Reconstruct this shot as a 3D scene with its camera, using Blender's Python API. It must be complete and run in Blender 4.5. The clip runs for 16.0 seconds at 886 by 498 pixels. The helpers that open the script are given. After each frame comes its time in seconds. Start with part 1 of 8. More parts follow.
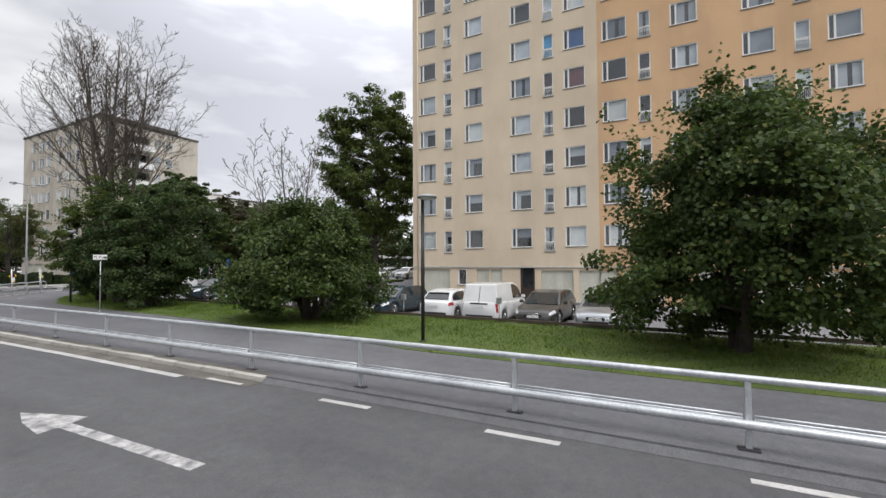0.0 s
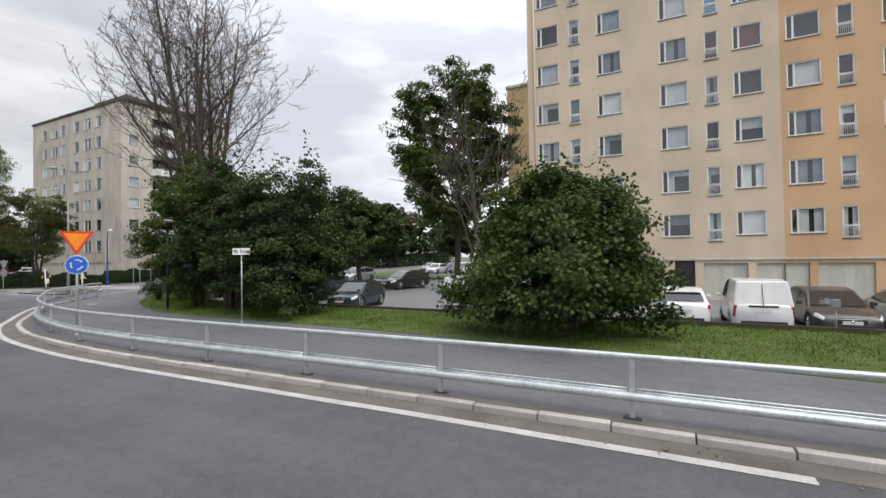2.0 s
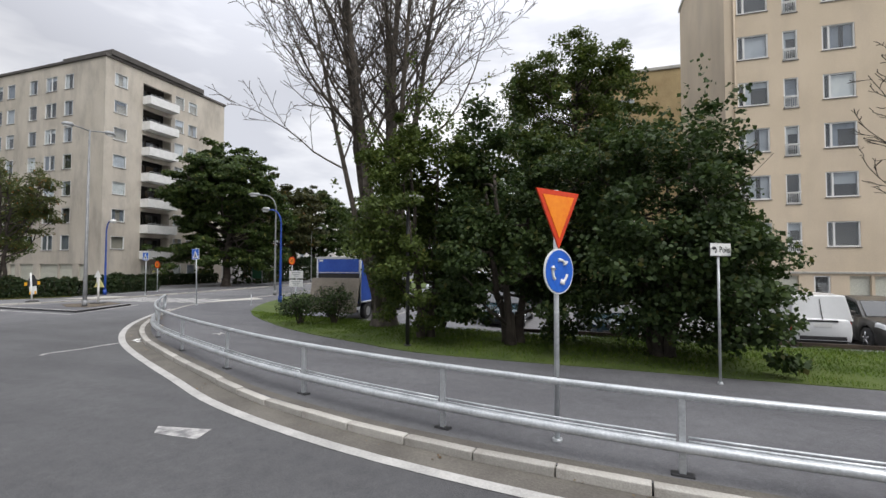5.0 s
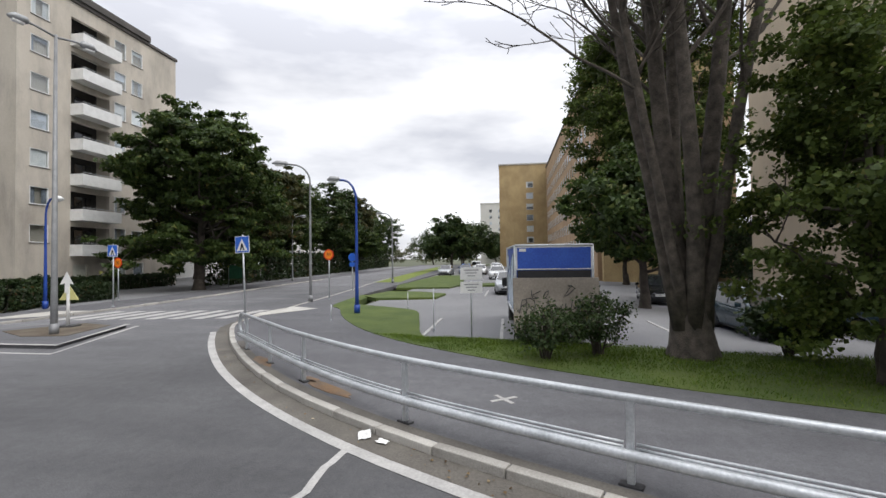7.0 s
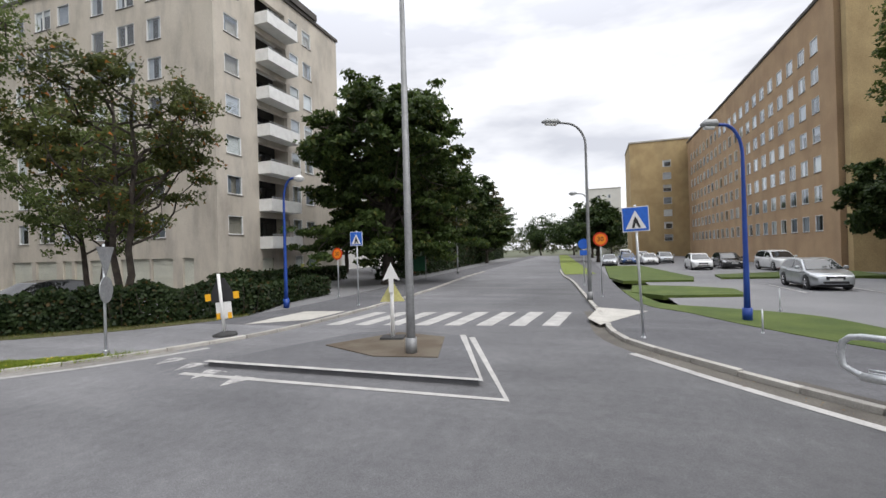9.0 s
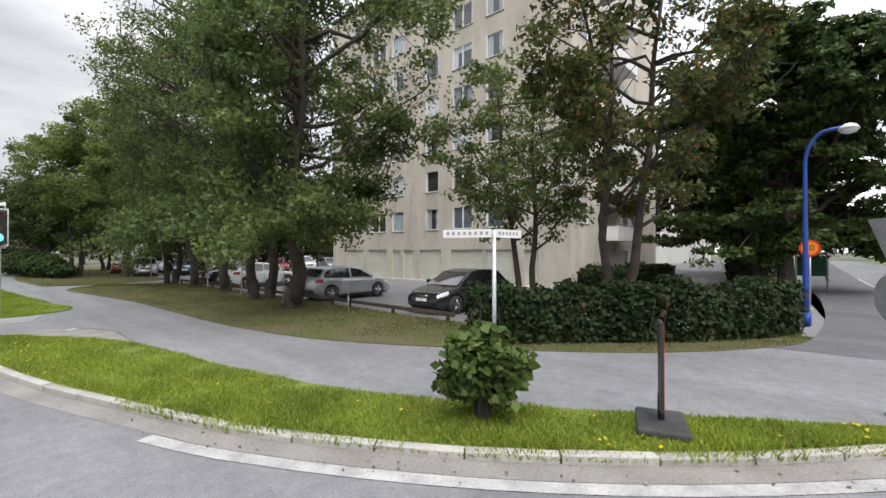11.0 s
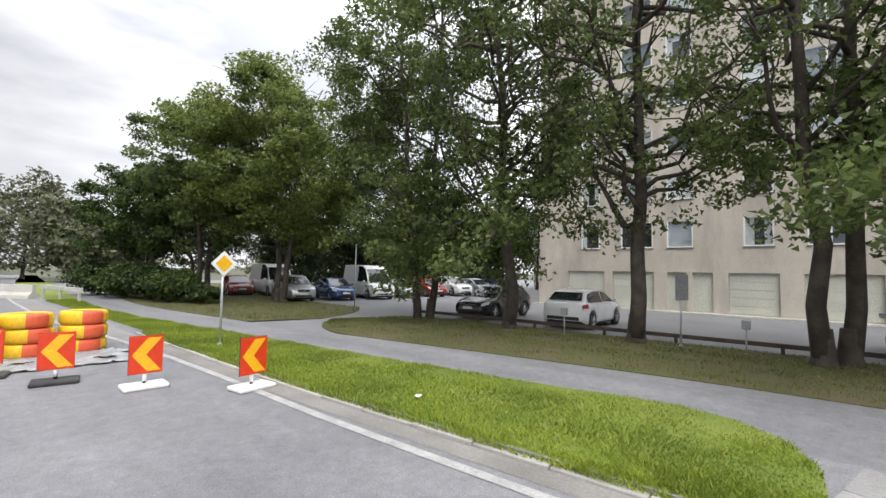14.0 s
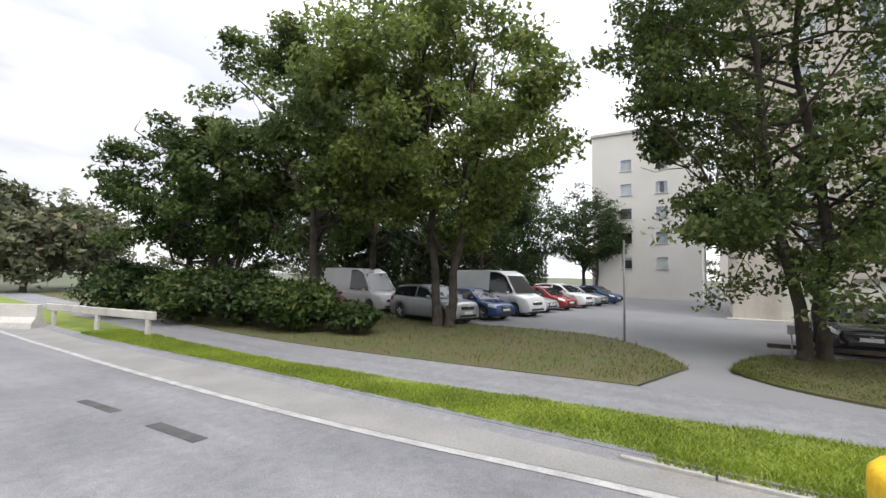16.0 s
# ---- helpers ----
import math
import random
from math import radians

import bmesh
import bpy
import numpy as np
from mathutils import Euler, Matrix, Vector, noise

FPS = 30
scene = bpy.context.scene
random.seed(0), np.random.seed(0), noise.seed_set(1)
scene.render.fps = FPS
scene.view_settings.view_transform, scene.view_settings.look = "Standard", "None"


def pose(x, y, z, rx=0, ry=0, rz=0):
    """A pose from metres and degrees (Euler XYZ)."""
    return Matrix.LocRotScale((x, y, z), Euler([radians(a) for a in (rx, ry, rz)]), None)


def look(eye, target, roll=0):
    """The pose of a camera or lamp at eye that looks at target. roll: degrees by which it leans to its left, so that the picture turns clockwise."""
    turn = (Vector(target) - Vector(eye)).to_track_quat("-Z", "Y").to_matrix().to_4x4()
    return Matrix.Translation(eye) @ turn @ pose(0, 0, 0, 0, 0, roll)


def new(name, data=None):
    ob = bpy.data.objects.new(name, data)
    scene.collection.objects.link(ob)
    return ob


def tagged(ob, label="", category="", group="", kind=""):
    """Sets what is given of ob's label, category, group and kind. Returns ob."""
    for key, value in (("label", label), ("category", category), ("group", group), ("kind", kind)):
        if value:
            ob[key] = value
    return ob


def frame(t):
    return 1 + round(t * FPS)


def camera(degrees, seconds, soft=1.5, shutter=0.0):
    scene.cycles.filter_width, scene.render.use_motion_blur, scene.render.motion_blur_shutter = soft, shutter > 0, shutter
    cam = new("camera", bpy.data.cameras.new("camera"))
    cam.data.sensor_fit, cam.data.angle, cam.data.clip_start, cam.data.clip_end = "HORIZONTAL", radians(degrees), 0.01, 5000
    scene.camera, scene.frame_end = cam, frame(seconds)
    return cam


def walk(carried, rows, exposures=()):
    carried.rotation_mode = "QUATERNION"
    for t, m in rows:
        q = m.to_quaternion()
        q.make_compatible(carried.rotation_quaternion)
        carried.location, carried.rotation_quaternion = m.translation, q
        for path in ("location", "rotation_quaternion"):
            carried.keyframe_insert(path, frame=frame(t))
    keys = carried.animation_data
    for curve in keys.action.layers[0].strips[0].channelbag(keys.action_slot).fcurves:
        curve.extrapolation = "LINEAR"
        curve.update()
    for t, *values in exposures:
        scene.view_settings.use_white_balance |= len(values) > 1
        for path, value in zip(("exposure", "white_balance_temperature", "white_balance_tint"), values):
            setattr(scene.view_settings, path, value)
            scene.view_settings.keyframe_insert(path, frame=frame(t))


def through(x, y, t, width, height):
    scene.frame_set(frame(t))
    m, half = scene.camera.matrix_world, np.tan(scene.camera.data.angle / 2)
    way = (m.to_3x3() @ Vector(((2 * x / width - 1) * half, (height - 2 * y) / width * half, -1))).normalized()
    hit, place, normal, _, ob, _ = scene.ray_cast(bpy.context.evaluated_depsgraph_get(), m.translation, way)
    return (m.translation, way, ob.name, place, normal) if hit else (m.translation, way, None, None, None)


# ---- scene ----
cam = camera(90.0, 16.0)
PATH = [
    (0, (1.05, 4.04, 2.418), (2.813, 4.983, 2.474), -0.3),
    (0.5, (0.929, 6.682, 2.434), (2.696, 7.617, 2.488), -0.6),
    (1, (0.913, 9.397, 2.405), (2.684, 10.326, 2.451), -0.7),
    (1.5, (0.894, 12.104, 2.397), (2.669, 13.024, 2.44), -0.9),
    (2, (0.906, 14.798, 2.395), (2.693, 15.696, 2.43), -0.9),
    (2.5, (0.94, 17.416, 2.371), (2.725, 18.318, 2.408), -1.0),
    (3, (0.975, 20.009, 2.378), (2.777, 20.876, 2.417), -1.1),
    (3.5, (1.027, 22.607, 2.384), (2.85, 23.429, 2.425), -1.1),
    (3.7, (1.115, 23.691, 2.355), (2.946, 24.495, 2.399), -1.3),
    (5.8, (3.776, 35.829, 2.439), (5.719, 36.3, 2.492), 0.1),
    (6, (4.303, 37.014, 2.43), (6.256, 37.442, 2.472), -0.3),
    (6.5, (5.436, 39.908, 2.417), (7.405, 40.253, 2.455), -0.4),
    (7, (6.689, 42.625, 2.371), (8.667, 42.914, 2.412), -0.7),
    (7.5, (7.753, 45.21, 2.357), (9.732, 45.496, 2.395), -0.6),
    (8, (8.737, 47.775, 2.384), (10.71, 48.101, 2.412), -1.0),
    (8.2, (9.081, 48.825, 2.366), (11.047, 49.193, 2.392), -1.2),
    (10.3, (10.184, 60.507, 2.287), (11.819, 61.658, 2.273), -0.5),
    (10.5, (10.018, 61.727, 2.293), (11.608, 62.939, 2.28), -0.1),
    (11, (9.408, 64.856, 2.204), (10.889, 66.2, 2.216), -0.0),
    (11.5, (8.815, 68.17, 2.17), (10.211, 69.602, 2.207), 0.6),
    (12, (7.843, 71.354, 2.151), (9.233, 72.79, 2.207), 1.0),
    (12.5, (6.918, 74.528, 2.108), (8.313, 75.96, 2.175), 1.0),
    (13, (6.032, 77.813, 2.094), (7.453, 79.218, 2.177), 1.2),
    (13.5, (5.282, 81.212, 2.064), (6.757, 82.559, 2.158), 1.3),
    (14, (4.692, 84.772, 2.099), (6.222, 86.056, 2.203), 1.1),
    (14.5, (4.227, 88.44, 2.146), (5.826, 89.636, 2.259), 1.4),
    (15, (3.932, 92.176, 2.16), (5.568, 93.321, 2.28), 1.2),
    (15.5, (3.541, 96.066, 2.188), (5.21, 97.161, 2.307), 1.1),
    (16, (3.457, 99.908, 2.172), (5.148, 100.97, 2.291), 1.0),
]
EXPOSURES = [(0, 0.15), (3.5, 0.15), (6, 0.08), (8, 0.1), (10.3, 0.35), (11.5, 0.58), (13, 0.6), (16, 0.66)]
walk(cam, [(t, look(eye, target, roll)) for t, eye, target, roll in PATH], EXPOSURES)

# ---- light ----
world = bpy.data.worlds.new("overcast_sky")
scene.world = world
world.use_nodes = True
wn, wl = world.node_tree.nodes, world.node_tree.links
wn.clear()
w_out, w_bg = wn.new("ShaderNodeOutputWorld"), wn.new("ShaderNodeBackground")
w_sky = wn.new("ShaderNodeTexSky")
w_sky.sky_type, w_sky.sun_disc = "NISHITA", False
w_sky.sun_elevation, w_sky.sun_rotation = radians(48), radians(250)
w_geo = wn.new("ShaderNodeTexCoord")
w_map = wn.new("ShaderNodeMapping")
w_map.inputs["Scale"].default_value = (1.0, 1.0, 3.4)
w_noise = wn.new("ShaderNodeTexNoise")
w_noise.inputs["Scale"].default_value, w_noise.inputs["Detail"].default_value = 2.1, 5.0
w_noise.inputs["Roughness"].default_value = 0.52
w_ramp = wn.new("ShaderNodeValToRGB")
w_ramp.color_ramp.elements[0].position, w_ramp.color_ramp.elements[0].color = 0.38, (5.5, 5.6, 6.1, 1)
w_ramp.color_ramp.elements[1].position, w_ramp.color_ramp.elements[1].color = 0.62, (9.6, 9.6, 9.8, 1)
w_mix = wn.new("ShaderNodeMixRGB")
w_mix.inputs[0].default_value = 0.93
wl.new(w_geo.outputs["Generated"], w_map.inputs[0])
wl.new(w_map.outputs[0], w_noise.inputs["Vector"])
wl.new(w_noise.outputs["Fac"], w_ramp.inputs[0])
wl.new(w_sky.outputs[0], w_mix.inputs[1])
wl.new(w_ramp.outputs[0], w_mix.inputs[2])
w_sep = wn.new("ShaderNodeSeparateXYZ")
w_up = wn.new("ShaderNodeMapRange")
w_up.inputs["From Min"].default_value, w_up.inputs["From Max"].default_value = 0.35, 1.0
w_up.inputs["To Min"].default_value, w_up.inputs["To Max"].default_value = 0.95, 2.4
w_mul = wn.new("ShaderNodeMixRGB")
w_mul.blend_type, w_mul.inputs[0].default_value = "MULTIPLY", 1.0
wl.new(w_geo.outputs["Generated"], w_sep.inputs[0])
wl.new(w_sep.outputs["Z"], w_up.inputs[0])
wl.new(w_mix.outputs[0], w_mul.inputs[1])
wl.new(w_up.outputs[0], w_mul.inputs[2])
w_side = wn.new("ShaderNodeMapRange")
w_side.inputs["From Min"].default_value, w_side.inputs["From Max"].default_value = -0.6, 0.1
w_side.inputs["To Min"].default_value, w_side.inputs["To Max"].default_value = 0.62, 1.14
w_dot = wn.new("ShaderNodeVectorMath")
w_dot.operation = "DOT_PRODUCT"
w_dot.inputs[1].default_value = (0.8, -0.6, 0.0)
wl.new(w_geo.outputs["Generated"], w_dot.inputs[0])
w_mul2 = wn.new("ShaderNodeMixRGB")
w_mul2.blend_type, w_mul2.inputs[0].default_value = "MULTIPLY", 1.0
wl.new(w_dot.outputs["Value"], w_side.inputs[0])
wl.new(w_mul.outputs[0], w_mul2.inputs[1])
wl.new(w_side.outputs[0], w_mul2.inputs[2])
wl.new(w_mul2.outputs[0], w_bg.inputs[0])
w_bg.inputs["Strength"].default_value = 0.112
wl.new(w_bg.outputs[0], w_out.inputs[0])

sun = new("sun", bpy.data.lights.new("sun", "SUN"))
sun.data.energy, sun.data.angle, sun.data.color = 1.75, radians(40), (1.0, 0.97, 0.92)
sun.matrix_world = look((-26, 4, 60), (0, 40, 0))


# ---- materials ----
def mat(name, a, b=None, scale=1.0, fine=40.0, rough=0.8, metal=0.0, bump=0.2, mix=0.5, spec=0.5, rand=0.0, island=0.0, speck=0.35):
    """A surface of two colours, mottled at a coarse and a fine scale, with relief."""
    m = bpy.data.materials.new(name)
    m.use_nodes = True
    n, l = m.node_tree.nodes, m.node_tree.links
    p = n["Principled BSDF"]
    b = b or tuple(c * 0.8 for c in a)
    co = n.new("ShaderNodeTexCoord")
    n1, n2 = n.new("ShaderNodeTexNoise"), n.new("ShaderNodeTexNoise")
    n1.inputs["Scale"].default_value, n1.inputs["Detail"].default_value = scale, 4.0
    n2.inputs["Scale"].default_value, n2.inputs["Detail"].default_value = fine, 3.0
    l.new(co.outputs["Object"], n1.inputs["Vector"])
    l.new(co.outputs["Object"], n2.inputs["Vector"])
    r = n.new("ShaderNodeValToRGB")
    r.color_ramp.elements[0].position, r.color_ramp.elements[1].position = 0.5 - 0.25 * mix, 0.5 + 0.3 * mix
    r.color_ramp.elements[0].color, r.color_ramp.elements[1].color = (*a, 1), (*b, 1)
    l.new(n1.outputs["Fac"], r.inputs[0])
    f2 = n.new("ShaderNodeMixRGB")
    f2.blend_type = "OVERLAY"
    f2.inputs[0].default_value = speck
    l.new(r.outputs[0], f2.inputs[1])
    l.new(n2.outputs["Fac"], f2.inputs[2])
    last = f2.outputs[0]
    if rand or island:
        hs = n.new("ShaderNodeHueSaturation")
        src = n.new("ShaderNodeObjectInfo").outputs["Random"] if rand else n.new("ShaderNodeNewGeometry").outputs["Random Per Island"]
        mr = n.new("ShaderNodeMapRange")
        k = rand or island
        mr.inputs["To Min"].default_value, mr.inputs["To Max"].default_value = 1 - k, 1 + k
        l.new(src, mr.inputs[0])
        l.new(mr.outputs[0], hs.inputs["Value"])
        l.new(last, hs.inputs["Color"])
        last = hs.outputs[0]
    l.new(last, p.inputs["Base Color"])
    p.inputs["Roughness"].default_value, p.inputs["Metallic"].default_value = rough, metal
    p.inputs["Specular IOR Level"].default_value = spec
    if bump:
        bp = n.new("ShaderNodeBump")
        bp.inputs["Strength"].default_value, bp.inputs["Distance"].default_value = bump, 0.02
        l.new(n2.outputs["Fac"], bp.inputs["Height"])
        l.new(bp.outputs[0], p.inputs["Normal"])
    return m


def leafmat(name, a, b, c, through=0.35):
    """Leaves: the colour differs from leaf to leaf and between whole boughs; some light comes through."""
    m = bpy.data.materials.new(name)
    m.use_nodes = True
    n, l = m.node_tree.nodes, m.node_tree.links
    p = n["Principled BSDF"]
    g, co, nz = n.new("ShaderNodeNewGeometry"), n.new("ShaderNodeTexCoord"), n.new("ShaderNodeTexNoise")
    nz.inputs["Scale"].default_value = 0.6
    l.new(co.outputs["Object"], nz.inputs["Vector"])
    r = n.new("ShaderNodeValToRGB")
    r.color_ramp.elements[0].color, r.color_ramp.elements[1].color = (*a, 1), (*b, 1)
    e = r.color_ramp.elements.new(0.93)
    e.color = (*b, 1)
    r.color_ramp.elements[2].color = (*c, 1)
    l.new(g.outputs["Random Per Island"], r.inputs[0])
    mx = n.new("ShaderNodeMixRGB")
    mx.blend_type, mx.inputs[0].default_value = "MULTIPLY", 0.55
    rr = n.new("ShaderNodeValToRGB")
    rr.color_ramp.elements[0].position, rr.color_ramp.elements[1].position = 0.35, 0.62
    rr.color_ramp.elements[0].color, rr.color_ramp.elements[1].color = (0.5, 0.55, 0.5, 1), (1.25, 1.2, 1.0, 1)
    l.new(nz.outputs["Fac"], rr.inputs[0])
    l.new(r.outputs[0], mx.inputs[1])
    l.new(rr.outputs[0], mx.inputs[2])
    l.new(mx.outputs[0], p.inputs["Base Color"])
    p.inputs["Roughness"].default_value = 0.55
    p.inputs["Specular IOR Level"].default_value = 0.28
    tr, ms = n.new("ShaderNodeBsdfTranslucent"), n.new("ShaderNodeMixShader")
    l.new(mx.outputs[0], tr.inputs[0])
    ms.inputs[0].default_value = through
    l.new(p.outputs[0], ms.inputs[1])
    l.new(tr.outputs[0], ms.inputs[2])
    l.new(ms.outputs[0], n["Material Output"].inputs[0])
    return m


def glassmat(name, tint=(0.06, 0.07, 0.08), rough=0.06):
    m = bpy.data.materials.new(name)
    m.use_nodes = True
    p = m.node_tree.nodes["Principled BSDF"]
    p.inputs["Base Color"].default_value = (*tint, 1)
    p.inputs["Roughness"].default_value = rough
    p.inputs["Specular IOR Level"].default_value = 0.9
    return m


def clear_glass(name):
    """Window glass: mostly clear, with the sky's gloss on it."""
    m = bpy.data.materials.new(name)
    m.use_nodes = True
    n, l = m.node_tree.nodes, m.node_tree.links
    n.remove(n["Principled BSDF"])
    tr, gl, fr, pw, ad, mx = (n.new(k) for k in ("ShaderNodeBsdfTransparent", "ShaderNodeBsdfGlossy", "ShaderNodeLayerWeight", "ShaderNodeMath", "ShaderNodeMath", "ShaderNodeMixShader"))
    tr.inputs[0].default_value = (0.90, 0.93, 0.94, 1)
    gl.inputs["Color"].default_value = (0.9, 0.95, 1.0, 1)
    gl.inputs["Roughness"].default_value = 0.03
    pw.operation, pw.inputs[1].default_value = "POWER", 4.0
    ad.operation, ad.inputs[1].default_value, ad.inputs[2].default_value = "MULTIPLY_ADD", 0.8, 0.13
    l.new(fr.outputs["Facing"], pw.inputs[0])
    l.new(pw.outputs[0], ad.inputs[0])
    l.new(ad.outputs[0], mx.inputs[0])
    l.new(tr.outputs[0], mx.inputs[1])
    l.new(gl.outputs[0], mx.inputs[2])
    l.new(mx.outputs[0], n["Material Output"].inputs[0])
    return m


def lightmat(name, colour, strength):
    m = bpy.data.materials.new(name)
    m.use_nodes = True
    p = m.node_tree.nodes["Principled BSDF"]
    p.inputs["Base Color"].default_value = (*colour, 1)
    p.inputs["Emission Color"].default_value = (*colour, 1)
    p.inputs["Emission Strength"].default_value = strength
    return m


def asphalt(name, dark, pale, stone, rough=0.85, north_gain=0.0):
    """Rolled asphalt: broad worn patches, tracks along the road, and a speckle of stones."""
    m = mat(name, dark, pale, 0.42, 55, rough, bump=0.45, mix=0.9)
    n, l = m.node_tree.nodes, m.node_tree.links
    p = n["Principled BSDF"]
    base = p.inputs["Base Color"].links[0].from_socket
    co = n.new("ShaderNodeTexCoord")
    vo = n.new("ShaderNodeTexVoronoi")
    vo.inputs["Scale"].default_value = 130
    l.new(co.outputs["Object"], vo.inputs["Vector"])
    sp = n.new("ShaderNodeValToRGB")
    sp.color_ramp.elements[0].position, sp.color_ramp.elements[0].color = 0.3, (0.86, 0.86, 0.86, 1)
    sp.color_ramp.elements[1].position, sp.color_ramp.elements[1].color = 0.95, (stone, stone, stone, 1)
    l.new(vo.outputs["Color"], sp.inputs[0])
    mp = n.new("ShaderNodeMapping")
    mp.inputs["Scale"].default_value = (1.1, 0.10, 1)
    l.new(co.outputs["Object"], mp.inputs[0])
    st = n.new("ShaderNodeTexNoise")
    st.inputs["Scale"].default_value, st.inputs["Detail"].default_value = 1.0, 5.0
    l.new(mp.outputs[0], st.inputs["Vector"])
    sr = n.new("ShaderNodeValToRGB")
    sr.color_ramp.elements[0].position, sr.color_ramp.elements[0].color = 0.36, (0.88, 0.88, 0.885, 1)
    sr.color_ramp.elements[1].position, sr.color_ramp.elements[1].color = 0.66, (1.10, 1.10, 1.095, 1)
    l.new(st.outputs["Fac"], sr.inputs[0])
    md, mdr = n.new("ShaderNodeTexNoise"), n.new("ShaderNodeValToRGB")
    md.inputs["Scale"].default_value, md.inputs["Detail"].default_value, md.inputs["Roughness"].default_value = 5.0, 6.0, 0.75
    l.new(co.outputs["Object"], md.inputs["Vector"])
    mdr.color_ramp.elements[0].position, mdr.color_ramp.elements[0].color = 0.34, (0.84, 0.84, 0.845, 1)
    mdr.color_ramp.elements[1].position, mdr.color_ramp.elements[1].color = 0.68, (1.15, 1.15, 1.145, 1)
    l.new(md.outputs["Fac"], mdr.inputs[0])
    for src in (sp.outputs[0], sr.outputs[0], mdr.outputs[0]):
        mx = n.new("ShaderNodeMixRGB")
        mx.blend_type, mx.inputs[0].default_value = "MULTIPLY", 1.0
        l.new(base, mx.inputs[1])
        l.new(src, mx.inputs[2])
        base = mx.outputs[0]
    if north_gain:
        # the surface grows paler beyond the roundabout
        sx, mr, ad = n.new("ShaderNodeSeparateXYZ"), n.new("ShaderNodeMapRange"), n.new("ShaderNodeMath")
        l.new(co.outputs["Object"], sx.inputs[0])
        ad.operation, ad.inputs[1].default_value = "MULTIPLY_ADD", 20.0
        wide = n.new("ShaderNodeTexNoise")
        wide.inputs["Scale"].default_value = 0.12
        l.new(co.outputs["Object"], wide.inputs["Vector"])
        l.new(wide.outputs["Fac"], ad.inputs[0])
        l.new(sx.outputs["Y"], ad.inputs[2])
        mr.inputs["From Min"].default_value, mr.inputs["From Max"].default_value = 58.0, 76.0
        mr.inputs["To Min"].default_value, mr.inputs["To Max"].default_value = 1.0, north_gain
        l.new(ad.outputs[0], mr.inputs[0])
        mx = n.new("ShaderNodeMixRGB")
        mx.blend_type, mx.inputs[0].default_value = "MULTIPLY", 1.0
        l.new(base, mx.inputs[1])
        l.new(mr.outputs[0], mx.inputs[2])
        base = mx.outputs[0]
    l.new(base, p.inputs["Base Color"])
    return m


ASPHALT = asphalt("asphalt", (0.062, 0.062, 0.066), (0.092, 0.092, 0.096), 1.3, north_gain=2.25)
PATH_ASPHALT = asphalt("path_asphalt", (0.172, 0.172, 0.182), (0.215, 0.215, 0.225), 1.2, 0.9)
PAVE_ASPHALT = asphalt("pavement_asphalt", (0.096, 0.096, 0.104), (0.126, 0.126, 0.134), 1.2, 0.9)
LOT_ASPHALT = mat("lot_asphalt", (0.16, 0.16, 0.168), (0.21, 0.21, 0.215), 0.3, 60, 0.88, bump=0.25, mix=0.9)
RAMP = mat("ramp_asphalt", (0.25, 0.245, 0.235), (0.31, 0.30, 0.29), 1.0, 30, 0.9, bump=0.3)
SHOULDER = mat("shoulder_asphalt", (0.195, 0.19, 0.183), (0.235, 0.228, 0.218), 0.9, 35, 0.9, bump=0.3)
PAINT = mat("road_paint", (0.46, 0.45, 0.435), (0.29, 0.285, 0.275), 2.2, 30, 0.75, bump=0.3, mix=0.9)
PAINT_OLD = mat("road_paint_old", (0.40, 0.395, 0.385), (0.24, 0.238, 0.235), 3.0, 30, 0.8, bump=0.3, mix=0.8)
PAINT_WORN = mat("road_paint_worn", (0.44, 0.43, 0.42), (0.13, 0.13, 0.135), 5.0, 30, 0.8, bump=0.3, mix=0.55)
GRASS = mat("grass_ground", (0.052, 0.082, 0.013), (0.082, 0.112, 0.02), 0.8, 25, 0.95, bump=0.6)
VERGE = mat("verge_ground", (0.07, 0.082, 0.022), (0.10, 0.083, 0.042), 0.7, 20, 0.95, bump=0.6)
SOIL = mat("soil", (0.085, 0.065, 0.045), (0.12, 0.10, 0.075), 1.5, 25, 0.97, bump=0.6)
LAND = mat("far_ground", (0.07, 0.085, 0.04), (0.10, 0.10, 0.07), 0.05, 3, 0.95)
GRANITE = mat("kerb_granite", (0.40, 0.385, 0.355), (0.27, 0.255, 0.23), 2.0, 45, 0.85, bump=0.4, rand=0.15)
GALV = mat("galvanised_steel", (0.53, 0.55, 0.57), (0.41, 0.43, 0.45), 3.0, 30, 0.40, metal=0.55, bump=0.05)
LAMP_GREY = mat("lamp_grey", (0.25, 0.255, 0.26), (0.19, 0.195, 0.20), 3.0, 30, 0.5, metal=0.3, bump=0.05)
STEEL_GREY = mat("grey_steel", (0.33, 0.34, 0.345), (0.26, 0.27, 0.275), 4.0, 30, 0.5, metal=0.4, bump=0.05)
BLACK = mat("black_paint", (0.016, 0.016, 0.018), (0.024, 0.024, 0.026), 5, 40, 0.5, bump=0.05)
RUBBER = mat("rubber", (0.028, 0.028, 0.03), (0.05, 0.05, 0.05), 4, 40, 0.85, bump=0.3)
BLUE_POLE = mat("blue_paint", (0.012, 0.05, 0.27), (0.016, 0.065, 0.32), 3, 30, 0.45, bump=0.05)
WHITE = mat("white_paint", (0.74, 0.74, 0.73), (0.66, 0.66, 0.65), 2, 25, 0.55, bump=0.05)
SIGN_BLUE = mat("sign_blue", (0.015, 0.10, 0.50), (0.02, 0.13, 0.56), 3, 20, 0.4, bump=0)
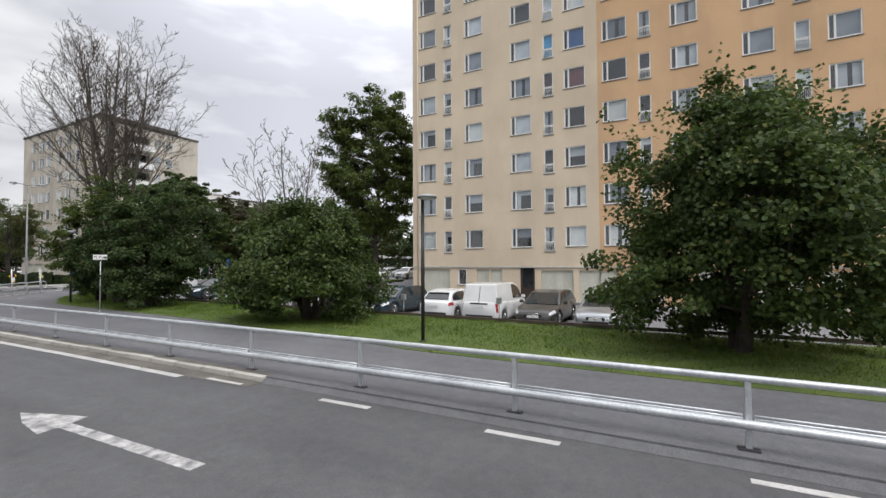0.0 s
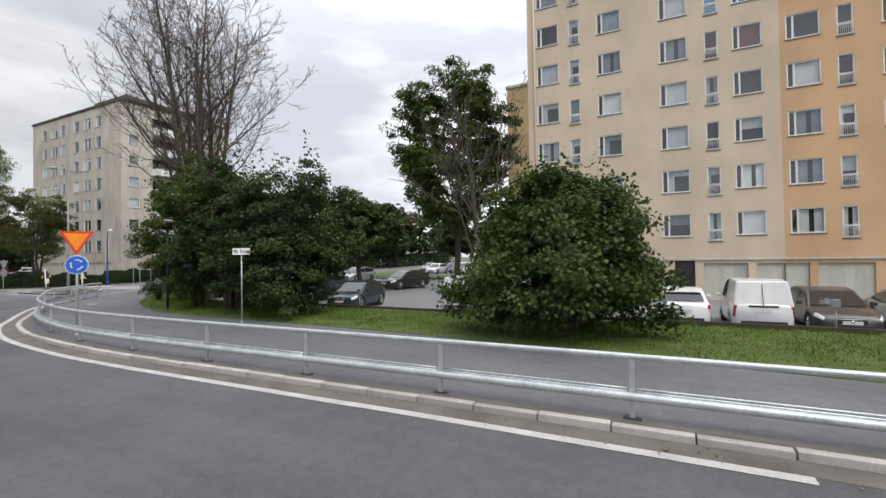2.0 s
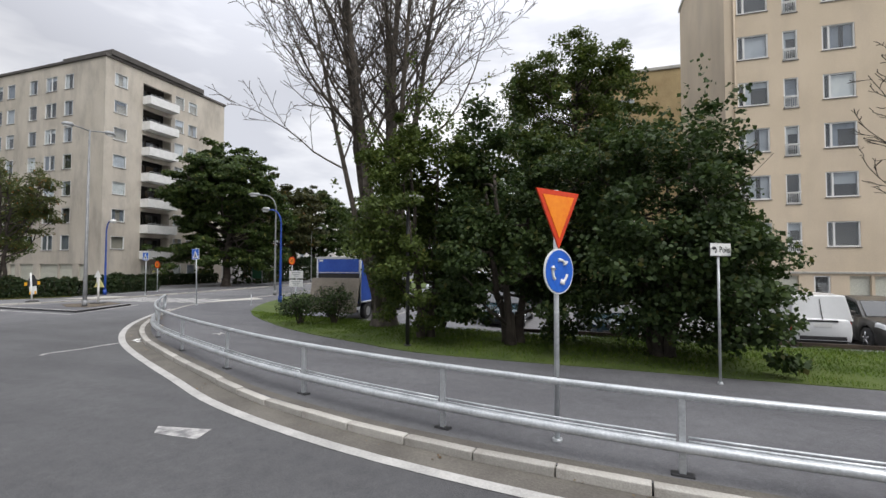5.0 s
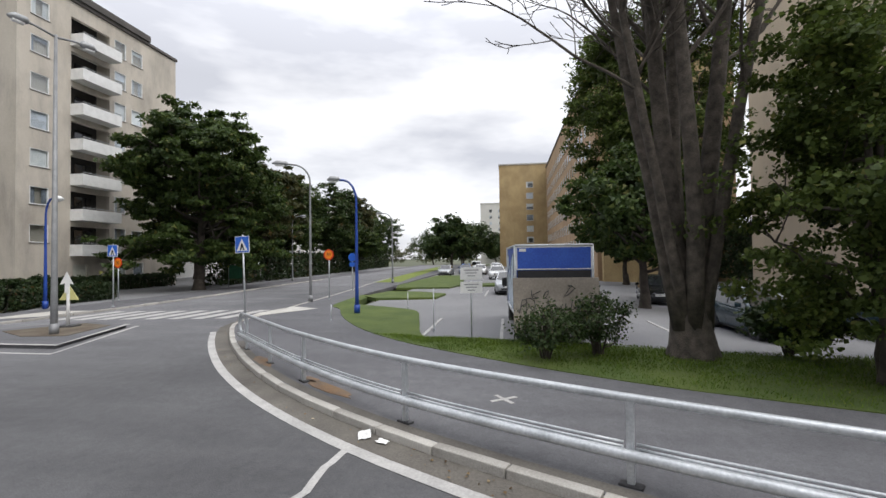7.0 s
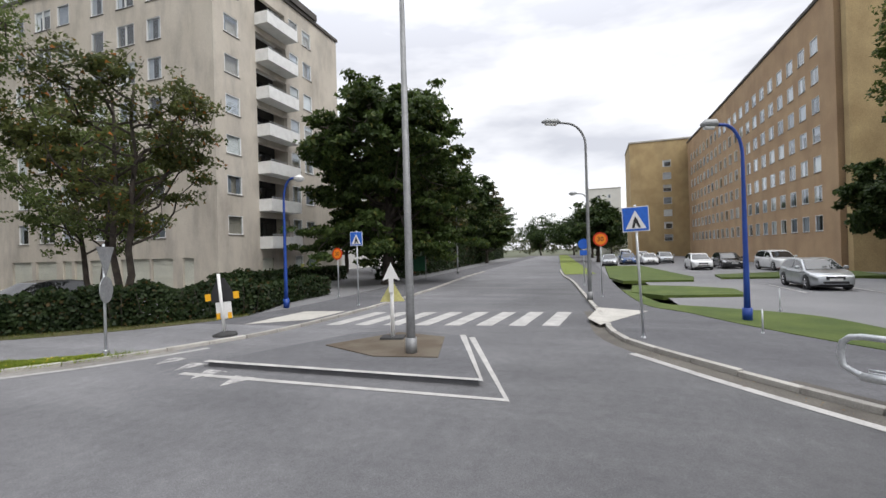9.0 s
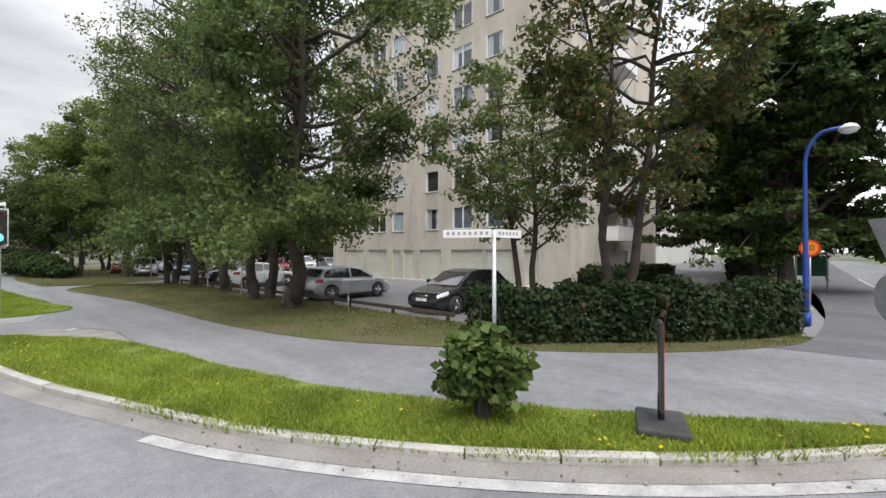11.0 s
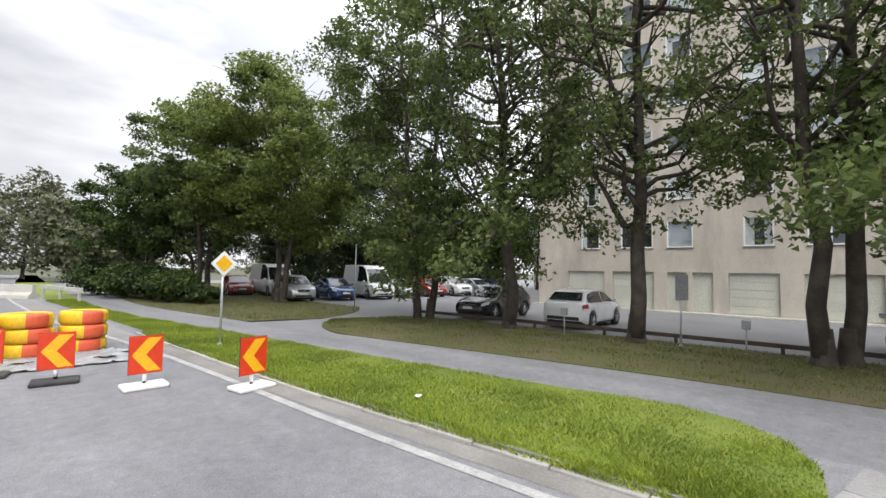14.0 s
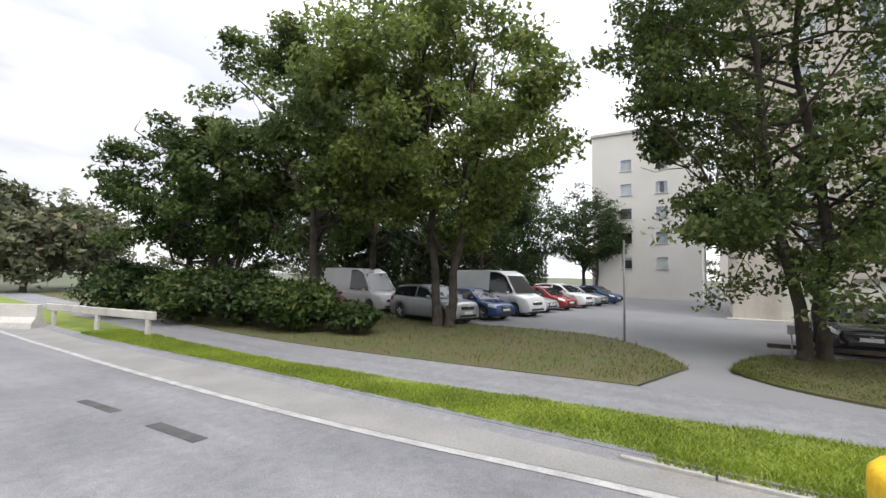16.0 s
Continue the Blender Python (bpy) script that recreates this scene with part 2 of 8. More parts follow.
SIGN_YELLOW = mat("sign_yellow", (0.80, 0.42, 0.012), (0.75, 0.38, 0.012), 3, 20, 0.45, bump=0)
SIGN_ORANGE = mat("sign_orange", (0.85, 0.25, 0.01), (0.82, 0.22, 0.01), 3, 20, 0.45, bump=0)
SIGN_RED = mat("sign_red", (0.62, 0.045, 0.008), (0.56, 0.036, 0.008), 3, 20, 0.45, bump=0)
SIGN_BACK = mat("sign_back", (0.36, 0.37, 0.38), (0.30, 0.31, 0.32), 3, 20, 0.5, metal=0.5, bump=0)
TYRE_YELLOW = mat("tyre_yellow", (0.70, 0.43, 0.012), (0.56, 0.34, 0.02), 2.5, 22, 0.6, bump=0.3)
TYRE_RED = mat("tyre_red", (0.64, 0.10, 0.038), (0.50, 0.08, 0.035), 2.5, 22, 0.55, bump=0.3)


def weathered(m, low=0.84, high=1.05, across=0.9, down=0.10):
    """Adds faint streaks that run down a wall."""
    n, l = m.node_tree.nodes, m.node_tree.links
    p = n["Principled BSDF"]
    base = p.inputs["Base Color"].links[0].from_socket
    co, mp, st, sr, mx = (n.new(k) for k in ("ShaderNodeTexCoord", "ShaderNodeMapping", "ShaderNodeTexNoise", "ShaderNodeValToRGB", "ShaderNodeMixRGB"))
    mp.inputs["Scale"].default_value = (across, across, down)
    st.inputs["Scale"].default_value, st.inputs["Detail"].default_value = 1.0, 6.0
    st.inputs["Roughness"].default_value = 0.65
    l.new(co.outputs["Object"], mp.inputs[0])
    l.new(mp.outputs[0], st.inputs["Vector"])
    sr.color_ramp.elements[0].position, sr.color_ramp.elements[0].color = 0.34, (low, low, low * 1.01, 1)
    sr.color_ramp.elements[1].position, sr.color_ramp.elements[1].color = 0.56, (high, high, high * 0.99, 1)
    l.new(st.outputs["Fac"], sr.inputs[0])
    mx.blend_type, mx.inputs[0].default_value = "MULTIPLY", 1.0
    l.new(base, mx.inputs[1])
    l.new(sr.outputs[0], mx.inputs[2])
    l.new(mx.outputs[0], p.inputs["Base Color"])
    return m


PLASTER_CREAM = mat("plaster_cream", (0.62, 0.52, 0.40), (0.545, 0.455, 0.345), 0.25, 18, 0.92, bump=0.2, speck=0.14)
PLASTER_ORANGE = mat("plaster_orange", (0.60, 0.395, 0.235), (0.53, 0.345, 0.20), 0.25, 18, 0.92, bump=0.2, speck=0.14)
PLASTER_GREY = mat("plaster_grey", (0.43, 0.395, 0.335), (0.35, 0.32, 0.27), 0.3, 14, 0.93, bump=0.25, mix=0.8, speck=0.14)
PLASTER_PALE = mat("plaster_pale", (0.53, 0.485, 0.425), (0.43, 0.39, 0.335), 0.35, 14, 0.93, bump=0.25, mix=0.8, speck=0.14)
PLASTER_WHITE = mat("plaster_white", (0.66, 0.65, 0.62), (0.6, 0.59, 0.56), 0.2, 14, 0.92, bump=0.1, speck=0.14)
BRICK = mat("brick_wall", (0.45, 0.34, 0.18), (0.37, 0.27, 0.14), 0.5, 12, 0.92, bump=0.3)
BRICK_RED = mat("brick_reddish", (0.43, 0.30, 0.18), (0.37, 0.25, 0.15), 0.5, 12, 0.92, bump=0.3)
CONCRETE = mat("concrete", (0.47, 0.455, 0.42), (0.39, 0.375, 0.34), 0.6, 18, 0.9, bump=0.2)
ROOF = mat("roof_felt", (0.07, 0.065, 0.06), (0.10, 0.09, 0.085), 0.5, 20, 0.9)
GARAGE = mat("garage_door", (0.53, 0.53, 0.46), (0.46, 0.465, 0.41), 0.8, 15, 0.7, bump=0.05, rand=0.06)
DARK_DOOR = mat("dark_door", (0.035, 0.022, 0.016), (0.05, 0.03, 0.02), 2, 20, 0.5)
PANE = clear_glass("window_glass")
PANE_DARK = glassmat("window_glass_dark", (0.022, 0.024, 0.028), 0.05)
# Near-black colour puts in the shade of rooms behind the panes.
ROOM_SHADE = mat("room_shade", (0.035, 0.033, 0.032), (0.06, 0.055, 0.05), 0.6, 6, 0.9, bump=0)
SILL = mat("sill_metal", (0.16, 0.155, 0.15), (0.11, 0.105, 0.10), 3, 20, 0.5, metal=0.3, bump=0)
CURTAIN = mat("curtain", (0.52, 0.54, 0.57), (0.44, 0.46, 0.50), 2.0, 14, 0.85, bump=0, rand=0.25, speck=0.05)
CURTAIN_GREY = mat("grey_curtain", (0.24, 0.26, 0.30), (0.18, 0.20, 0.23), 2.0, 14, 0.85, bump=0, rand=0.3, speck=0.05)
CURTAIN_PALE = mat("pale_curtain", (0.74, 0.74, 0.72), (0.64, 0.65, 0.65), 2.0, 14, 0.85, bump=0, rand=0.15, speck=0.05)
BLUE_PANEL = mat("blue_blind", (0.02, 0.085, 0.24), (0.025, 0.10, 0.28), 2, 10, 0.6, bump=0)
CYAN_PANEL = mat("cyan_blind", (0.06, 0.36, 0.62), (0.05, 0.30, 0.55), 2, 10, 0.6, bump=0)
RED_PANEL = mat("red_blind", (0.16, 0.05, 0.055), (0.13, 0.045, 0.05), 2, 10, 0.6, bump=0)
RED_DARK = mat("dark_red_blind", (0.07, 0.03, 0.03), (0.05, 0.025, 0.025), 2, 10, 0.6, bump=0)
CAR_GLASS = glassmat("car_glass", (0.02, 0.023, 0.025), 0.04)
CHROME = mat("chrome", (0.6, 0.6, 0.62), (0.5, 0.5, 0.52), 5, 20, 0.2, metal=1.0, bump=0)
LAMP_CLEAR = glassmat("headlight_lens", (0.62, 0.64, 0.66), 0.1)
LAMP_RED = glassmat("tail_lens", (0.30, 0.012, 0.012), 0.15)
BARK = mat("bark", (0.042, 0.034, 0.028), (0.075, 0.062, 0.05), 3.0, 22, 0.95, bump=0.9)
BARK_GREY = mat("bark_grey", (0.045, 0.038, 0.031), (0.125, 0.105, 0.085), 5.0, 26, 0.95, bump=1.0, mix=0.7)
LEAF_MAPLE = leafmat("maple_leaves", (0.026, 0.05, 0.013), (0.08, 0.12, 0.03), (0.15, 0.145, 0.04))
LEAF_VERGE = leafmat("verge_leaves", (0.062, 0.094, 0.030), (0.16, 0.205, 0.070), (0.25, 0.265, 0.11), 0.5)
LEAF_ASH = leafmat("ash_leaves", (0.085, 0.12, 0.032), (0.22, 0.27, 0.075), (0.31, 0.32, 0.13), 0.55)
# Greyed, paler leaf colours carry the haze of distance.
LEAF_HAZED = leafmat("far_hazed_leaves", (0.07, 0.085, 0.048), (0.15, 0.155, 0.095), (0.24, 0.19, 0.13))
LEAF_DARK = leafmat("dark_leaves", (0.02, 0.04, 0.013), (0.058, 0.092, 0.026), (0.1, 0.1, 0.03))
LEAF_LIGHT = leafmat("light_leaves", (0.045, 0.072, 0.016), (0.115, 0.158, 0.036), (0.17, 0.165, 0.05))
LEAF_RUSTY = leafmat("rusty_leaves", (0.05, 0.066, 0.021), (0.112, 0.13, 0.04), (0.34, 0.12, 0.03), 0.45)
RU_DARK = leafmat("brown_leaves", (0.03, 0.036, 0.014), (0.075, 0.078, 0.026), (0.15, 0.075, 0.025))
LEAF_SHRUB = leafmat("shrub_leaves", (0.05, 0.085, 0.02), (0.12, 0.17, 0.045), (0.18, 0.2, 0.07))
LEAF_HEDGE = leafmat("hedge_leaves", (0.016, 0.032, 0.012), (0.038, 0.062, 0.02), (0.11, 0.06, 0.025))
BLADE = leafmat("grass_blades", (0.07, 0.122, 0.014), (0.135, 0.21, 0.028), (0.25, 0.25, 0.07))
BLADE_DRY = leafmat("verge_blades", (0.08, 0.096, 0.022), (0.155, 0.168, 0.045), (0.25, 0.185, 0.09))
# Strip grass, brighter and yellower than the lawn's blades and ground.
BLADE_BRIGHT = leafmat("strip_blades", (0.14, 0.20, 0.022), (0.265, 0.335, 0.047), (0.46, 0.40, 0.11))
GRASS_BRIGHT = mat("strip_ground", (0.115, 0.16, 0.022), (0.17, 0.20, 0.035), 0.9, 25, 0.95, bump=0.6)
LITTER = leafmat("leaf_litter", (0.10, 0.06, 0.03), (0.24, 0.17, 0.09), (0.5, 0.46, 0.38))
LEAF_SPECK = leafmat("dandelion_heads", (0.55, 0.42, 0.03), (0.62, 0.50, 0.06), (0.7, 0.68, 0.62))
RUST = mat("rust_stain", (0.19, 0.115, 0.06), (0.13, 0.105, 0.085), 2.5, 25, 0.9, bump=0.2)

for m in (PLASTER_CREAM, PLASTER_ORANGE):
    weathered(m, 0.92, 1.03, 0.35, 0.12)
for m in (PLASTER_GREY, BRICK, BRICK_RED):
    weathered(m, 0.9, 1.04, 0.45, 0.12)
weathered(PLASTER_PALE, 0.80, 1.05, 0.8, 0.25)
weathered(CONCRETE, 0.85, 1.05, 1.5, 0.8)


# ---- mesh helpers ----
def part(name, bm, material, parent=None, label="", smooth=False):
    """Links a bmesh as one mesh object, under a thing if one is given."""
    me = bpy.data.meshes.new(name)
    bm.to_mesh(me)
    bm.free()
    if smooth:
        me.shade_smooth()
    for m in (material if isinstance(material, (list, tuple)) else [material]):
        me.materials.append(m)
    ob = new(name, me)
    if parent:
        ob.parent = parent
    if label:
        ob["label"] = label
    return ob


def shared(name, me, parent, m=None):
    """A further object on a mesh that exists."""
    ob = new(name, me)
    ob.parent = parent
    if m is not None:
        ob.matrix_basis = m
    return ob


def thing(name, m, label, category, group="", kind=""):
    ob = new(name)
    ob.matrix_basis = m
    return tagged(ob, label, category, group, kind)


def box(bm, x0, y0, z0, x1, y1, z1, bevel=0.0, index=0):
    vs = [bm.verts.new((x, y, z)) for z in (z0, z1) for x, y in ((x0, y0), (x1, y0), (x1, y1), (x0, y1))]
    fs = [bm.faces.new([vs[i] for i in q]) for q in ((3, 2, 1, 0), (4, 5, 6, 7), (0, 1, 5, 4), (1, 2, 6, 5), (2, 3, 7, 6), (3, 0, 4, 7))]
    for q in fs:
        q.material_index = index
    if bevel:
        es = list({e for q in fs for e in q.edges})
        bmesh.ops.bevel(bm, geom=es, offset=bevel, segments=2, affect="EDGES", profile=0.5, material=index)
    return fs


def tube(bm, pts, radii, sides=8, cap=True, index=0):
    """A tapered tube along pts."""
    pts = [Vector(p) for p in pts]
    if not isinstance(radii, (list, tuple)):
        radii = [radii] * len(pts)
    rings, up = [], None
    for i, p in enumerate(pts):
        d = (pts[min(i + 1, len(pts) - 1)] - pts[max(i - 1, 0)])
        d = d.normalized() if d.length > 1e-9 else Vector((0, 0, 1))
        if up is None:
            up = d.orthogonal().normalized()
        else:
            up = (up - d * up.dot(d))
            up = up.normalized() if up.length > 1e-6 else d.orthogonal().normalized()
        side = d.cross(up)
        rings.append([bm.verts.new(p + (up * math.cos(a) + side * math.sin(a)) * radii[i]) for a in (2 * math.pi * k / sides for k in range(sides))])
    for a, b in zip(rings, rings[1:]):
        for k in range(sides):
            q = bm.faces.new((a[k], a[(k + 1) % sides], b[(k + 1) % sides], b[k]))
            q.material_index, q.smooth = index, True
    if cap:
        bm.faces.new(rings[0][::-1]).material_index = index
        bm.faces.new(rings[-1]).material_index = index


def prism(bm, pts, z0, z1, index=0):
    """A flat outline given depth."""
    lo = [bm.verts.new((x, y, z0)) for x, y in pts]
    hi = [bm.verts.new((x, y, z1)) for x, y in pts]
    n = len(pts)
    fs = [bm.faces.new(hi), bm.faces.new(lo[::-1])]
    for i in range(n):
        fs.append(bm.faces.new((lo[i], lo[(i + 1) % n], hi[(i + 1) % n], hi[i])))
    for q in fs:
        q.material_index = index
    return fs


def smooth_line(pts, step=0.6):
    """A curve through pts, at even steps."""
    p = [Vector((*q, 0)) if len(q) == 2 else Vector(q) for q in pts]
    p = [p[0] * 2 - p[1]] + p + [p[-1] * 2 - p[-2]]
    fine = []
    for i in range(1, len(p) - 2):
        k = max(2, int((p[i + 1] - p[i]).length / 0.2))
        for j in range(k):
            t = j / k
            fine.append(0.5 * (2 * p[i] + (p[i + 1] - p[i - 1]) * t + (2 * p[i - 1] - 5 * p[i] + 4 * p[i + 1] - p[i + 2]) * t * t
                               + (3 * p[i] - p[i - 1] - 3 * p[i + 1] + p[i + 2]) * t * t * t))
    fine.append(p[-2])
    out, left = [fine[0]], 0.0
    for a, b in zip(fine, fine[1:]):
        d = (b - a).length
        left += d
        if left >= step:
            out.append(b)
            left = 0.0
    if (out[-1] - fine[-1]).length > 0.05:
        out.append(fine[-1])
    return out


def offset(line, d):
    """The line moved by d to its right."""
    out = []
    for i, p in enumerate(line):
        t = (line[min(i + 1, len(line) - 1)] - line[max(i - 1, 0)]).normalized()
        out.append(p + Vector((t.y, -t.x, 0)) * d)
    return out


def ribbon(bm, a, b, za, zb, depth=0.0, rows=1):
    """A sheet between two lines of equal count, with a skirt down its edges."""
    n = len(a)
    grid = [[bm.verts.new((*(p.lerp(q, k / rows)).xy, za + (zb - za) * k / rows)) for k in range(rows + 1)] for p, q in zip(a, b)]
    for i in range(n - 1):
        for k in range(rows):
            bm.faces.new((grid[i][k], grid[i][k + 1], grid[i + 1][k + 1], grid[i + 1][k]))
    if depth:
        for k in (0, rows):
            lo = [bm.verts.new(grid[i][k].co - Vector((0, 0, depth))) for i in range(n)]
            for i in range(n - 1):
                bm.faces.new((grid[i][k], grid[i + 1][k], lo[i + 1], lo[i]))
    bmesh.ops.recalc_face_normals(bm, faces=bm.faces[:])


def even(line, n):
    """The line at n even steps."""
    d = [0.0]
    for a, b in zip(line, line[1:]):
        d.append(d[-1] + (b - a).length)
    out, j = [], 0
    for i in range(n):
        s = d[-1] * i / (n - 1)
        while j < len(d) - 2 and d[j + 1] < s:
            j += 1
        t = (s - d[j]) / max(1e-9, d[j + 1] - d[j])
        out.append(line[j].lerp(line[j + 1], min(1, max(0, t))))
    return out


def along(line, s):
    """The place and the heading s metres along a line."""
    for a, b in zip(line, line[1:]):
        d = (b - a).length
        if s <= d:
            return a.lerp(b, s / d), math.degrees(math.atan2(b.y - a.y, b.x - a.x))
        s -= d
    a, b = line[-2], line[-1]
    return b, math.degrees(math.atan2(b.y - a.y, b.x - a.x))


def length(line):
    return sum((b - a).length for a, b in zip(line, line[1:]))


# ---- the ground ----
KERB_S = smooth_line([(7.25, -60), (7.25, 10), (7.2, 20), (7.13, 26), (7.24, 29.5), (7.72, 33.5), (8.62, 36.75), (9.8, 39.28), (11.36, 42.43),
                      (12.67, 44.7), (14.4, 46.95), (16.57, 49.07), (19.46, 51.27), (21.95, 52.6), (26, 53.0), (40, 54.4), (60, 56.6), (150, 63)])
KERB_N = smooth_line([(150, 68), (60, 64.2), (44, 63.2), (35, 62.3), (26.2, 61.9), (21.5, 62.1), (19.1, 62.8), (16.9, 63.9), (14.8, 65.7), (13.2, 67.6),
                      (11.9, 69.8), (11.2, 71.6), (10.3, 74.4), (9.75, 77.0), (9.45, 79.2), (9.25, 81), (9.2, 84.8), (9.05, 92), (9.15, 98), (9.25, 103), (9.35, 109), (9.3, 114), (9.5, 120), (11.5, 150), (18, 200)])
BORDER_S = smooth_line([(10.7, -60), (10.8, 2), (11.2, 12), (12.3, 21), (12.7, 29), (13.0, 35), (13.8, 37.4), (15.0, 40.3), (16.7, 43.1), (19.0, 46.0), (22, 48.3), (26, 50.2), (31, 51.6), (60, 52.5), (150, 55)])

bm = bmesh.new()
outline = [Vector((-60, -60, 0))] + KERB_S + KERB_N + [Vector((-60, 200, 0))]
bm.faces.new([bm.verts.new(p) for p in outline])
bmesh.ops.triangulate(bm, faces=bm.faces[:])
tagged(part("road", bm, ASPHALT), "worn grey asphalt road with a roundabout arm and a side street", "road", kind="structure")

bm = bmesh.new()
prism(bm, [(-1500, -1500), (1500, -1500), (1500, 1500), (-1500, 1500)], -1.6, -0.47)
tagged(part("ground", bm, LAND), "flat dull green and brown land that reaches the horizon", "ground", kind="structure")


bm = bmesh.new()
prism(bm, [(14.3, 150), (150, 150), (400, 400), (-200, 400), (-200, 200), (20, 200)], -0.45, 0.02)
tagged(part("ground", bm, LAND), "rough land beyond the end of the yard", "ground", kind="structure")


def lot_z(x, y):
    """The car park dips towards the cream house."""
    s = min(1, max(0, (x - 16.8) / 4.5))
    k = min(1, max(0, (y - 28) / 12))
    s, k = s * s * (3 - 2 * s), k * k * (3 - 2 * k)
    return 0.0 - 0.42 * s * (1 - k)


bm = bmesh.new()
xs, ys = [11.0 + 1.5 * i for i in range(82)], [-60 + 2.5 * i for i in range(47)]
vs = [[bm.verts.new((x, y, lot_z(x, y) - 0.02)) for y in ys] for x in xs]
for i in range(len(xs) - 1):
    for j in range(len(ys) - 1):
        if ys[j] < 37 if xs[i] < 18 else ys[j] + 3.5 < min(p.y for p in KERB_S if abs(p.x - xs[i]) < 3 and p.y > 36) - 0.8:
            bm.faces.new((vs[i][j], vs[i + 1][j], vs[i + 1][j + 1], vs[i][j + 1]))
tagged(part("car_park", bm, LOT_ASPHALT), "grey asphalt car park that dips towards the cream house", "car park", kind="structure")

n = 260
bm = bmesh.new()
ribbon(bm, even(offset(KERB_S, 0.12), n), even(BORDER_S, n), 0.10, 0.10, 0.3)
tagged(part("pavement", bm, PAVE_ASPHALT), "grey asphalt pavement behind the railing", "pavement", kind="structure")

GRASS_FAR = smooth_line([(17.0, -60), (17.1, 0), (17.3, 20), (17.6, 35), (18.8, 40.5), (19.0, 43.6), (19.6, 45.1), (23.3, 46.0), (26.2, 46.8), (28.0, 49.2), (29.0, 50.6), (34, 51.2)])
GRASS_NEAR = [p for p in BORDER_S if p.x < 34]
bm = bmesh.new()
ribbon(bm, even(GRASS_NEAR, 200), even(GRASS_FAR, 200), 0.115, 0.06, 0.4, 6)
tagged(part("lawn", bm, GRASS), "mown green lawn between the pavement and the car park", "lawn", kind="structure")

# north side: strips, path, verge, car park
STRIP_IN = smooth_line([(17.2, 64.0), (16.1, 65.7), (14.8, 67.8), (13.5, 70.3), (12.8, 73.0), (12.4, 75.8), (12.0, 77.6), (11.4, 78.8), (10.6, 79.9), (9.7, 80.7)])
NSTRIP_IN = smooth_line([(9.5, 84.9), (10.1, 84.72), (10.9, 84.75), (11.8, 85.2), (12.4, 86.3), (12.1, 88.5), (11.75, 92), (11.4, 96), (11.1, 99), (10.85, 102), (10.55, 105.5), (10.45, 110), (11.2, 120), (14.5, 150)])
PATH_FAR = smooth_line([(150, 71.5), (60, 67.6), (34, 65.6), (24.2, 65.4), (21.2, 66.3), (18.6, 68.6), (16.4, 72.0), (15.3, 74.4), (14.8, 77), (14.6, 80), (14.55, 86), (14.2, 90), (13.85, 93), (13.45, 96.2), (13.1, 99), (12.9, 102), (12.6, 106), (12.45, 112), (13.3, 120), (17, 150)])
bm = bmesh.new()
near_n = [p for p in offset(KERB_N, 0.12) if p.y < 151]
ribbon(bm, even(near_n, 300), even(PATH_FAR, 300), 0.08, 0.08, 0.3)
tagged(part("footpath", bm, PATH_ASPHALT), "grey asphalt foot and cycle path beside grass strips", "path", kind="structure")


def strip(name, outer, inner, label, z=0.13):
    bm = bmesh.new()
    ribbon(bm, even(outer, 90), even(inner, 90), z - 0.05, z - 0.015, 0.2, 4)
    return tagged(part(name, bm, GRASS_BRIGHT), label, "grass strip", kind="structure")


def cut(line, test):
    return [p for p in line if test(p)]


STRIP_OUT = cut(offset(KERB_N, 0.16), lambda p: 9 < p.x < 17.0 and p.y < 80.6)
strip("grass_strip", STRIP_OUT, STRIP_IN, "bright mown grass strip between kerb and path")
NSTRIP_OUT = cut(offset(KERB_N, 0.16), lambda p: 84.6 < p.y < 151)
strip("grass_strip", NSTRIP_OUT, NSTRIP_IN, "long mown grass strip between kerb and path")

bm = bmesh.new()
prism(bm, [(14.8, 80), (16, 74), (19.0, 69.0), (21.5, 66.6), (24, 64.9), (34, 66.0), (130, 71), (130, 160), (22, 160), (12.8, 119), (11.9, 108), (12.1, 96), (13.4, 88)], -0.3, 0.05)
tagged(part("yard", bm, LOT_ASPHALT), "grey asphalt yard with parking in front of the grey house", "car park", kind="structure")
VERGE_FAR = smooth_line([(24.5, 66.8), (22.4, 68.8), (20.4, 71.5), (19.6, 74), (19.75, 80), (19.85, 88), (19.8, 94), (19.5, 98.3), (17.6, 99.5), (15.7, 99.75)])
VERGE_NEAR = cut(PATH_FAR, lambda p: p.x < 24.3 and 65.3 < p.y < 96.0) + smooth_line([(13.55, 96.6), (13.85, 97.6), (14.5, 98.8), (15.4, 99.55)])
bm = bmesh.new()
ribbon(bm, even(VERGE_NEAR, 140), even(VERGE_FAR, 140), 0.10, 0.07, 0.2, 5)
tagged(part("verge", bm, VERGE), "shaded thin grass verge with bare soil under the trees", "verge", kind="structure")
bm = bmesh.new()
ribbon(bm, even(smooth_line([(8.72, 98), (8.56, 101), (8.3, 104), (8.2, 107), (8.2, 111), (8.3, 115), (8.45, 120), (9.4, 140)]), 60), even(cut(offset(KERB_N, 0.04), lambda p: 98 < p.y < 140), 60), 0.0045, 0.0045)
tagged(part("road_shoulder", bm, SHOULDER), "pale paved shoulder between the edge line and the grass", "road", kind="structure")
bm = bmesh.new()
ribbon(bm, even(cut(offset(KERB_N, 0.14), lambda p: 21 < p.x < 150 and p.y < 70)[::-1], 80), even(cut(PATH_FAR, lambda p: 21 < p.x < 150 and p.y < 72)[::-1], 80), 0.086, 0.086)
tagged(part("pavement", bm, PAVE_ASPHALT), "dark asphalt pavement along the side street", "pavement", kind="structure")
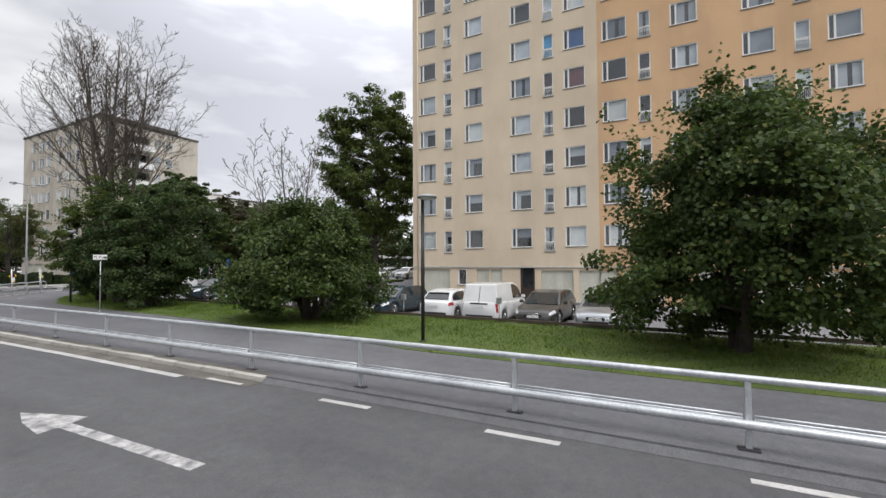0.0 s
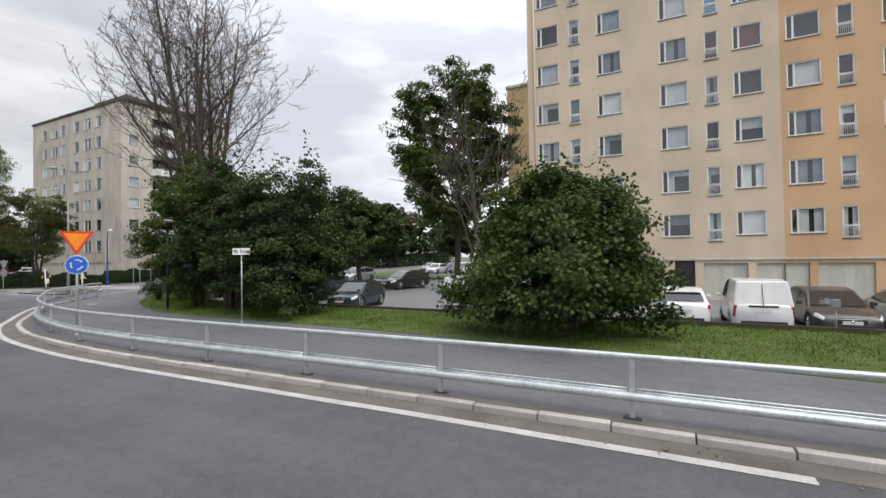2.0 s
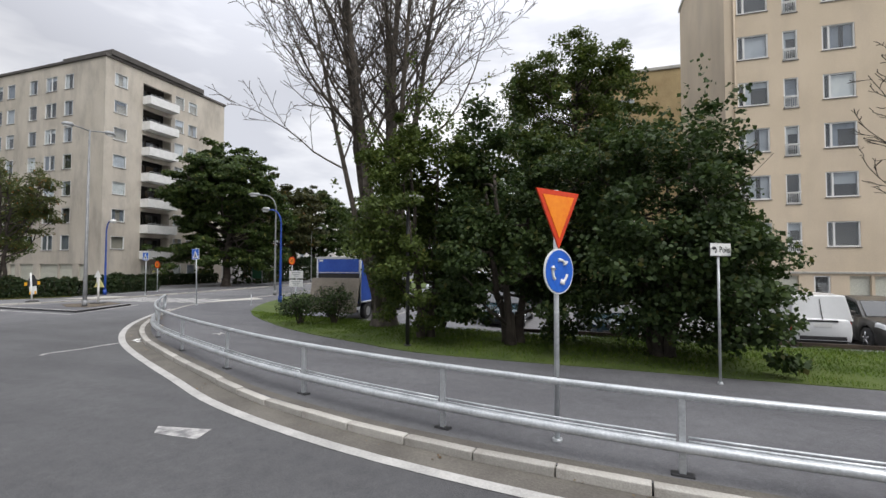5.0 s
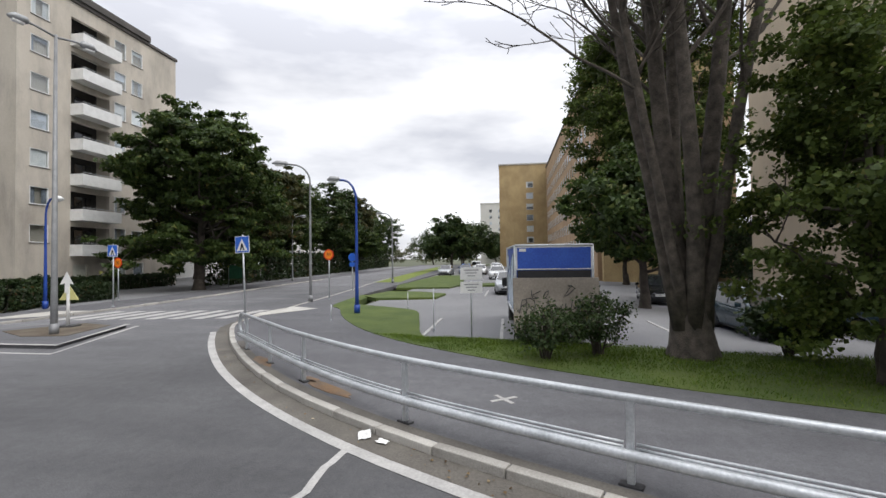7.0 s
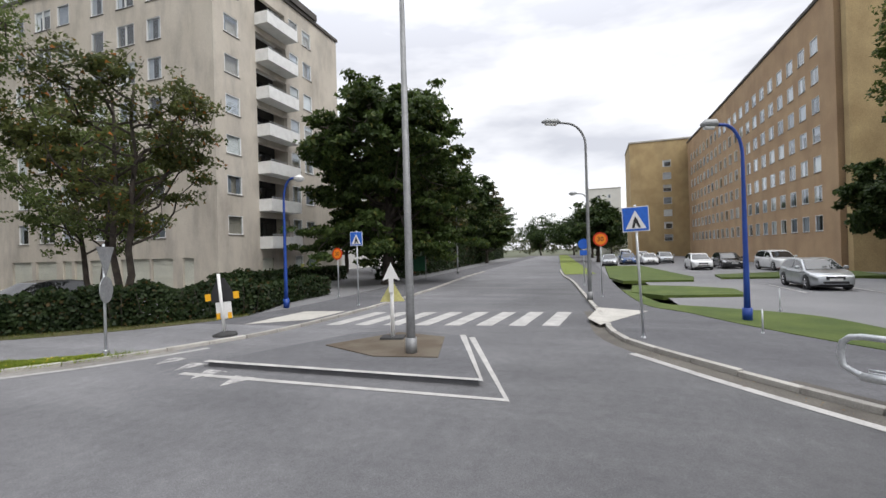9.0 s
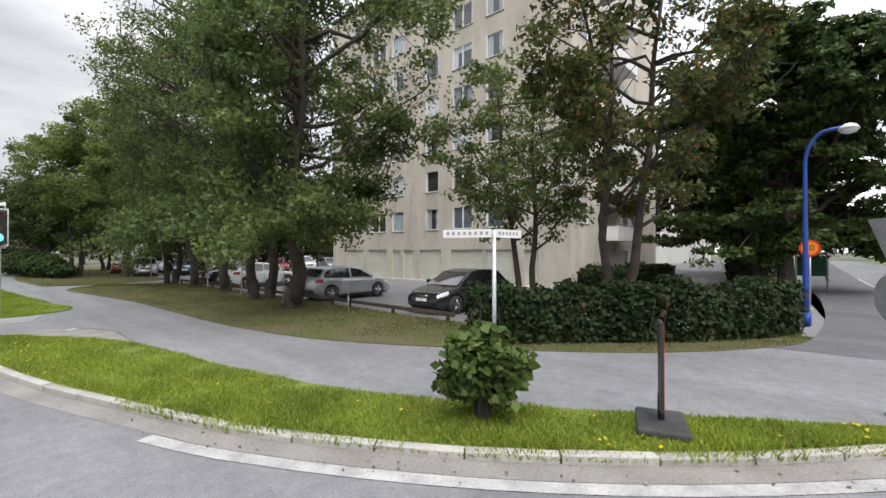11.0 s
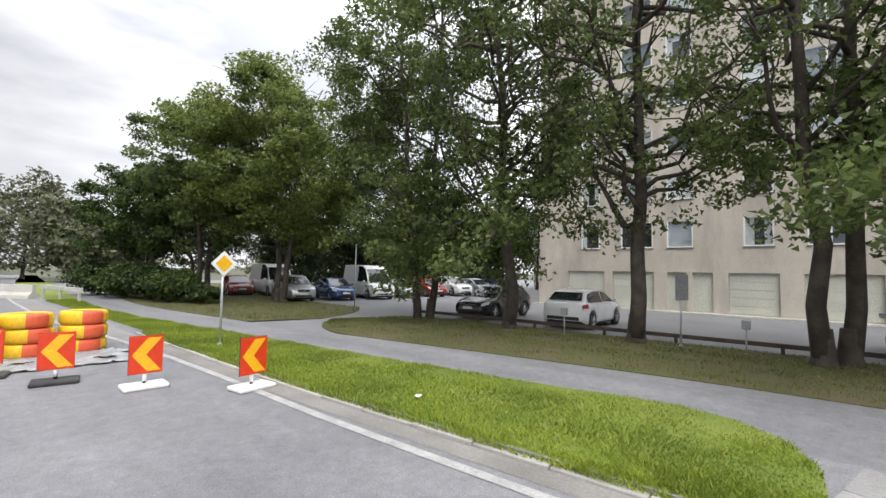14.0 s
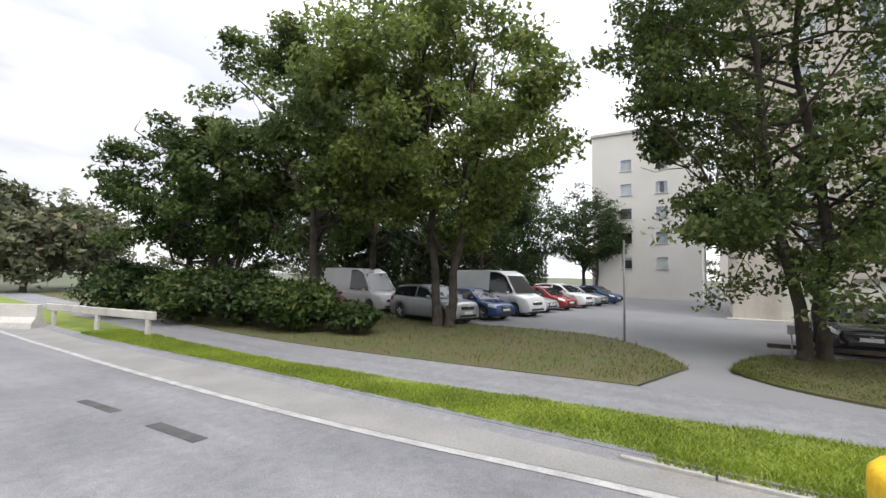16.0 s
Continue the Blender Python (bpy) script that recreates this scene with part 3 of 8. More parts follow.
V2 = cut(PATH_FAR, lambda p: p.x < 30 and 101.3 < p.y < 150)
bm = bmesh.new()
ribbon(bm, even(V2, 60), even(smooth_line([(15.6, 100.6), (18.0, 101.6), (20.5, 104.0), (20.8, 107), (22, 112), (30, 120), (45, 140)]), 60), 0.10, 0.08, 0.2, 5)
tagged(part("verge", bm, VERGE), "rough grass verge below tall trees at the yard's end", "verge", kind="structure")


# ---- trees ----
def leaf_mesh(name, centres, normals, size, rng, material, spread=0.35, sides=4):
    """Many small pointed leaves, each a blade of its own: folded with four corners, or three for crowns farther off."""
    n = len(centres)
    nrm = normals / np.maximum(1e-6, np.linalg.norm(normals, axis=1, keepdims=True))
    t = rng.normal(size=(n, 3))
    t -= nrm * (t * nrm).sum(1, keepdims=True)
    t /= np.maximum(1e-6, np.linalg.norm(t, axis=1, keepdims=True))
    s = np.cross(nrm, t)
    k = size * (1 + spread * rng.uniform(-1, 1, size=(n, 1)))
    v = np.empty((n, sides, 3), dtype=np.float32)
    if sides == 4:
        v[:, 0] = centres - t * k * 0.5
        v[:, 1] = centres + s * k * 0.42 + nrm * k * 0.12
        v[:, 2] = centres + t * k * 0.5
        v[:, 3] = centres - s * k * 0.42 + nrm * k * 0.12
    else:
        v[:, 0] = centres + s * k * 0.40 - t * k * 0.35
        v[:, 1] = centres + t * k * 0.72
        v[:, 2] = centres - s * k * 0.40 - t * k * 0.25
    me = bpy.data.meshes.new(name)
    me.vertices.add(n * sides)
    me.vertices.foreach_set("co", v.ravel())
    me.loops.add(n * sides)
    me.loops.foreach_set("vertex_index", np.arange(n * sides, dtype=np.int32))
    me.polygons.add(n)
    me.polygons.foreach_set("loop_start", np.arange(0, n * sides, sides, dtype=np.int32))
    me.update()
    me.materials.append(material)
    return me


def limb(bm, rng, a, b, r0, r1, sides=6, bend=0.12, n=5):
    """One crooked, tapered limb; its points are returned."""
    a, b = Vector(a), Vector(b)
    d = (b - a).length
    pts = []
    for i in range(n + 1):
        t = i / n
        w = Vector(rng.normal(size=3)) * bend * d * 0.35 * (1 if 0 < i < n else 0) * (1 - 0.4 * t)
        pts.append(a.lerp(b, t) + w + Vector((0, 0, -0.06 * d * math.sin(math.pi * t))))
    tube(bm, pts, [r0 + (r1 - r0) * i / n for i in range(n + 1)], sides)
    return pts


def tree(place, height, radius, base, seed, material, label, leaves=16000, size=0.20, trunk=0.2, stems=1, limbs=13, squash=1.0,
         name="tree", bark=None, clump=0.16, gap=0.0, lean=(0, 0), category="tree", group="", fill=0.8, rugged=1.0, skirt=None, sides=4, cone=0.0, sprigs=0, flat=0.55, fork=0.0, grain=0.55):
    """A tree or tall shrub: crooked stems with limbs, and a crown of leaf clumps round the limbs' ends."""
    rng = np.random.default_rng(seed)
    root = thing(name, pose(*place), label, category, group)
    bm = bmesh.new()
    ends = []
    mid = base + (height - base) * 0.5
    half = (height - base) * 0.5

    def edge(q):
        """How far the crown reaches in a direction, against its mean size."""
        return 0.86 + rugged * 0.42 * noise.noise((q[0] * 1.5 + seed, q[1] * 1.5, q[2] * 1.5)) + 0.22 * noise.noise((q[0] * 4 + seed, q[1] * 4, q[2] * 4))

    def inside(p, k=0.86):
        """Draws a limb's end back into the crown."""
        c = Vector((lean[0] * p.z / height, lean[1] * p.z / height, mid))
        q = p - c
        e = math.sqrt((q.x / radius) ** 2 + (q.y / (radius * squash)) ** 2 + (q.z / half) ** 2)
        return c + q * min(1, k * min(1.0, edge(q / max(1e-6, q.length))) / max(e, 1e-6))

    def shaped(p):
        """Draws the crown in towards its top."""
        k = 1 - cone * max(-1.0, min(1.0, (p.z - mid) / half))
        return Vector((lean[0] * p.z / height + (p.x - lean[0] * p.z / height) * k, lean[1] * p.z / height + (p.y - lean[1] * p.z / height) * k, p.z))

    for s in range(stems):
        a0 = fork + math.pi * s if fork else 2 * math.pi * (s + rng.uniform()) / stems
        foot = Vector((math.cos(a0), math.sin(a0), 0)) * (0.0 if stems == 1 else trunk * 1.6)
        top = Vector((lean[0], lean[1], 0)) * 0.4 + Vector((math.cos(a0), math.sin(a0), 0)) * radius * (0.06 if stems == 1 else 0.20 if stems == 2 else 0.35) + Vector((0, 0, base + (height - base) * 0.72))
        spine = limb(bm, rng, foot - Vector((0, 0, 0.15)), top, trunk, trunk * 0.28, 9, 0.025, 8)
        tube(bm, [foot - Vector((0, 0, 0.2)), foot + Vector((0, 0, 0.05)), foot + Vector((0, 0, 0.22)), foot + Vector((0, 0, 0.5)), foot + Vector((0, 0, 0.9))], [trunk * 1.5, trunk * 1.32, trunk * 1.14, trunk * 1.0, trunk * 0.8], 9)
        for i in range(max(3, limbs // stems)):
            u = 0.12 + 0.86 * (i + rng.uniform()) / max(3, limbs // stems)
            z = max(base * 0.85, 0.2) + (top.z - max(base * 0.85, 0.2)) * u
            j = min(7, max(0, int((z / top.z) * 8)))
            start = spine[j].lerp(spine[j + 1], min(1, max(0, (z / top.z) * 8 - j)))
            a = rng.uniform(0, 2 * math.pi)
            zz = min(height * 0.98, start.z + radius * rng.uniform(0.05, 0.75))
            reach = radius * math.sqrt(max(0.08, 1 - min(1, abs(zz - mid) / half) ** 2.2)) * rng.uniform(0.72, 1.0)
            end = Vector((lean[0] * zz / height + math.cos(a) * reach, lean[1] * zz / height + math.sin(a) * reach * squash, zz))
            end = shaped(inside(end))
            pts = limb(bm, rng, start, end, trunk * 0.36, 0.02, 5, 0.14, 5)
            ends += [pts[3], pts[4], pts[5]]
            for q in range(4):
                p = pts[min(5, 2 + q)]
                e2 = p + Vector(rng.normal(size=3)) * radius * 0.22 + (end - start) * 0.22
                e2 = shaped(inside(e2, 0.92))
                sub = limb(bm, rng, p, e2, trunk * 0.12, 0.008, 4, 0.16, 3)
                ends += [sub[2], sub[3]]
        ends.append(top)
    low = []
    if skirt:
        rl = np.random.default_rng(seed + 1000)
        for i in range(skirt[0]):
            z = rl.uniform(skirt[1], skirt[2])
            j = min(7, int(z / top.z * 8))
            start = spine[j].lerp(spine[j + 1], z / top.z * 8 - j)
            a = 2 * math.pi * (i + rl.uniform(0, 0.7)) / skirt[0]
            reach = radius * rl.uniform(0.6, 0.95)
            end = start + Vector((math.cos(a) * reach, math.sin(a) * reach, rl.uniform(skirt[3], skirt[3] + 1.2)))
            pts = limb(bm, rl, start, end, trunk * 0.3, 0.015, 5, 0.12, 5)
            low += [pts[3], pts[4], pts[5]]
            for q in range(6):
                p = pts[2 + q // 2]
                e2 = p + Vector(rl.normal(size=3)) * radius * 0.18 + (end - start) * 0.16 - Vector((0, 0, 0.25))
                s2 = limb(bm, rl, p, e2, trunk * 0.1, 0.008, 4, 0.16, 3)
                low += [s2[2], s2[3]]
    part("trunk", bm, bark or BARK, root, "rough dark bark")
    ends = np.array([tuple(e) for e in ends])
    m = int(len(ends) * fill)
    d = rng.normal(size=(m, 3))
    d /= np.linalg.norm(d, axis=1, keepdims=True)
    lump = np.array([edge(q) for q in d])[:, None]
    shell = d * np.array([radius, radius * squash, half]) * lump * rng.uniform(0.66, 0.97, size=(m, 1))
    shell += np.array([0, 0, mid])
    shell[:, 0] += lean[0] * shell[:, 2] / height
    shell[:, 1] += lean[1] * shell[:, 2] / height
    cl = np.concatenate([ends, shell])
    rel = (cl - np.array([0, 0, mid])) / np.array([radius, radius * squash, half])
    rel -= np.array([lean[0], lean[1], 0]) / radius * (cl[:, 2:3] / height)
    far = np.linalg.norm(rel, axis=1)
    lim = np.array([edge(q / max(1e-6, k)) for q, k in zip(rel, far)])
    cl = cl[(cl[:, 2] > max(0.3, base * 0.6)) & (far < 1.03 * lim + 0.02)]
    near = np.sort(np.linalg.norm(cl[:, None, :] - cl[None, :, :], axis=2), axis=1)[:, min(4, len(cl) - 1)]
    cl = cl[near < radius * 0.34]
    if cone:
        cl = np.array([tuple(shaped(Vector(q))) for q in cl])
    if gap:
        v = np.array([noise.noise((q[0] * grain + seed, q[1] * grain, q[2] * grain)) for q in cl]) + 0.12 * rng.normal(size=len(cl))
        cl = cl[v > np.quantile(v, gap)]
    if low:
        cl = np.concatenate([cl, np.array([tuple(e) for e in low])])
    w = rng.uniform(0.35, 1.5, size=len(cl))
    idx = rng.choice(len(cl), size=leaves, p=w / w.sum())
    ball = rng.normal(size=(leaves, 3))
    ball *= rng.uniform(size=(leaves, 1)) ** 0.45 / np.linalg.norm(ball, axis=1, keepdims=True)
    c = cl[idx] + ball * np.array([1, 1, flat]) * radius * clump * 1.35 * rng.uniform(0.6, 1.3, size=len(cl))[idx][:, None]
    c[:, 2] = np.maximum(c[:, 2], 0.12)
    out = c - np.array([0, 0, mid])
    out /= np.maximum(0.1, np.linalg.norm(out, axis=1, keepdims=True))
    nr = rng.normal(size=(leaves, 3)) * 0.62 + out * 0.45 + np.array([0, 0, 0.55])
    if sprigs:
        # shoots that stand out of the crown
        d = rng.normal(size=(sprigs, 3))
        d[:, 2] = np.abs(d[:, 2]) * 0.9 + 0.15
        d /= np.linalg.norm(d, axis=1, keepdims=True)
        foot = d * np.array([radius, radius * squash, half]) * np.array([edge(q) for q in d])[:, None] * 0.9 + np.array([0, 0, mid])
        foot[:, :2] += np.array(lean) * foot[:, 2:3] / height
        up = d * 0.5 + np.array([0, 0, 0.8]) + rng.normal(size=(sprigs, 3)) * 0.2
        u = np.tile(np.linspace(0.0, 1.0, 16), sprigs)[:, None]
        c2 = np.repeat(foot, 16, axis=0) + np.repeat(up * rng.uniform(0.2, 0.55, size=(sprigs, 1)), 16, axis=0) * u
        c2 += rng.normal(size=c2.shape) * (0.13 - 0.07 * u)
        c, nr = np.concatenate([c, c2]), np.concatenate([nr, rng.normal(size=c2.shape) * 0.6 + np.array([0, 0, 0.5])])
    crown = new("crown", leaf_mesh("crown", c, nr, size, rng, material, sides=sides))
    crown.parent = root
    return root


def bare_tree(place, height, seed, label, trunk=0.4, leaders=3, reach=0.4, counts=(18, 8, 5), name="bare_tree"):
    """A leafless tree: a few upright leaders that part near the ground, crooked side boughs, wide below and steep above, and fine twigs."""
    rng = np.random.default_rng(seed)
    root = thing(name, pose(*place), label, "tree")
    bm, bt = bmesh.new(), bmesh.new()

    def grow(a, way, long, r, level):
        n = (12, 8, 5, 3)[level]
        pts, p, d = [a], a, way.normalized()
        for i in range(n):
            rise = (0.05, 0.10 if i < 5 else 0.02, 0.05, 0.02)[level]
            d = (d + Vector(rng.normal(size=3)) * (0.03, 0.09, 0.13, 0.16)[level] + Vector((0, 0, rise))).normalized()
            p = p + d * long / n
            pts.append(p)
        tube(bm if level < 2 else bt, pts, [max(0.011, r * (1 - 0.85 * i / n)) for i in range(n + 1)], (9, 6, 4, 3)[level], cap=level < 1)
        if level == 3:
            return
        turn = rng.uniform(0, 6.28)
        for k in range(counts[level]):
            u = (0.36 if level == 0 else 0.2) + (0.61 if level == 0 else 0.78) * (k + rng.uniform(0, 0.9)) / counts[level]
            i = min(n - 1, int(u * n))
            q = pts[i].lerp(pts[i + 1], u * n - i)
            t = (pts[i + 1] - pts[i]).normalized()
            turn += 2.4 + rng.uniform(-0.4, 0.4)
            side = Vector((math.cos(turn), math.sin(turn), rng.uniform(-0.1, 0.35) if level else 0.0))
            side = (side - t * side.dot(t)).normalized()
            if level == 0:
                ang = radians(62 - 30 * u + rng.uniform(-8, 8))
                out = height * reach * (1.12 - 0.68 * u) * rng.uniform(0.8, 1.06)
                out *= 1.0 if side.dot(Vector((a.x, a.y, 0))) > -0.1 * trunk else 0.6
                rr = r * (1 - 0.8 * u) * rng.uniform(0.34, 0.5)
            else:
                ang = rng.uniform(0.5, 0.95)
                out = long * (1.05 - 0.6 * u) * rng.uniform(0.32, 0.52)
                rr = r * (1 - 0.7 * u) * rng.uniform(0.4, 0.55)
            grow(q, t * math.cos(ang) + side * math.sin(ang), out, max(0.011, rr), level + 1)

    fork = height * 0.06
    spine = [Vector(p) for p in ((0, 0, -0.3), (0, 0, 0.02), (0.01, 0, 0.25), (0.02, 0.02, 0.6), (0.03, 0.03, fork), (0.03, 0.03, fork + 0.5))]
    tube(bm, spine, [trunk * k for k in (1.55, 1.35, 1.18, 1.05, 0.98, 0.55)], 14)
    for k in range(leaders):
        a = 2.1 + 2.4 * k
        tilt = 0.05 + 0.24 * k / leaders
        w = Vector((math.cos(a) * tilt, math.sin(a) * tilt, 1))
        foot = spine[3] + Vector((math.cos(a), math.sin(a), 0)) * trunk * 0.55
        grow(foot, w, height * (0.84 - 0.16 * k / leaders), trunk * (0.58 - 0.30 * k / leaders), 0)
    part("trunk", bm, BARK_GREY, root, "grey furrowed bark")
    tagged(part("twig", bt, BARK_GREY, root), "thin leafless twigs", kind="stuff")
    return root


M, D_, LT, RU = LEAF_MAPLE, LEAF_DARK, LEAF_LIGHT, LEAF_RUSTY
# maples on the lawn
tree((14.9, 2.7, 0.1), 7.5, 4.0, -1.6, 11, M, "dense dark green maple with low boughs on the lawn", 88000, 0.115, 0.16, 3, 26, clump=0.12, rugged=1.2, sprigs=110)
tree((15.6, -8.5, 0.1), 6.0, 3.4, -0.6, 12, M, "dense dark green maple beside the car park", 9000, 0.22, 0.16, 2, 18)
tree((14.6, 17.5, 0.1), 5.0, 3.6, -1.2, 13, M, "spreading dark green maple bush on the lawn", 62000, 0.118, 0.12, 4, 24, clump=0.13, cone=0.22, rugged=1.5, sprigs=70)
tree((14.8, 29.3, 0.1), 7.9, 3.1, -3.2, 14, D_, "round dark green maple bush beside the sign post", 52000, 0.12, 0.12, 4, 24, clump=0.13, rugged=1.4, sprigs=60)
tree((15.3, 33.2, 0.1), 8.5, 2.8, -4.6, 15, D_, "tall dark green maple bush on the lawn", 46000, 0.12, 0.14, 3, 20, clump=0.13, rugged=1.4, sprigs=50)
tree((15.4, 36.0, 0.1), 9.3, 2.8, -3.0, 16, LT, "light green young tree beside the bare tree", 42000, 0.105, 0.12, 2, 20, clump=0.12, gap=0.2, rugged=1.4, sprigs=60)
bare_tree((17.5, 38.5, 0.1), 20.0, 27, "big leafless tree with upright grey stems and crooked boughs", 0.42, 9, 0.40, counts=(15, 9, 5))
bare_tree((17.3, 21.2, 0.0), 9.6, 22, "small leafless tree at the lawn's edge", 0.15, 4, 0.42, counts=(9, 6, 3))
tree((38.8, 32.3, -0.4), 23.0, 6.5, 3.6, 17, LT, "tall green maple at the corner of the cream house", 70000, 0.22, 0.32, 1, 44, clump=0.10, rugged=1.0, sides=3, flat=0.5, gap=0.32)
tree((50.6, 31.6, -0.2), 8.6, 4.2, 1.8, 18, D_, "dark green tree in front of the brick house", 34000, 0.30, 0.25, 1, 24, clump=0.10, sides=3)
tree((29.0, 36.2, -0.2), 8.0, 3.8, 1.8, 19, M, "small olive green tree beside the car park", 16000, 0.26, 0.24, 1, 24, gap=0.3, clump=0.11, rugged=1.4, sides=3)
# side street
tree((39.1, 67.2, 0.05), 16.0, 6.4, 2.6, 31, M, "broad dark chestnut tree beside the side street", 70000, 0.30, 0.42, 1, 46, clump=0.085, rugged=1.3, sides=3, cone=0.26, flat=0.35, gap=0.14, skirt=(9, 4.0, 5.2, -0.9))
for i, (x, y, h, r) in enumerate(((52, 70.5, 15.5, 5.6), (63, 73, 17.5, 5.8), (76, 72, 17, 5.6), (92, 74, 17, 6.2), (110, 77, 16, 6.4), (132, 79, 16.5, 7), (58, 82, 15.5, 5.8), (85, 70.5, 9.5, 4.4))):
    tree((x, y, 0), h, r, 1.3, 40 + i, (RU_DARK, M, D_)[i % 3], "dark green street tree beside the side street", 15000, 0.42, 0.28, 1, 22, group="street trees", clump=0.10, rugged=1.4, sides=3, flat=0.4)
for i, (x, y, h, r) in enumerate(((82.5, 52.3, 10.2, 5.0), (112, 53.2, 12.5, 6), (140, 52, 13, 7), (165, 59, 14, 9), (175, 71, 14, 9), (170, 47, 11, 6))):
    tree((x, y, 0), h, r, 1.6, 50 + i, D_, "dark green tree far along the side street", 7000, 0.55, 0.25, 1, 14, group="street trees", rugged=1.6, sides=3)
# behind the hedge and along the northern verge
tree((21.5, 69.5, 0.05), 10.6, 3.6, 2.9, 61, RU, "small tree with browning red-tinged leaves behind the hedge", 15000, 0.14, 0.15, 2, 26, clump=0.11, gap=0.52, grain=0.9, fill=0.4, lean=(-0.9, -1.4), sides=3)
tree((23.2, 73.2, 0.05), 10.2, 3.5, 2.2, 62, LEAF_VERGE, "small dark tree with browning leaves in the yard", 15500, 0.13, 0.13, 2, 22, clump=0.12, gap=0.36, grain=0.9, lean=(-0.2, 1.2), sides=3)
for x, y, h, r, b, st, n, g, ln, tr, sk, fk in ((18.05, 80.45, 18.5, 5.5, 1.6, 1, 62000, 0.36, (0.0, -3.4), 0.30, (6, 4.6, 7.0, -0.7), 0), (18.75, 84.4, 19.0, 4.6, 3.4, 2, 12500, 0.68, (-0.8, 0.3), 0.22, (4, 5.2, 8.0, -0.6), 2.4),
                                                (19.0, 89.0, 18.5, 5.2, 3.0, 1, 11500, 0.62, (-1.4, 0), 0.25, (3, 6.0, 9.0, 0.0), 0), (19.0, 93.5, 18.5, 5.2, 2.6, 1, 23000, 0.48, (-1.6, 0.4), 0.24, (6, 4.8, 7.4, -0.6), 0),
                                                (19.0, 97.8, 21.5, 5.0, 1.4, 2, 56000, 0.36, (1.0, 2.6), 0.17, (8, 4.0, 6.0, -0.8), 2.2)):
    tree((x, y, 0.05), h, r, b, int(70 + (y - 80) / 4.2), LEAF_VERGE, "tall green tree with a dark trunk on the verge", n, 0.15, tr, st, 36, clump=0.11, gap=g, grain=0.95, group="verge trees", fill=0.5, lean=ln, skirt=sk, sides=3, flat=0.6, fork=fk)
for i, (x, y, h, r, b, st, n) in enumerate(((18.9, 109.6, 15.6, 6.5, 2.4, 2, 56000), (16.6, 114.5, 13.4, 5.2, 2.8, 2, 30000), (15.0, 120.5, 10.0, 5.0, 2.0, 2, 26000), (22.9, 117.0, 15.5, 4.8, 3.6, 1, 17000),
                                            (21, 127, 10, 5, 1, 2, 16000), (33, 115, 12.5, 5.2, 2.4, 1, 18000), (46, 111, 11, 4.8, 2.4, 1, 12000), (56, 112, 11, 4.6, 2.2, 1, 11000), (29, 129, 11, 5, 1, 1, 12000), (41.5, 116.0, 12.5, 5.2, 1.6, 1, 16000), (38.5, 124.5, 10.5, 5.5, 1, 1, 12000), (36, 132, 11.5, 6, 1, 1, 12000))):
    tree((x, y, 0.05), h, r, b, 90 + i, (LEAF_ASH, LEAF_VERGE, M, LEAF_VERGE, D_)[min(i, 4)], "broad green tree at the end of the yard", n, 0.19, 0.2, st, 28, clump=0.11, gap=0.36 if i < 1 else 0.44 if i < 4 else 0.16, fill=0.5, rugged=0.6 if i < 2 else 1.0, group="yard trees", sides=3, flat=0.6)
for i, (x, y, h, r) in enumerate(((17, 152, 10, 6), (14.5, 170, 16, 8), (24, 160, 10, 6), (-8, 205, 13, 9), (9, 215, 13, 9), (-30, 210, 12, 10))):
    tree((x, y, 0), h, r, 0.4, 110 + i, LEAF_HAZED, "hazy green tree far beyond the road", 7000, 0.5, 0.25, 1, 14, group="far trees", sides=3)


def far_woods(name, line, height, depth, count, seed, label):
    """A distant belt of trees: leaf clumps with an uneven top."""
    rng = np.random.default_rng(seed)
    line = smooth_line(line, 2.0)
    A = np.array([tuple(p) for p in line])
    i = rng.integers(0, len(A), count // 40)
    c = A[i] + rng.normal(size=(len(i), 3)) * np.array([depth, depth, 0])
    top = np.array([height * (0.72 + 0.55 * noise.noise((p[0] * 0.07, p[1] * 0.07, seed)) + 0.25 * noise.noise((p[0] * 0.3, p[1] * 0.3, seed))) for p in c])
    c[:, 2] = top * rng.uniform(0.05, 1.0, len(i)) ** 0.7
    c = np.repeat(c, 40, axis=0)
    c = c + rng.normal(size=c.shape) * np.array([1.1, 1.1, 0.6])
    c[:, 2] = np.maximum(c[:, 2], 0.2)
    nr = rng.normal(size=c.shape) * 0.6 + np.array([0, 0, 0.6])
    return tagged(new(name, leaf_mesh(name, c, nr, 0.85, rng, LEAF_HAZED, sides=3)), label, "woods", kind="stuff")


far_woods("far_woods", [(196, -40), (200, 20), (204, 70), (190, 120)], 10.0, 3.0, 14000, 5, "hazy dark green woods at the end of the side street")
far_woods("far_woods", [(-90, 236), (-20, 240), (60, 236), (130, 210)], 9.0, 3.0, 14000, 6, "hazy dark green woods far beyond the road")


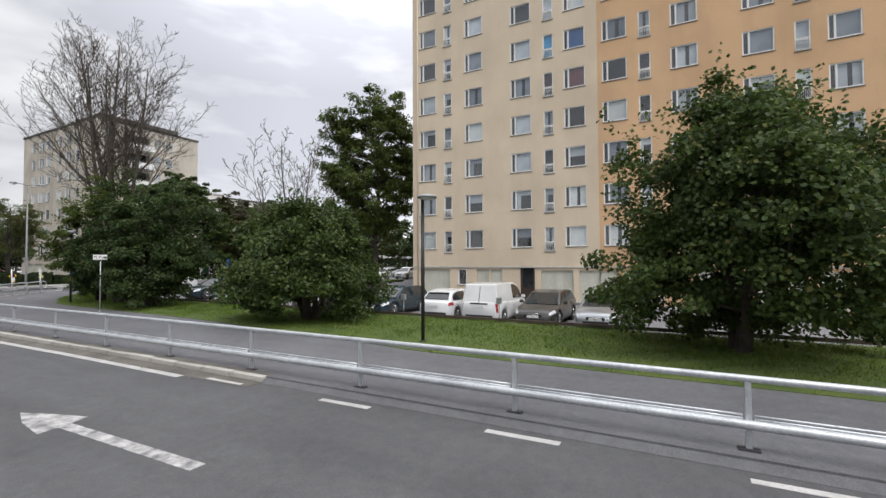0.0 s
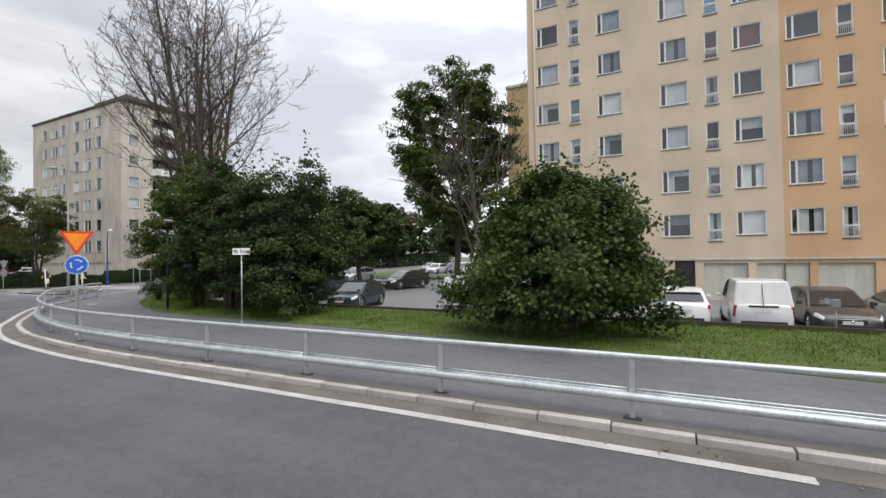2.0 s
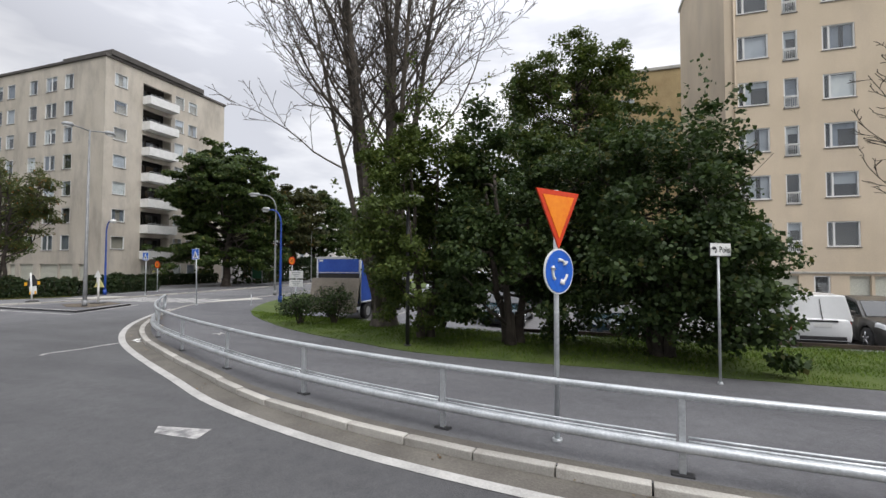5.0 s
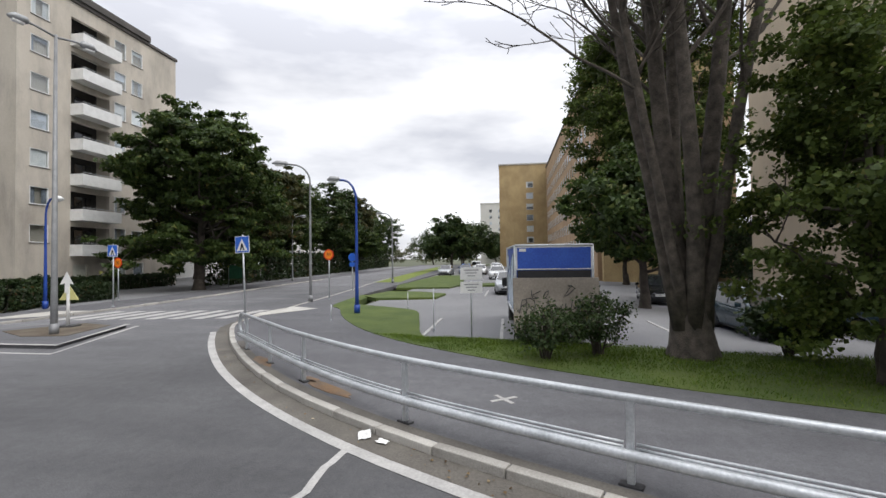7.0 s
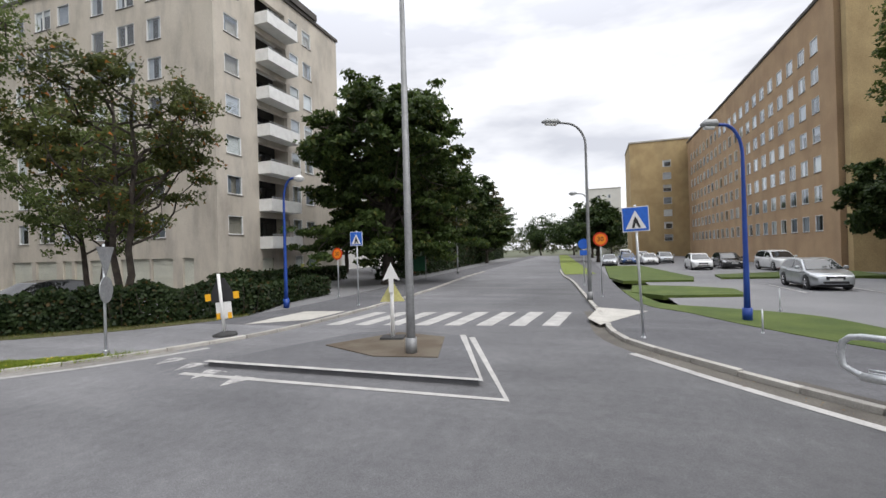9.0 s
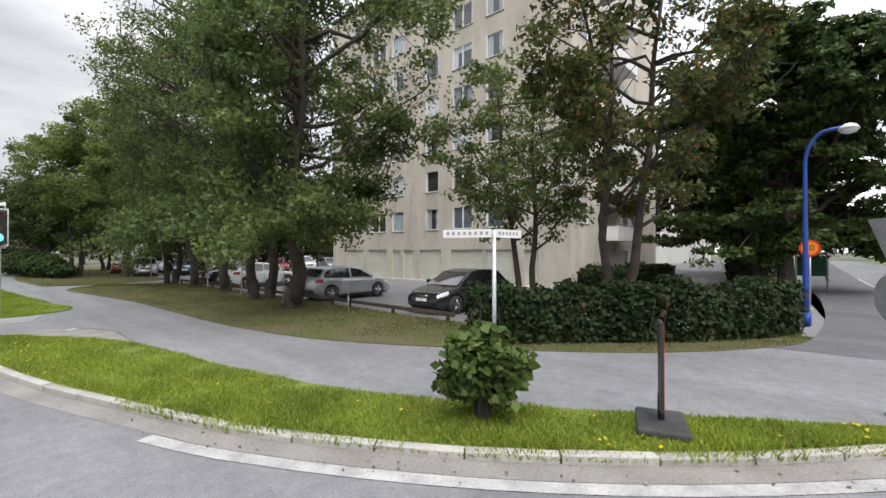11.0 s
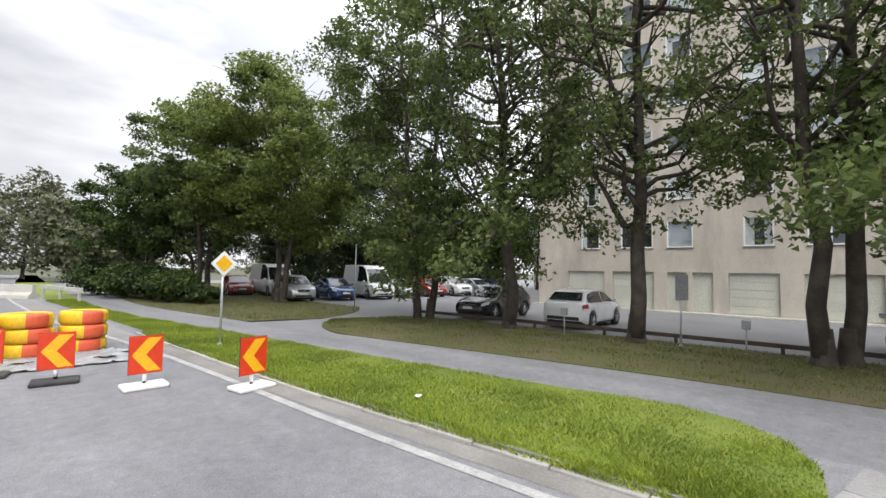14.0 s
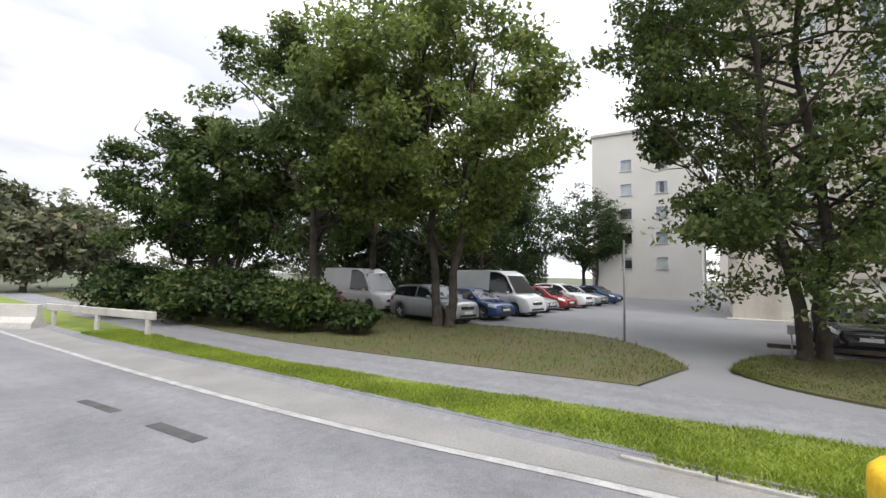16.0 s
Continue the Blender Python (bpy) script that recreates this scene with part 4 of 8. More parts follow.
# ---- buildings ----
def wall(bm, origin, along_, out, width, height, holes, thick=0.28, index=0):
    """A wall face with openings that go through it; holes are (u0, u1, v0, v1)."""
    o, a, nrm, up = Vector(origin), Vector(along_), Vector(out), Vector((0, 0, 1))
    us = sorted({0.0, width, *(round(h[k], 3) for h in holes for k in (0, 1))})
    vs = sorted({0.0, height, *(round(h[k], 3) for h in holes for k in (2, 3))})
    us, vs = [u for u in us if 0 <= u <= width], [v for v in vs if 0 <= v <= height]
    grid = {}

    def at(u, v, d=0.0):
        k = (u, v, d)
        if k not in grid:
            grid[k] = bm.verts.new(o + a * u + up * v - nrm * d)
        return grid[k]

    def face(*q):
        f = bm.faces.new(q)
        f.material_index = index

    rs = [tuple(round(c, 3) for c in h) for h in holes]
    for u0, u1 in zip(us, us[1:]):
        col = [h for h in rs if h[0] <= u0 and u1 <= h[1]]
        for v0, v1 in zip(vs, vs[1:]):
            if not any(h[2] <= v0 and v1 <= h[3] for h in col):
                face(at(u0, v0), at(u1, v0), at(u1, v1), at(u0, v1))
    for u0, u1, v0, v1 in rs:
        iu, iv = [u for u in us if u0 <= u <= u1], [v for v in vs if v0 <= v <= v1]
        ring = [(u, v0) for u in iu] + [(u1, v) for v in iv[1:]] + [(u, v1) for u in iu[-2::-1]] + [(u0, v) for v in iv[-2:0:-1]]
        for p, q in zip(ring, ring[1:] + ring[:1]):
            face(at(*q), at(*p), at(*p, thick), at(*q, thick))


WIN = {}


def curtain_bm(x0, x1, z0, z1, y=0.11, folds=9, deep=0.018):
    """A hanging sheet with soft folds."""
    bm = bmesh.new()
    n = folds * 2
    lo, hi = [], []
    for i in range(n + 1):
        x = x0 + (x1 - x0) * i / n
        d = y + deep * (1 if i % 2 else -1)
        lo.append(bm.verts.new((x, d, z0)))
        hi.append(bm.verts.new((x, d * 0.5 + y * 0.5, z1)))
    for i in range(n):
        bm.faces.new((lo[i], lo[i + 1], hi[i + 1], hi[i])).smooth = True
    return bm


def joined(bms):
    bm = bmesh.new()
    for q in bms:
        me = bpy.data.meshes.new("tmp")
        q.to_mesh(me)
        q.free()
        bm.from_mesh(me)
        bpy.data.meshes.remove(me)
    return bm


def window_meshes(w, h, style):
    """Frame, pane, sill and hangings of one window size, built once. The window's own origin is its lower left corner; -y looks out."""
    key = (round(w, 2), round(h, 2), style)
    if key in WIN:
        return WIN[key]
    fr, gl, sl = bmesh.new(), bmesh.new(), bmesh.new()
    b = 0.07
    box(fr, 0, -0.045, 0, b, 0.07, h)
    box(fr, w - b, -0.045, 0, w, 0.07, h)
    box(fr, b, -0.045, 0, w - b, 0.07, b)
    box(fr, b, -0.045, h - b * 0.8, w - b, 0.07, h)
    x0 = b
    if style == "side":
        x0 = 0.20 * w
        box(fr, x0 - 0.02, -0.04, b, x0 + 0.075, 0.065, h - b * 0.8)
        x0 += 0.075
    if style == "twin":
        box(fr, 0.48 * w, -0.04, b, 0.48 * w + 0.08, 0.065, h - b * 0.8)
    if style == "rail":
        for i in range(8):
            x = 0.06 + (w - 0.12) * i / 7
            tube(fr, [(x, -0.09, 0.08), (x, -0.09, 0.66)], 0.011, 5)
        tube(fr, [(0.0, -0.09, 0.68), (w, -0.09, 0.68)], 0.018, 6)
        tube(fr, [(0.0, -0.09, 0.08), (w, -0.09, 0.08)], 0.018, 6)
        box(fr, b, -0.04, 0.62, w - b, 0.065, 0.70)
    gl.faces.remove(box(gl, b, 0.0, b, w - b, 0.008, h - b * 0.8)[4])
    box(sl, -0.04, -0.115, -0.05, w + 0.04, 0.05, -0.006, 0.008)
    hang = {"blind": curtain_bm(x0, w - b, b, h - b, 0.10, 2, 0.002),
            "half_blind": curtain_bm(x0, w - b, h * 0.52, h - b, 0.10, 2, 0.002),
            "valance": joined([curtain_bm(x0, w - b, h * 0.74, h - b, 0.10, 8), curtain_bm(x0, x0 + 0.2 * w, b, h - b, 0.12, 3)]),
            "curtain": joined([curtain_bm(x0, x0 + 0.30 * w, b, h - b, 0.11, 5), curtain_bm(w - b - 0.26 * w, w - b, b, h - b, 0.11, 5)])}
    out = {}
    for nm, q, mt in (("window", fr, WHITE), ("pane", gl, PANE), ("sill", sl, SILL), *((k, v, CURTAIN) for k, v in hang.items())):
        me = bpy.data.meshes.new(nm)
        q.to_mesh(me)
        q.free()
        me.materials.append(mt)
        out[nm] = me
    WIN[key] = out
    return out


def window(parent, m, w, h, style, hanging=None, cloth=None):
    """A framed window; hanging names the cloth behind its pane."""
    me = window_meshes(w, h, style)
    ob = shared("window", me["window"], parent, m)
    shared("pane", me["pane"], ob)
    shared("sill", me["sill"], ob)
    if hanging is None:
        hanging = rw.choices(("blind", "half_blind", "valance", "curtain", ""), (0.32, 0.14, 0.14, 0.26, 0.14))[0]
    if hanging:
        g = shared("blind" if "blind" in hanging else "curtain", me[hanging], ob)
        g.material_slots[0].link = "OBJECT"
        g.material_slots[0].material = cloth or rw.choices((CURTAIN, CURTAIN_PALE, CURTAIN_GREY), (0.4, 0.35, 0.25))[0]
    return ob


def west(x, y1, z):
    """Pose of a window in a west wall whose lower left corner, seen from outside, is at y1."""
    return pose(x, y1, z, 0, 0, -90)


rw = random.Random(5)


# the cream and orange house
HX, HY0, HY1, HZ, HT = 32.05, -34.0, 23.4, -0.45, 24.6
cream = thing("apartment_house", pose(0, 0, 0), "tall cream and orange plastered apartment house with garages at its foot", "apartment house")
wide, narrow = [], []
for base in (8.45, -5.9, -20.2):
    for o in (0.0, 14.3) if base > 0 else (0.0,):
        b0 = base + o
        for a, b in ((0.0, 1.55), (-4.1, 1.5), (-7.85, 1.55), (-11.75, 1.45)):
            if b0 + a < 23:
                wide.append((b0 + a, b))
        narrow += [b0 - 2.25, b0 - 10.3]
wins = []
SPLIT = 8.75
for y1, w in wide:
    for k in range(8):
        z = 3.4 + 2.75 * k
        wins.append((y1, w, z, 1.4, "side"))
for y1 in narrow:
    for k in range(8):
        wins.append((y1, 0.72, 3.08 + 2.75 * k, 1.72, "rail"))
GROUND = [(22.4, 2.4, -0.4, 2.2, "garage"), (19.3, 0.75, 0.6, 1.2, "win"), (17.7, 0.95, -0.4, 2.2, "small"), (16.6, 0.95, -0.4, 2.2, "small"), (14.3, 1.1, -0.4, 2.45, "door"),
          (12.75, 2.25, -0.4, 2.15, "garage"), (10.1, 2.45, -0.4, 2.15, "garage"), (7.3, 2.4, -0.4, 2.15, "garage"), (4.3, 0.68, 0.6, 1.2, "win"), (3.1, 2.4, -0.4, 2.15, "garage"),
          (0.2, 2.4, -0.4, 2.15, "garage"), (-2.7, 2.4, -0.4, 2.15, "garage"), (-6.0, 2.4, -0.4, 2.15, "garage"), (-9, 2.4, -0.4, 2.15, "garage")]
bc, bo = bmesh.new(), bmesh.new()
for bmx, ya, yb in ((bc, HY1, SPLIT), (bo, SPLIT, HY0)):
    hs = [(ya - y1, ya - y1 + w, z - HZ, z - HZ + h) for y1, w, z, h, s in wins if yb <= y1 - w and y1 <= ya]
    hs += [(max(0.0, ya - y1), min(ya - yb, ya - y1 + w), z - HZ, z - HZ + h) for y1, w, z, h, s in GROUND if yb < y1 and y1 - w < ya]
    wall(bmx, (HX, ya, HZ), (0, -1, 0), (-1, 0, 0), ya - yb, HT - HZ, hs)
wall(bc, (HX + 13, HY1, HZ), (-1, 0, 0), (0, 1, 0), 13, HT - HZ, [])
part("wall", bc, PLASTER_CREAM, cream, "cream plaster wall")
part("wall", bo, PLASTER_ORANGE, cream, "orange plaster wall")
# Solid block behind the windows; its dark colour is the rooms' shade.
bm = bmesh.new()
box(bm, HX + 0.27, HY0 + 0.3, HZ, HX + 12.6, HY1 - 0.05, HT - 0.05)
part("core", bm, ROOM_SHADE, cream)
bm = bmesh.new()
box(bm, HX - 0.12, HY0 - 0.1, HT, HX + 13.1, HY1 + 0.12, HT + 0.32, 0.03)
part("roof", bm, WHITE, cream, "white roof edge")
bm = bmesh.new()
box(bm, HX - 0.08, HY0, 1.92, HX - 0.003, HY1, 2.04, 0.02)
part("ledge", bm, CONCRETE, cream)
for y1, w, z, h, s in wins:
    k = round((z - 3.08) / 2.75)
    cloth = {(11.0, 5): BLUE_PANEL, (11.0, 4): RED_PANEL, (12.5, 5): CYAN_PANEL, (12.5, 4): RED_DARK}.get((11.0 if abs(y1 - 11.0) < 0.3 else 12.5 if abs(y1 - 12.45) < 0.3 else 0, k))
    window(cream, west(HX + 0.07, y1, z), w, h, s, "blind" if cloth else None, cloth)
for y1, w, z, h, s in GROUND:
    if s == "win":
        window(cream, west(HX + 0.07, y1, z), w, h, "plain", "")
        continue
    bm = bmesh.new()
    box(bm, HX + 0.14, y1 - w, z, HX + 0.2, y1, z + h, 0.01)
    d = part("garage_door" if s == "garage" else "door", bm, DARK_DOOR if s == "door" else GARAGE, cream)
    if s == "garage":
        for i in range(6):
            bm = bmesh.new()
            box(bm, HX + 0.13, y1 - w + 0.03 + i * (w - 0.06) / 6, z + 0.04, HX + 0.14, y1 - w + 0.024 + (i + 1) * (w - 0.06) / 6, z + h - 0.04)
            part("panel", bm, GARAGE, d)
    if s == "door":
        bm = bmesh.new()
        box(bm, HX + 0.12, y1 - w + 0.18, z + 0.9, HX + 0.145, y1 - 0.18, z + h - 0.2, 0.01)
        part("pane", bm, PANE_DARK, d)
bm = bmesh.new()
tube(bm, [(HX - 0.06, 22.9, HZ), (HX - 0.06, 22.9, HT)], 0.05, 8)
part("downpipe", bm, PLASTER_CREAM, cream)

# the grey house with balconies
GX0, GX1, GY0, GY1, GZ, GT = 32.6, 47.5, 76.2, 99.4, 0.0, 22.9
grey = thing("apartment_house", pose(0, 0, 0), "grey plastered apartment house with white balconies and garages", "apartment house")
south = []
for k in range(7):
    z = 3.85 + 2.75 * k
    south += [(33.5, 1.35, z, 1.3, "plain"), (40.35, 1.2, z, 1.45, "plain"), (42.1, 1.25, z, 1.35, "plain"), (36.5, 3.4, z - 0.95, 2.3, "loggia")]
south += [(40.5, 1.05, 1.2, 1.1, "plain"), (42.3, 1.2, 1.2, 1.1, "plain"), (36.7, 1.2, 0.2, 2.0, "small")]
westw = []
for k in range(7):
    z = 3.75 + 2.75 * k
    for y1, w in ((82.1, 1.35), (85.0, 1.75), (87.6, 1.3), (91.3, 1.35), (93.9, 1.85), (96.4, 1.2)):
        westw.append((y1, w, z, 1.55, "twin" if w > 1.5 else "plain"))
GAR = [(82.15, 2.0, "garage"), (85.15, 2.8, "garage"), (88.3, 2.2, "garage"), (90.0, 1.0, "small"), (91.3, 1.0, "small"), (94.4, 2.4, "garage"), (97.3, 2.4, "garage"), (79.3, 1.0, "small")]
bm = bmesh.new()
wall(bm, (GX0, GY0, GZ), (1, 0, 0), (0, -1, 0), GX1 - GX0, GT - GZ, [(x - GX0, x - GX0 + w, z - GZ, z - GZ + h) for x, w, z, h, s in south], 0.3)
part("wall", bm, PLASTER_PALE, grey, "stained grey plaster gable")
bm = bmesh.new()
wall(bm, (GX0, GY1, GZ), (0, -1, 0), (-1, 0, 0), GY1 - GY0, GT - GZ,
     [(GY1 - y1, GY1 - y1 + w, z - GZ, z - GZ + h) for y1, w, z, h, s in westw] + [(GY1 - y1, GY1 - y1 + w, 0.15, 2.35) for y1, w, s in GAR], 0.3)
wall(bm, (GX1, GY0, GZ), (0, 1, 0), (1, 0, 0), GY1 - GY0, GT - GZ, [])
wall(bm, (GX1, GY1, GZ), (-1, 0, 0), (0, 1, 0), GX1 - GX0, GT - GZ, [])
part("wall", bm, PLASTER_PALE, grey, "pale grey plaster wall")
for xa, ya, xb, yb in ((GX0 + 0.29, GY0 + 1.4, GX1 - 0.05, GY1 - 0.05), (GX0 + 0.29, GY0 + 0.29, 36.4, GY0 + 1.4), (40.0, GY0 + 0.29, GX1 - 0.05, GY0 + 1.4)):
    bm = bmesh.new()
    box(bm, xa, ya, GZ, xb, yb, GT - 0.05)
    part("core", bm, ROOM_SHADE if xa > 32.8 and yb > 90 else PLASTER_GREY, grey)
bm = bmesh.new()
box(bm, GX0 - 0.15, GY0 - 0.15, GT, GX1 + 0.1, GY1 + 0.1, GT + 0.28, 0.03)
part("roof", bm, ROOF, grey, "dark roof edge")
bm = bmesh.new()
box(bm, 33.0, GY0 - 0.3, GT + 0.28, 44.0, GY0 + 7, GT + 0.85, 0.03)
part("penthouse", bm, ROOF, grey, "low dark roof block")
for x, w, z, h, s in south:
    if s == "loggia":
        bm = bmesh.new()
        box(bm, x - 0.05, GY0 - 1.15, z - 0.02, x + w + 0.05, GY0 + 1.3, z + 0.10)
        box(bm, x - 0.05, GY0 - 1.15, z + 0.10, x + w + 0.05, GY0 - 1.07, z + 0.86, 0.01)
        box(bm, x - 0.05, GY0 - 1.07, z + 0.10, x + 0.03, GY0, z + 0.86)
        box(bm, x + w - 0.03, GY0 - 1.07, z + 0.10, x + w + 0.05, GY0, z + 0.86)
        bal = part("balcony", bm, WHITE, grey, "white balcony parapet")
        bm = bmesh.new()
        tube(bm, [(x, GY0 - 1.11, z + 0.98), (x + w, GY0 - 1.11, z + 0.98)], 0.025, 6)
        for i in range(4):
            tube(bm, [(x + 0.05 + (w - 0.1) * i / 3, GY0 - 1.11, z + 0.86), (x + 0.05 + (w - 0.1) * i / 3, GY0 - 1.11, z + 0.98)], 0.014, 5)
        part("handrail", bm, STEEL_GREY, bal)
        bm = bmesh.new()
        box(bm, x + 0.3, GY0 + 1.34, z + 0.15, x + 1.2, GY0 + 1.39, z + 2.1)
        box(bm, x + 1.5, GY0 + 1.34, z + 0.75, x + 3.0, GY0 + 1.39, z + 2.1)
        part("pane", bm, PANE_DARK, bal)
    elif s == "small":
        bm = bmesh.new()
        box(bm, x, GY0 + 0.12, z, x + w, GY0 + 0.18, z + h)
        part("door", bm, GARAGE, grey)
    else:
        window(grey, pose(x, GY0 + 0.06, z), w, h, s)
for y1, w, z, h, s in westw:
    window(grey, west(GX0 + 0.06, y1, z), w, h, s, rw.choice(("", "blind", "valance", "curtain", "blind")))
for y1, w, s in GAR:
    bm = bmesh.new()
    box(bm, GX0 + 0.16, y1 - w, 0.15, GX0 + 0.22, y1, 2.35)
    d = part("garage_door" if s == "garage" else "door", bm, GARAGE, grey)
    for i in range(5 if s == "garage" else 0):
        bm = bmesh.new()
        box(bm, GX0 + 0.135, y1 - w + 0.03, 0.18 + i * 0.43, GX0 + 0.16, y1 - 0.03, 0.18 + (i + 1) * 0.43 - 0.02, 0.008)
        part("panel", bm, GARAGE, d)
bm = bmesh.new()
box(bm, GX0 - 0.4, GY0 - 0.3, -0.1, GX0 + 0.02, GY1 + 0.3, 0.14, 0.03)
part("plinth", bm, CONCRETE, grey)


def block(x0, y0, x1, y1, z1, material, label, faces, storey=2.75, step=3.4, first=3.2, w=1.3, h=1.35, z0=-0.5, edge=None):
    """A far apartment house with a grid of windows on the named faces."""
    root = thing("apartment_house", pose(0, 0, 0), label, "apartment house")
    bm = bmesh.new()
    todo = []
    for face in "wnse":
        length_ = (y1 - y0) if face in "we" else (x1 - x0)
        holes = []
        if face in faces:
            nu, nv = int((length_ - 2) / step), int((z1 - first - 0.6) / storey)
            pad = (length_ - (nu - 1) * step - w) / 2
            for i in range(nu):
                for k in range(nv):
                    holes.append((pad + i * step, pad + i * step + w, first - z0 + k * storey, first - z0 + k * storey + h))
        o, a, nn, rz = {"w": ((x0, y1, z0), (0, -1, 0), (-1, 0, 0), -90), "s": ((x0, y0, z0), (1, 0, 0), (0, -1, 0), 0),
                        "n": ((x1, y1, z0), (-1, 0, 0), (0, 1, 0), 180), "e": ((x1, y0, z0), (0, 1, 0), (1, 0, 0), 90)}[face]
        wall(bm, o, a, nn, length_, z1 - z0, holes, 0.2)
        for u0, u1, v0, v1 in holes:
            p = Vector(o) + Vector(a) * u0 + Vector((0, 0, v0)) - Vector(nn) * 0.05
            todo.append(pose(*p, 0, 0, rz))
    part("wall", bm, material, root)
    # Solid core, coloured dark for the shade inside.
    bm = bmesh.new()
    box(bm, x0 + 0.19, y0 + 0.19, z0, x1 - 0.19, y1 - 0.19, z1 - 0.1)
    part("core", bm, ROOM_SHADE, root)
    bm = bmesh.new()
    box(bm, x0 - 0.15, y0 - 0.15, z1, x1 + 0.15, y1 + 0.15, z1 + 0.35, 0.04)
    part("roof", bm, edge or CONCRETE, root)
    for m in todo:
        window(root, m, w, h, "plain")
    return root


block(56.6, 19, 118, 33.0, 24.2, BRICK_RED, "long brown brick apartment house along the side street", "n", step=2.7, w=1.5, h=1.5, edge=ROOF)
block(55.6, 21.5, 56.4, 32.6, 23.9, BRICK, "ochre brick gable of an apartment house", "w", step=8.0, w=1.7, h=1.3)
block(119, 29.5, 133, 44.5, 25.5, BRICK, "ochre brick apartment house across the car park", "w", step=10.0, w=1.7, h=1.5)
block(205, 41.5, 216, 54.5, 26.3, PLASTER_WHITE, "far white tower beside the street", "w", step=4)
block(62, 88, 128, 100, 15.8, PLASTER_WHITE, "low white apartment house behind trees", "sw", step=3.6, edge=ROOF)
block(56, 101.5, 70, 112.5, 18.5, PLASTER_WHITE, "white apartment house behind the yard", "ws", step=3.6)


# ---- kerbs, road paint and railing ----
GUTTER = mat("gutter_dirt", (0.16, 0.15, 0.14), (0.25, 0.24, 0.225), 1.2, 30, 0.95, bump=0.5, mix=0.9)
GUTTER_DARK = mat("gutter_soil", (0.075, 0.068, 0.06), (0.15, 0.138, 0.12), 1.2, 30, 0.95, bump=0.5, mix=0.9)
TAR = mat("tar_seam", (0.045, 0.045, 0.047), (0.07, 0.07, 0.07), 3, 30, 0.8)
CARD = {}
PATH_SANDY = mat("sandy_path", (0.19, 0.18, 0.165), (0.245, 0.235, 0.22), 1.2, 40, 0.92, bump=0.3)
PATH_PALE = mat("pale_path", (0.21, 0.207, 0.20), (0.26, 0.255, 0.25), 1.0, 30, 0.9, bump=0.3)


def kerb_line(name, line, label, first=0.0, last=None, sink=0.0):
    root = thing(name, pose(0, 0, 0), label, "kerb", kind="structure")
    total = last or length(line)
    s = first
    if "kerb" not in CARD:
        bm = bmesh.new()
        box(bm, -0.49, -0.15, -0.12, 0.49, 0.0, 0.115, 0.012)
        me = bpy.data.meshes.new("kerb_stone")
        bm.to_mesh(me)
        bm.free()
        me.materials.append(GRANITE)
        CARD["kerb"] = me
    rk = random.Random(3)
    while s < total:
        p, a = along(line, s + 0.5)
        shared("kerb_stone", CARD["kerb"], root, pose(p.x, p.y, rk.uniform(-0.012, 0.008) - sink, rk.uniform(-0.8, 0.8), 0, a + rk.uniform(-0.6, 0.6)))
        s += 1.0
    return root


def sub(line, a, b, test=None):
    """The stretch of a line between two places along it."""
    out, s = [], 0.0
    for p, q in zip(line, line[1:]):
        if a <= s <= b:
            out.append(p)
        s += (q - p).length
    return out


S10 = length(cut(KERB_S, lambda p: p.y <= 11.6))
S_END = length(cut(KERB_S, lambda p: p.x < 27))
kerb_line("kerb", KERB_S, "pale granite kerb stones along the pavement", S10, S_END + 30)
N_A = length(cut(KERB_N, lambda p: p.x > 55))
N_GAP0 = length(cut(KERB_N, lambda p: p.y < 80.9))
N_GAP1 = length(cut(KERB_N, lambda p: p.y < 84.8))
N_END = length(cut(KERB_N, lambda p: p.y < 101))
kerb_line("kerb", KERB_N, "pale granite kerb stones round the grass strip", N_A, N_GAP0, 0.02)
kerb_line("kerb", KERB_N, "low granite kerb stones along the grass strip", N_GAP1, N_END, 0.06)
bm = bmesh.new()
ribbon(bm, offset(sub(KERB_S, 0, S10), -0.04), offset(sub(KERB_S, 0, S10), 0.2), 0.004, 0.103)
tagged(part("kerb_ramp", bm, PAVE_ASPHALT), "flush dark asphalt edge beside the railing", "kerb", kind="structure")
bm = bmesh.new()
for ln, z in ((sub(KERB_S, S_END + 29, 400), 0), (sub(KERB_N, 0, N_A + 0.6), 0), (sub(KERB_N, N_GAP0, N_GAP1 + 0.6), 0), (sub(KERB_N, N_END - 0.6, 400), 0)):
    if len(ln) > 2:
        ribbon(bm, offset(ln, -0.04), offset(ln, 0.2), 0.004, 0.103)
tagged(part("kerb_ramp", bm, PATH_ASPHALT), "flush asphalt edge where the kerb is lowered", "kerb", kind="structure")

bm = bmesh.new()
g = sub(KERB_S, S10, S_END)
ribbon(bm, offset(g, -0.39), offset(g, 0.01), 0.004, 0.012)
tagged(part("gutter", bm, GUTTER_DARK), "dark gutter strip with soil and grit along the kerb", "gutter", kind="structure")
bm = bmesh.new()
g = sub(KERB_N, length(cut(KERB_N, lambda p: p.x > 18.2 and p.y < 70)), N_END)
ribbon(bm, offset(g, -0.34), offset(g, 0.01), 0.004, 0.010)
tagged(part("gutter", bm, GUTTER), "dirty gutter strip with grit along the kerb", "gutter", kind="structure")


bm = bmesh.new()
g = sub(KERB_S, S10, length(cut(KERB_S, lambda p: p.x < 18.5)))
ribbon(bm, offset(g, 0.16), offset(g, 0.33), 0.105, 0.105)
tagged(part("gutter", bm, GUTTER_DARK), "dark strip of soil between kerb and railing", "gutter", kind="structure")


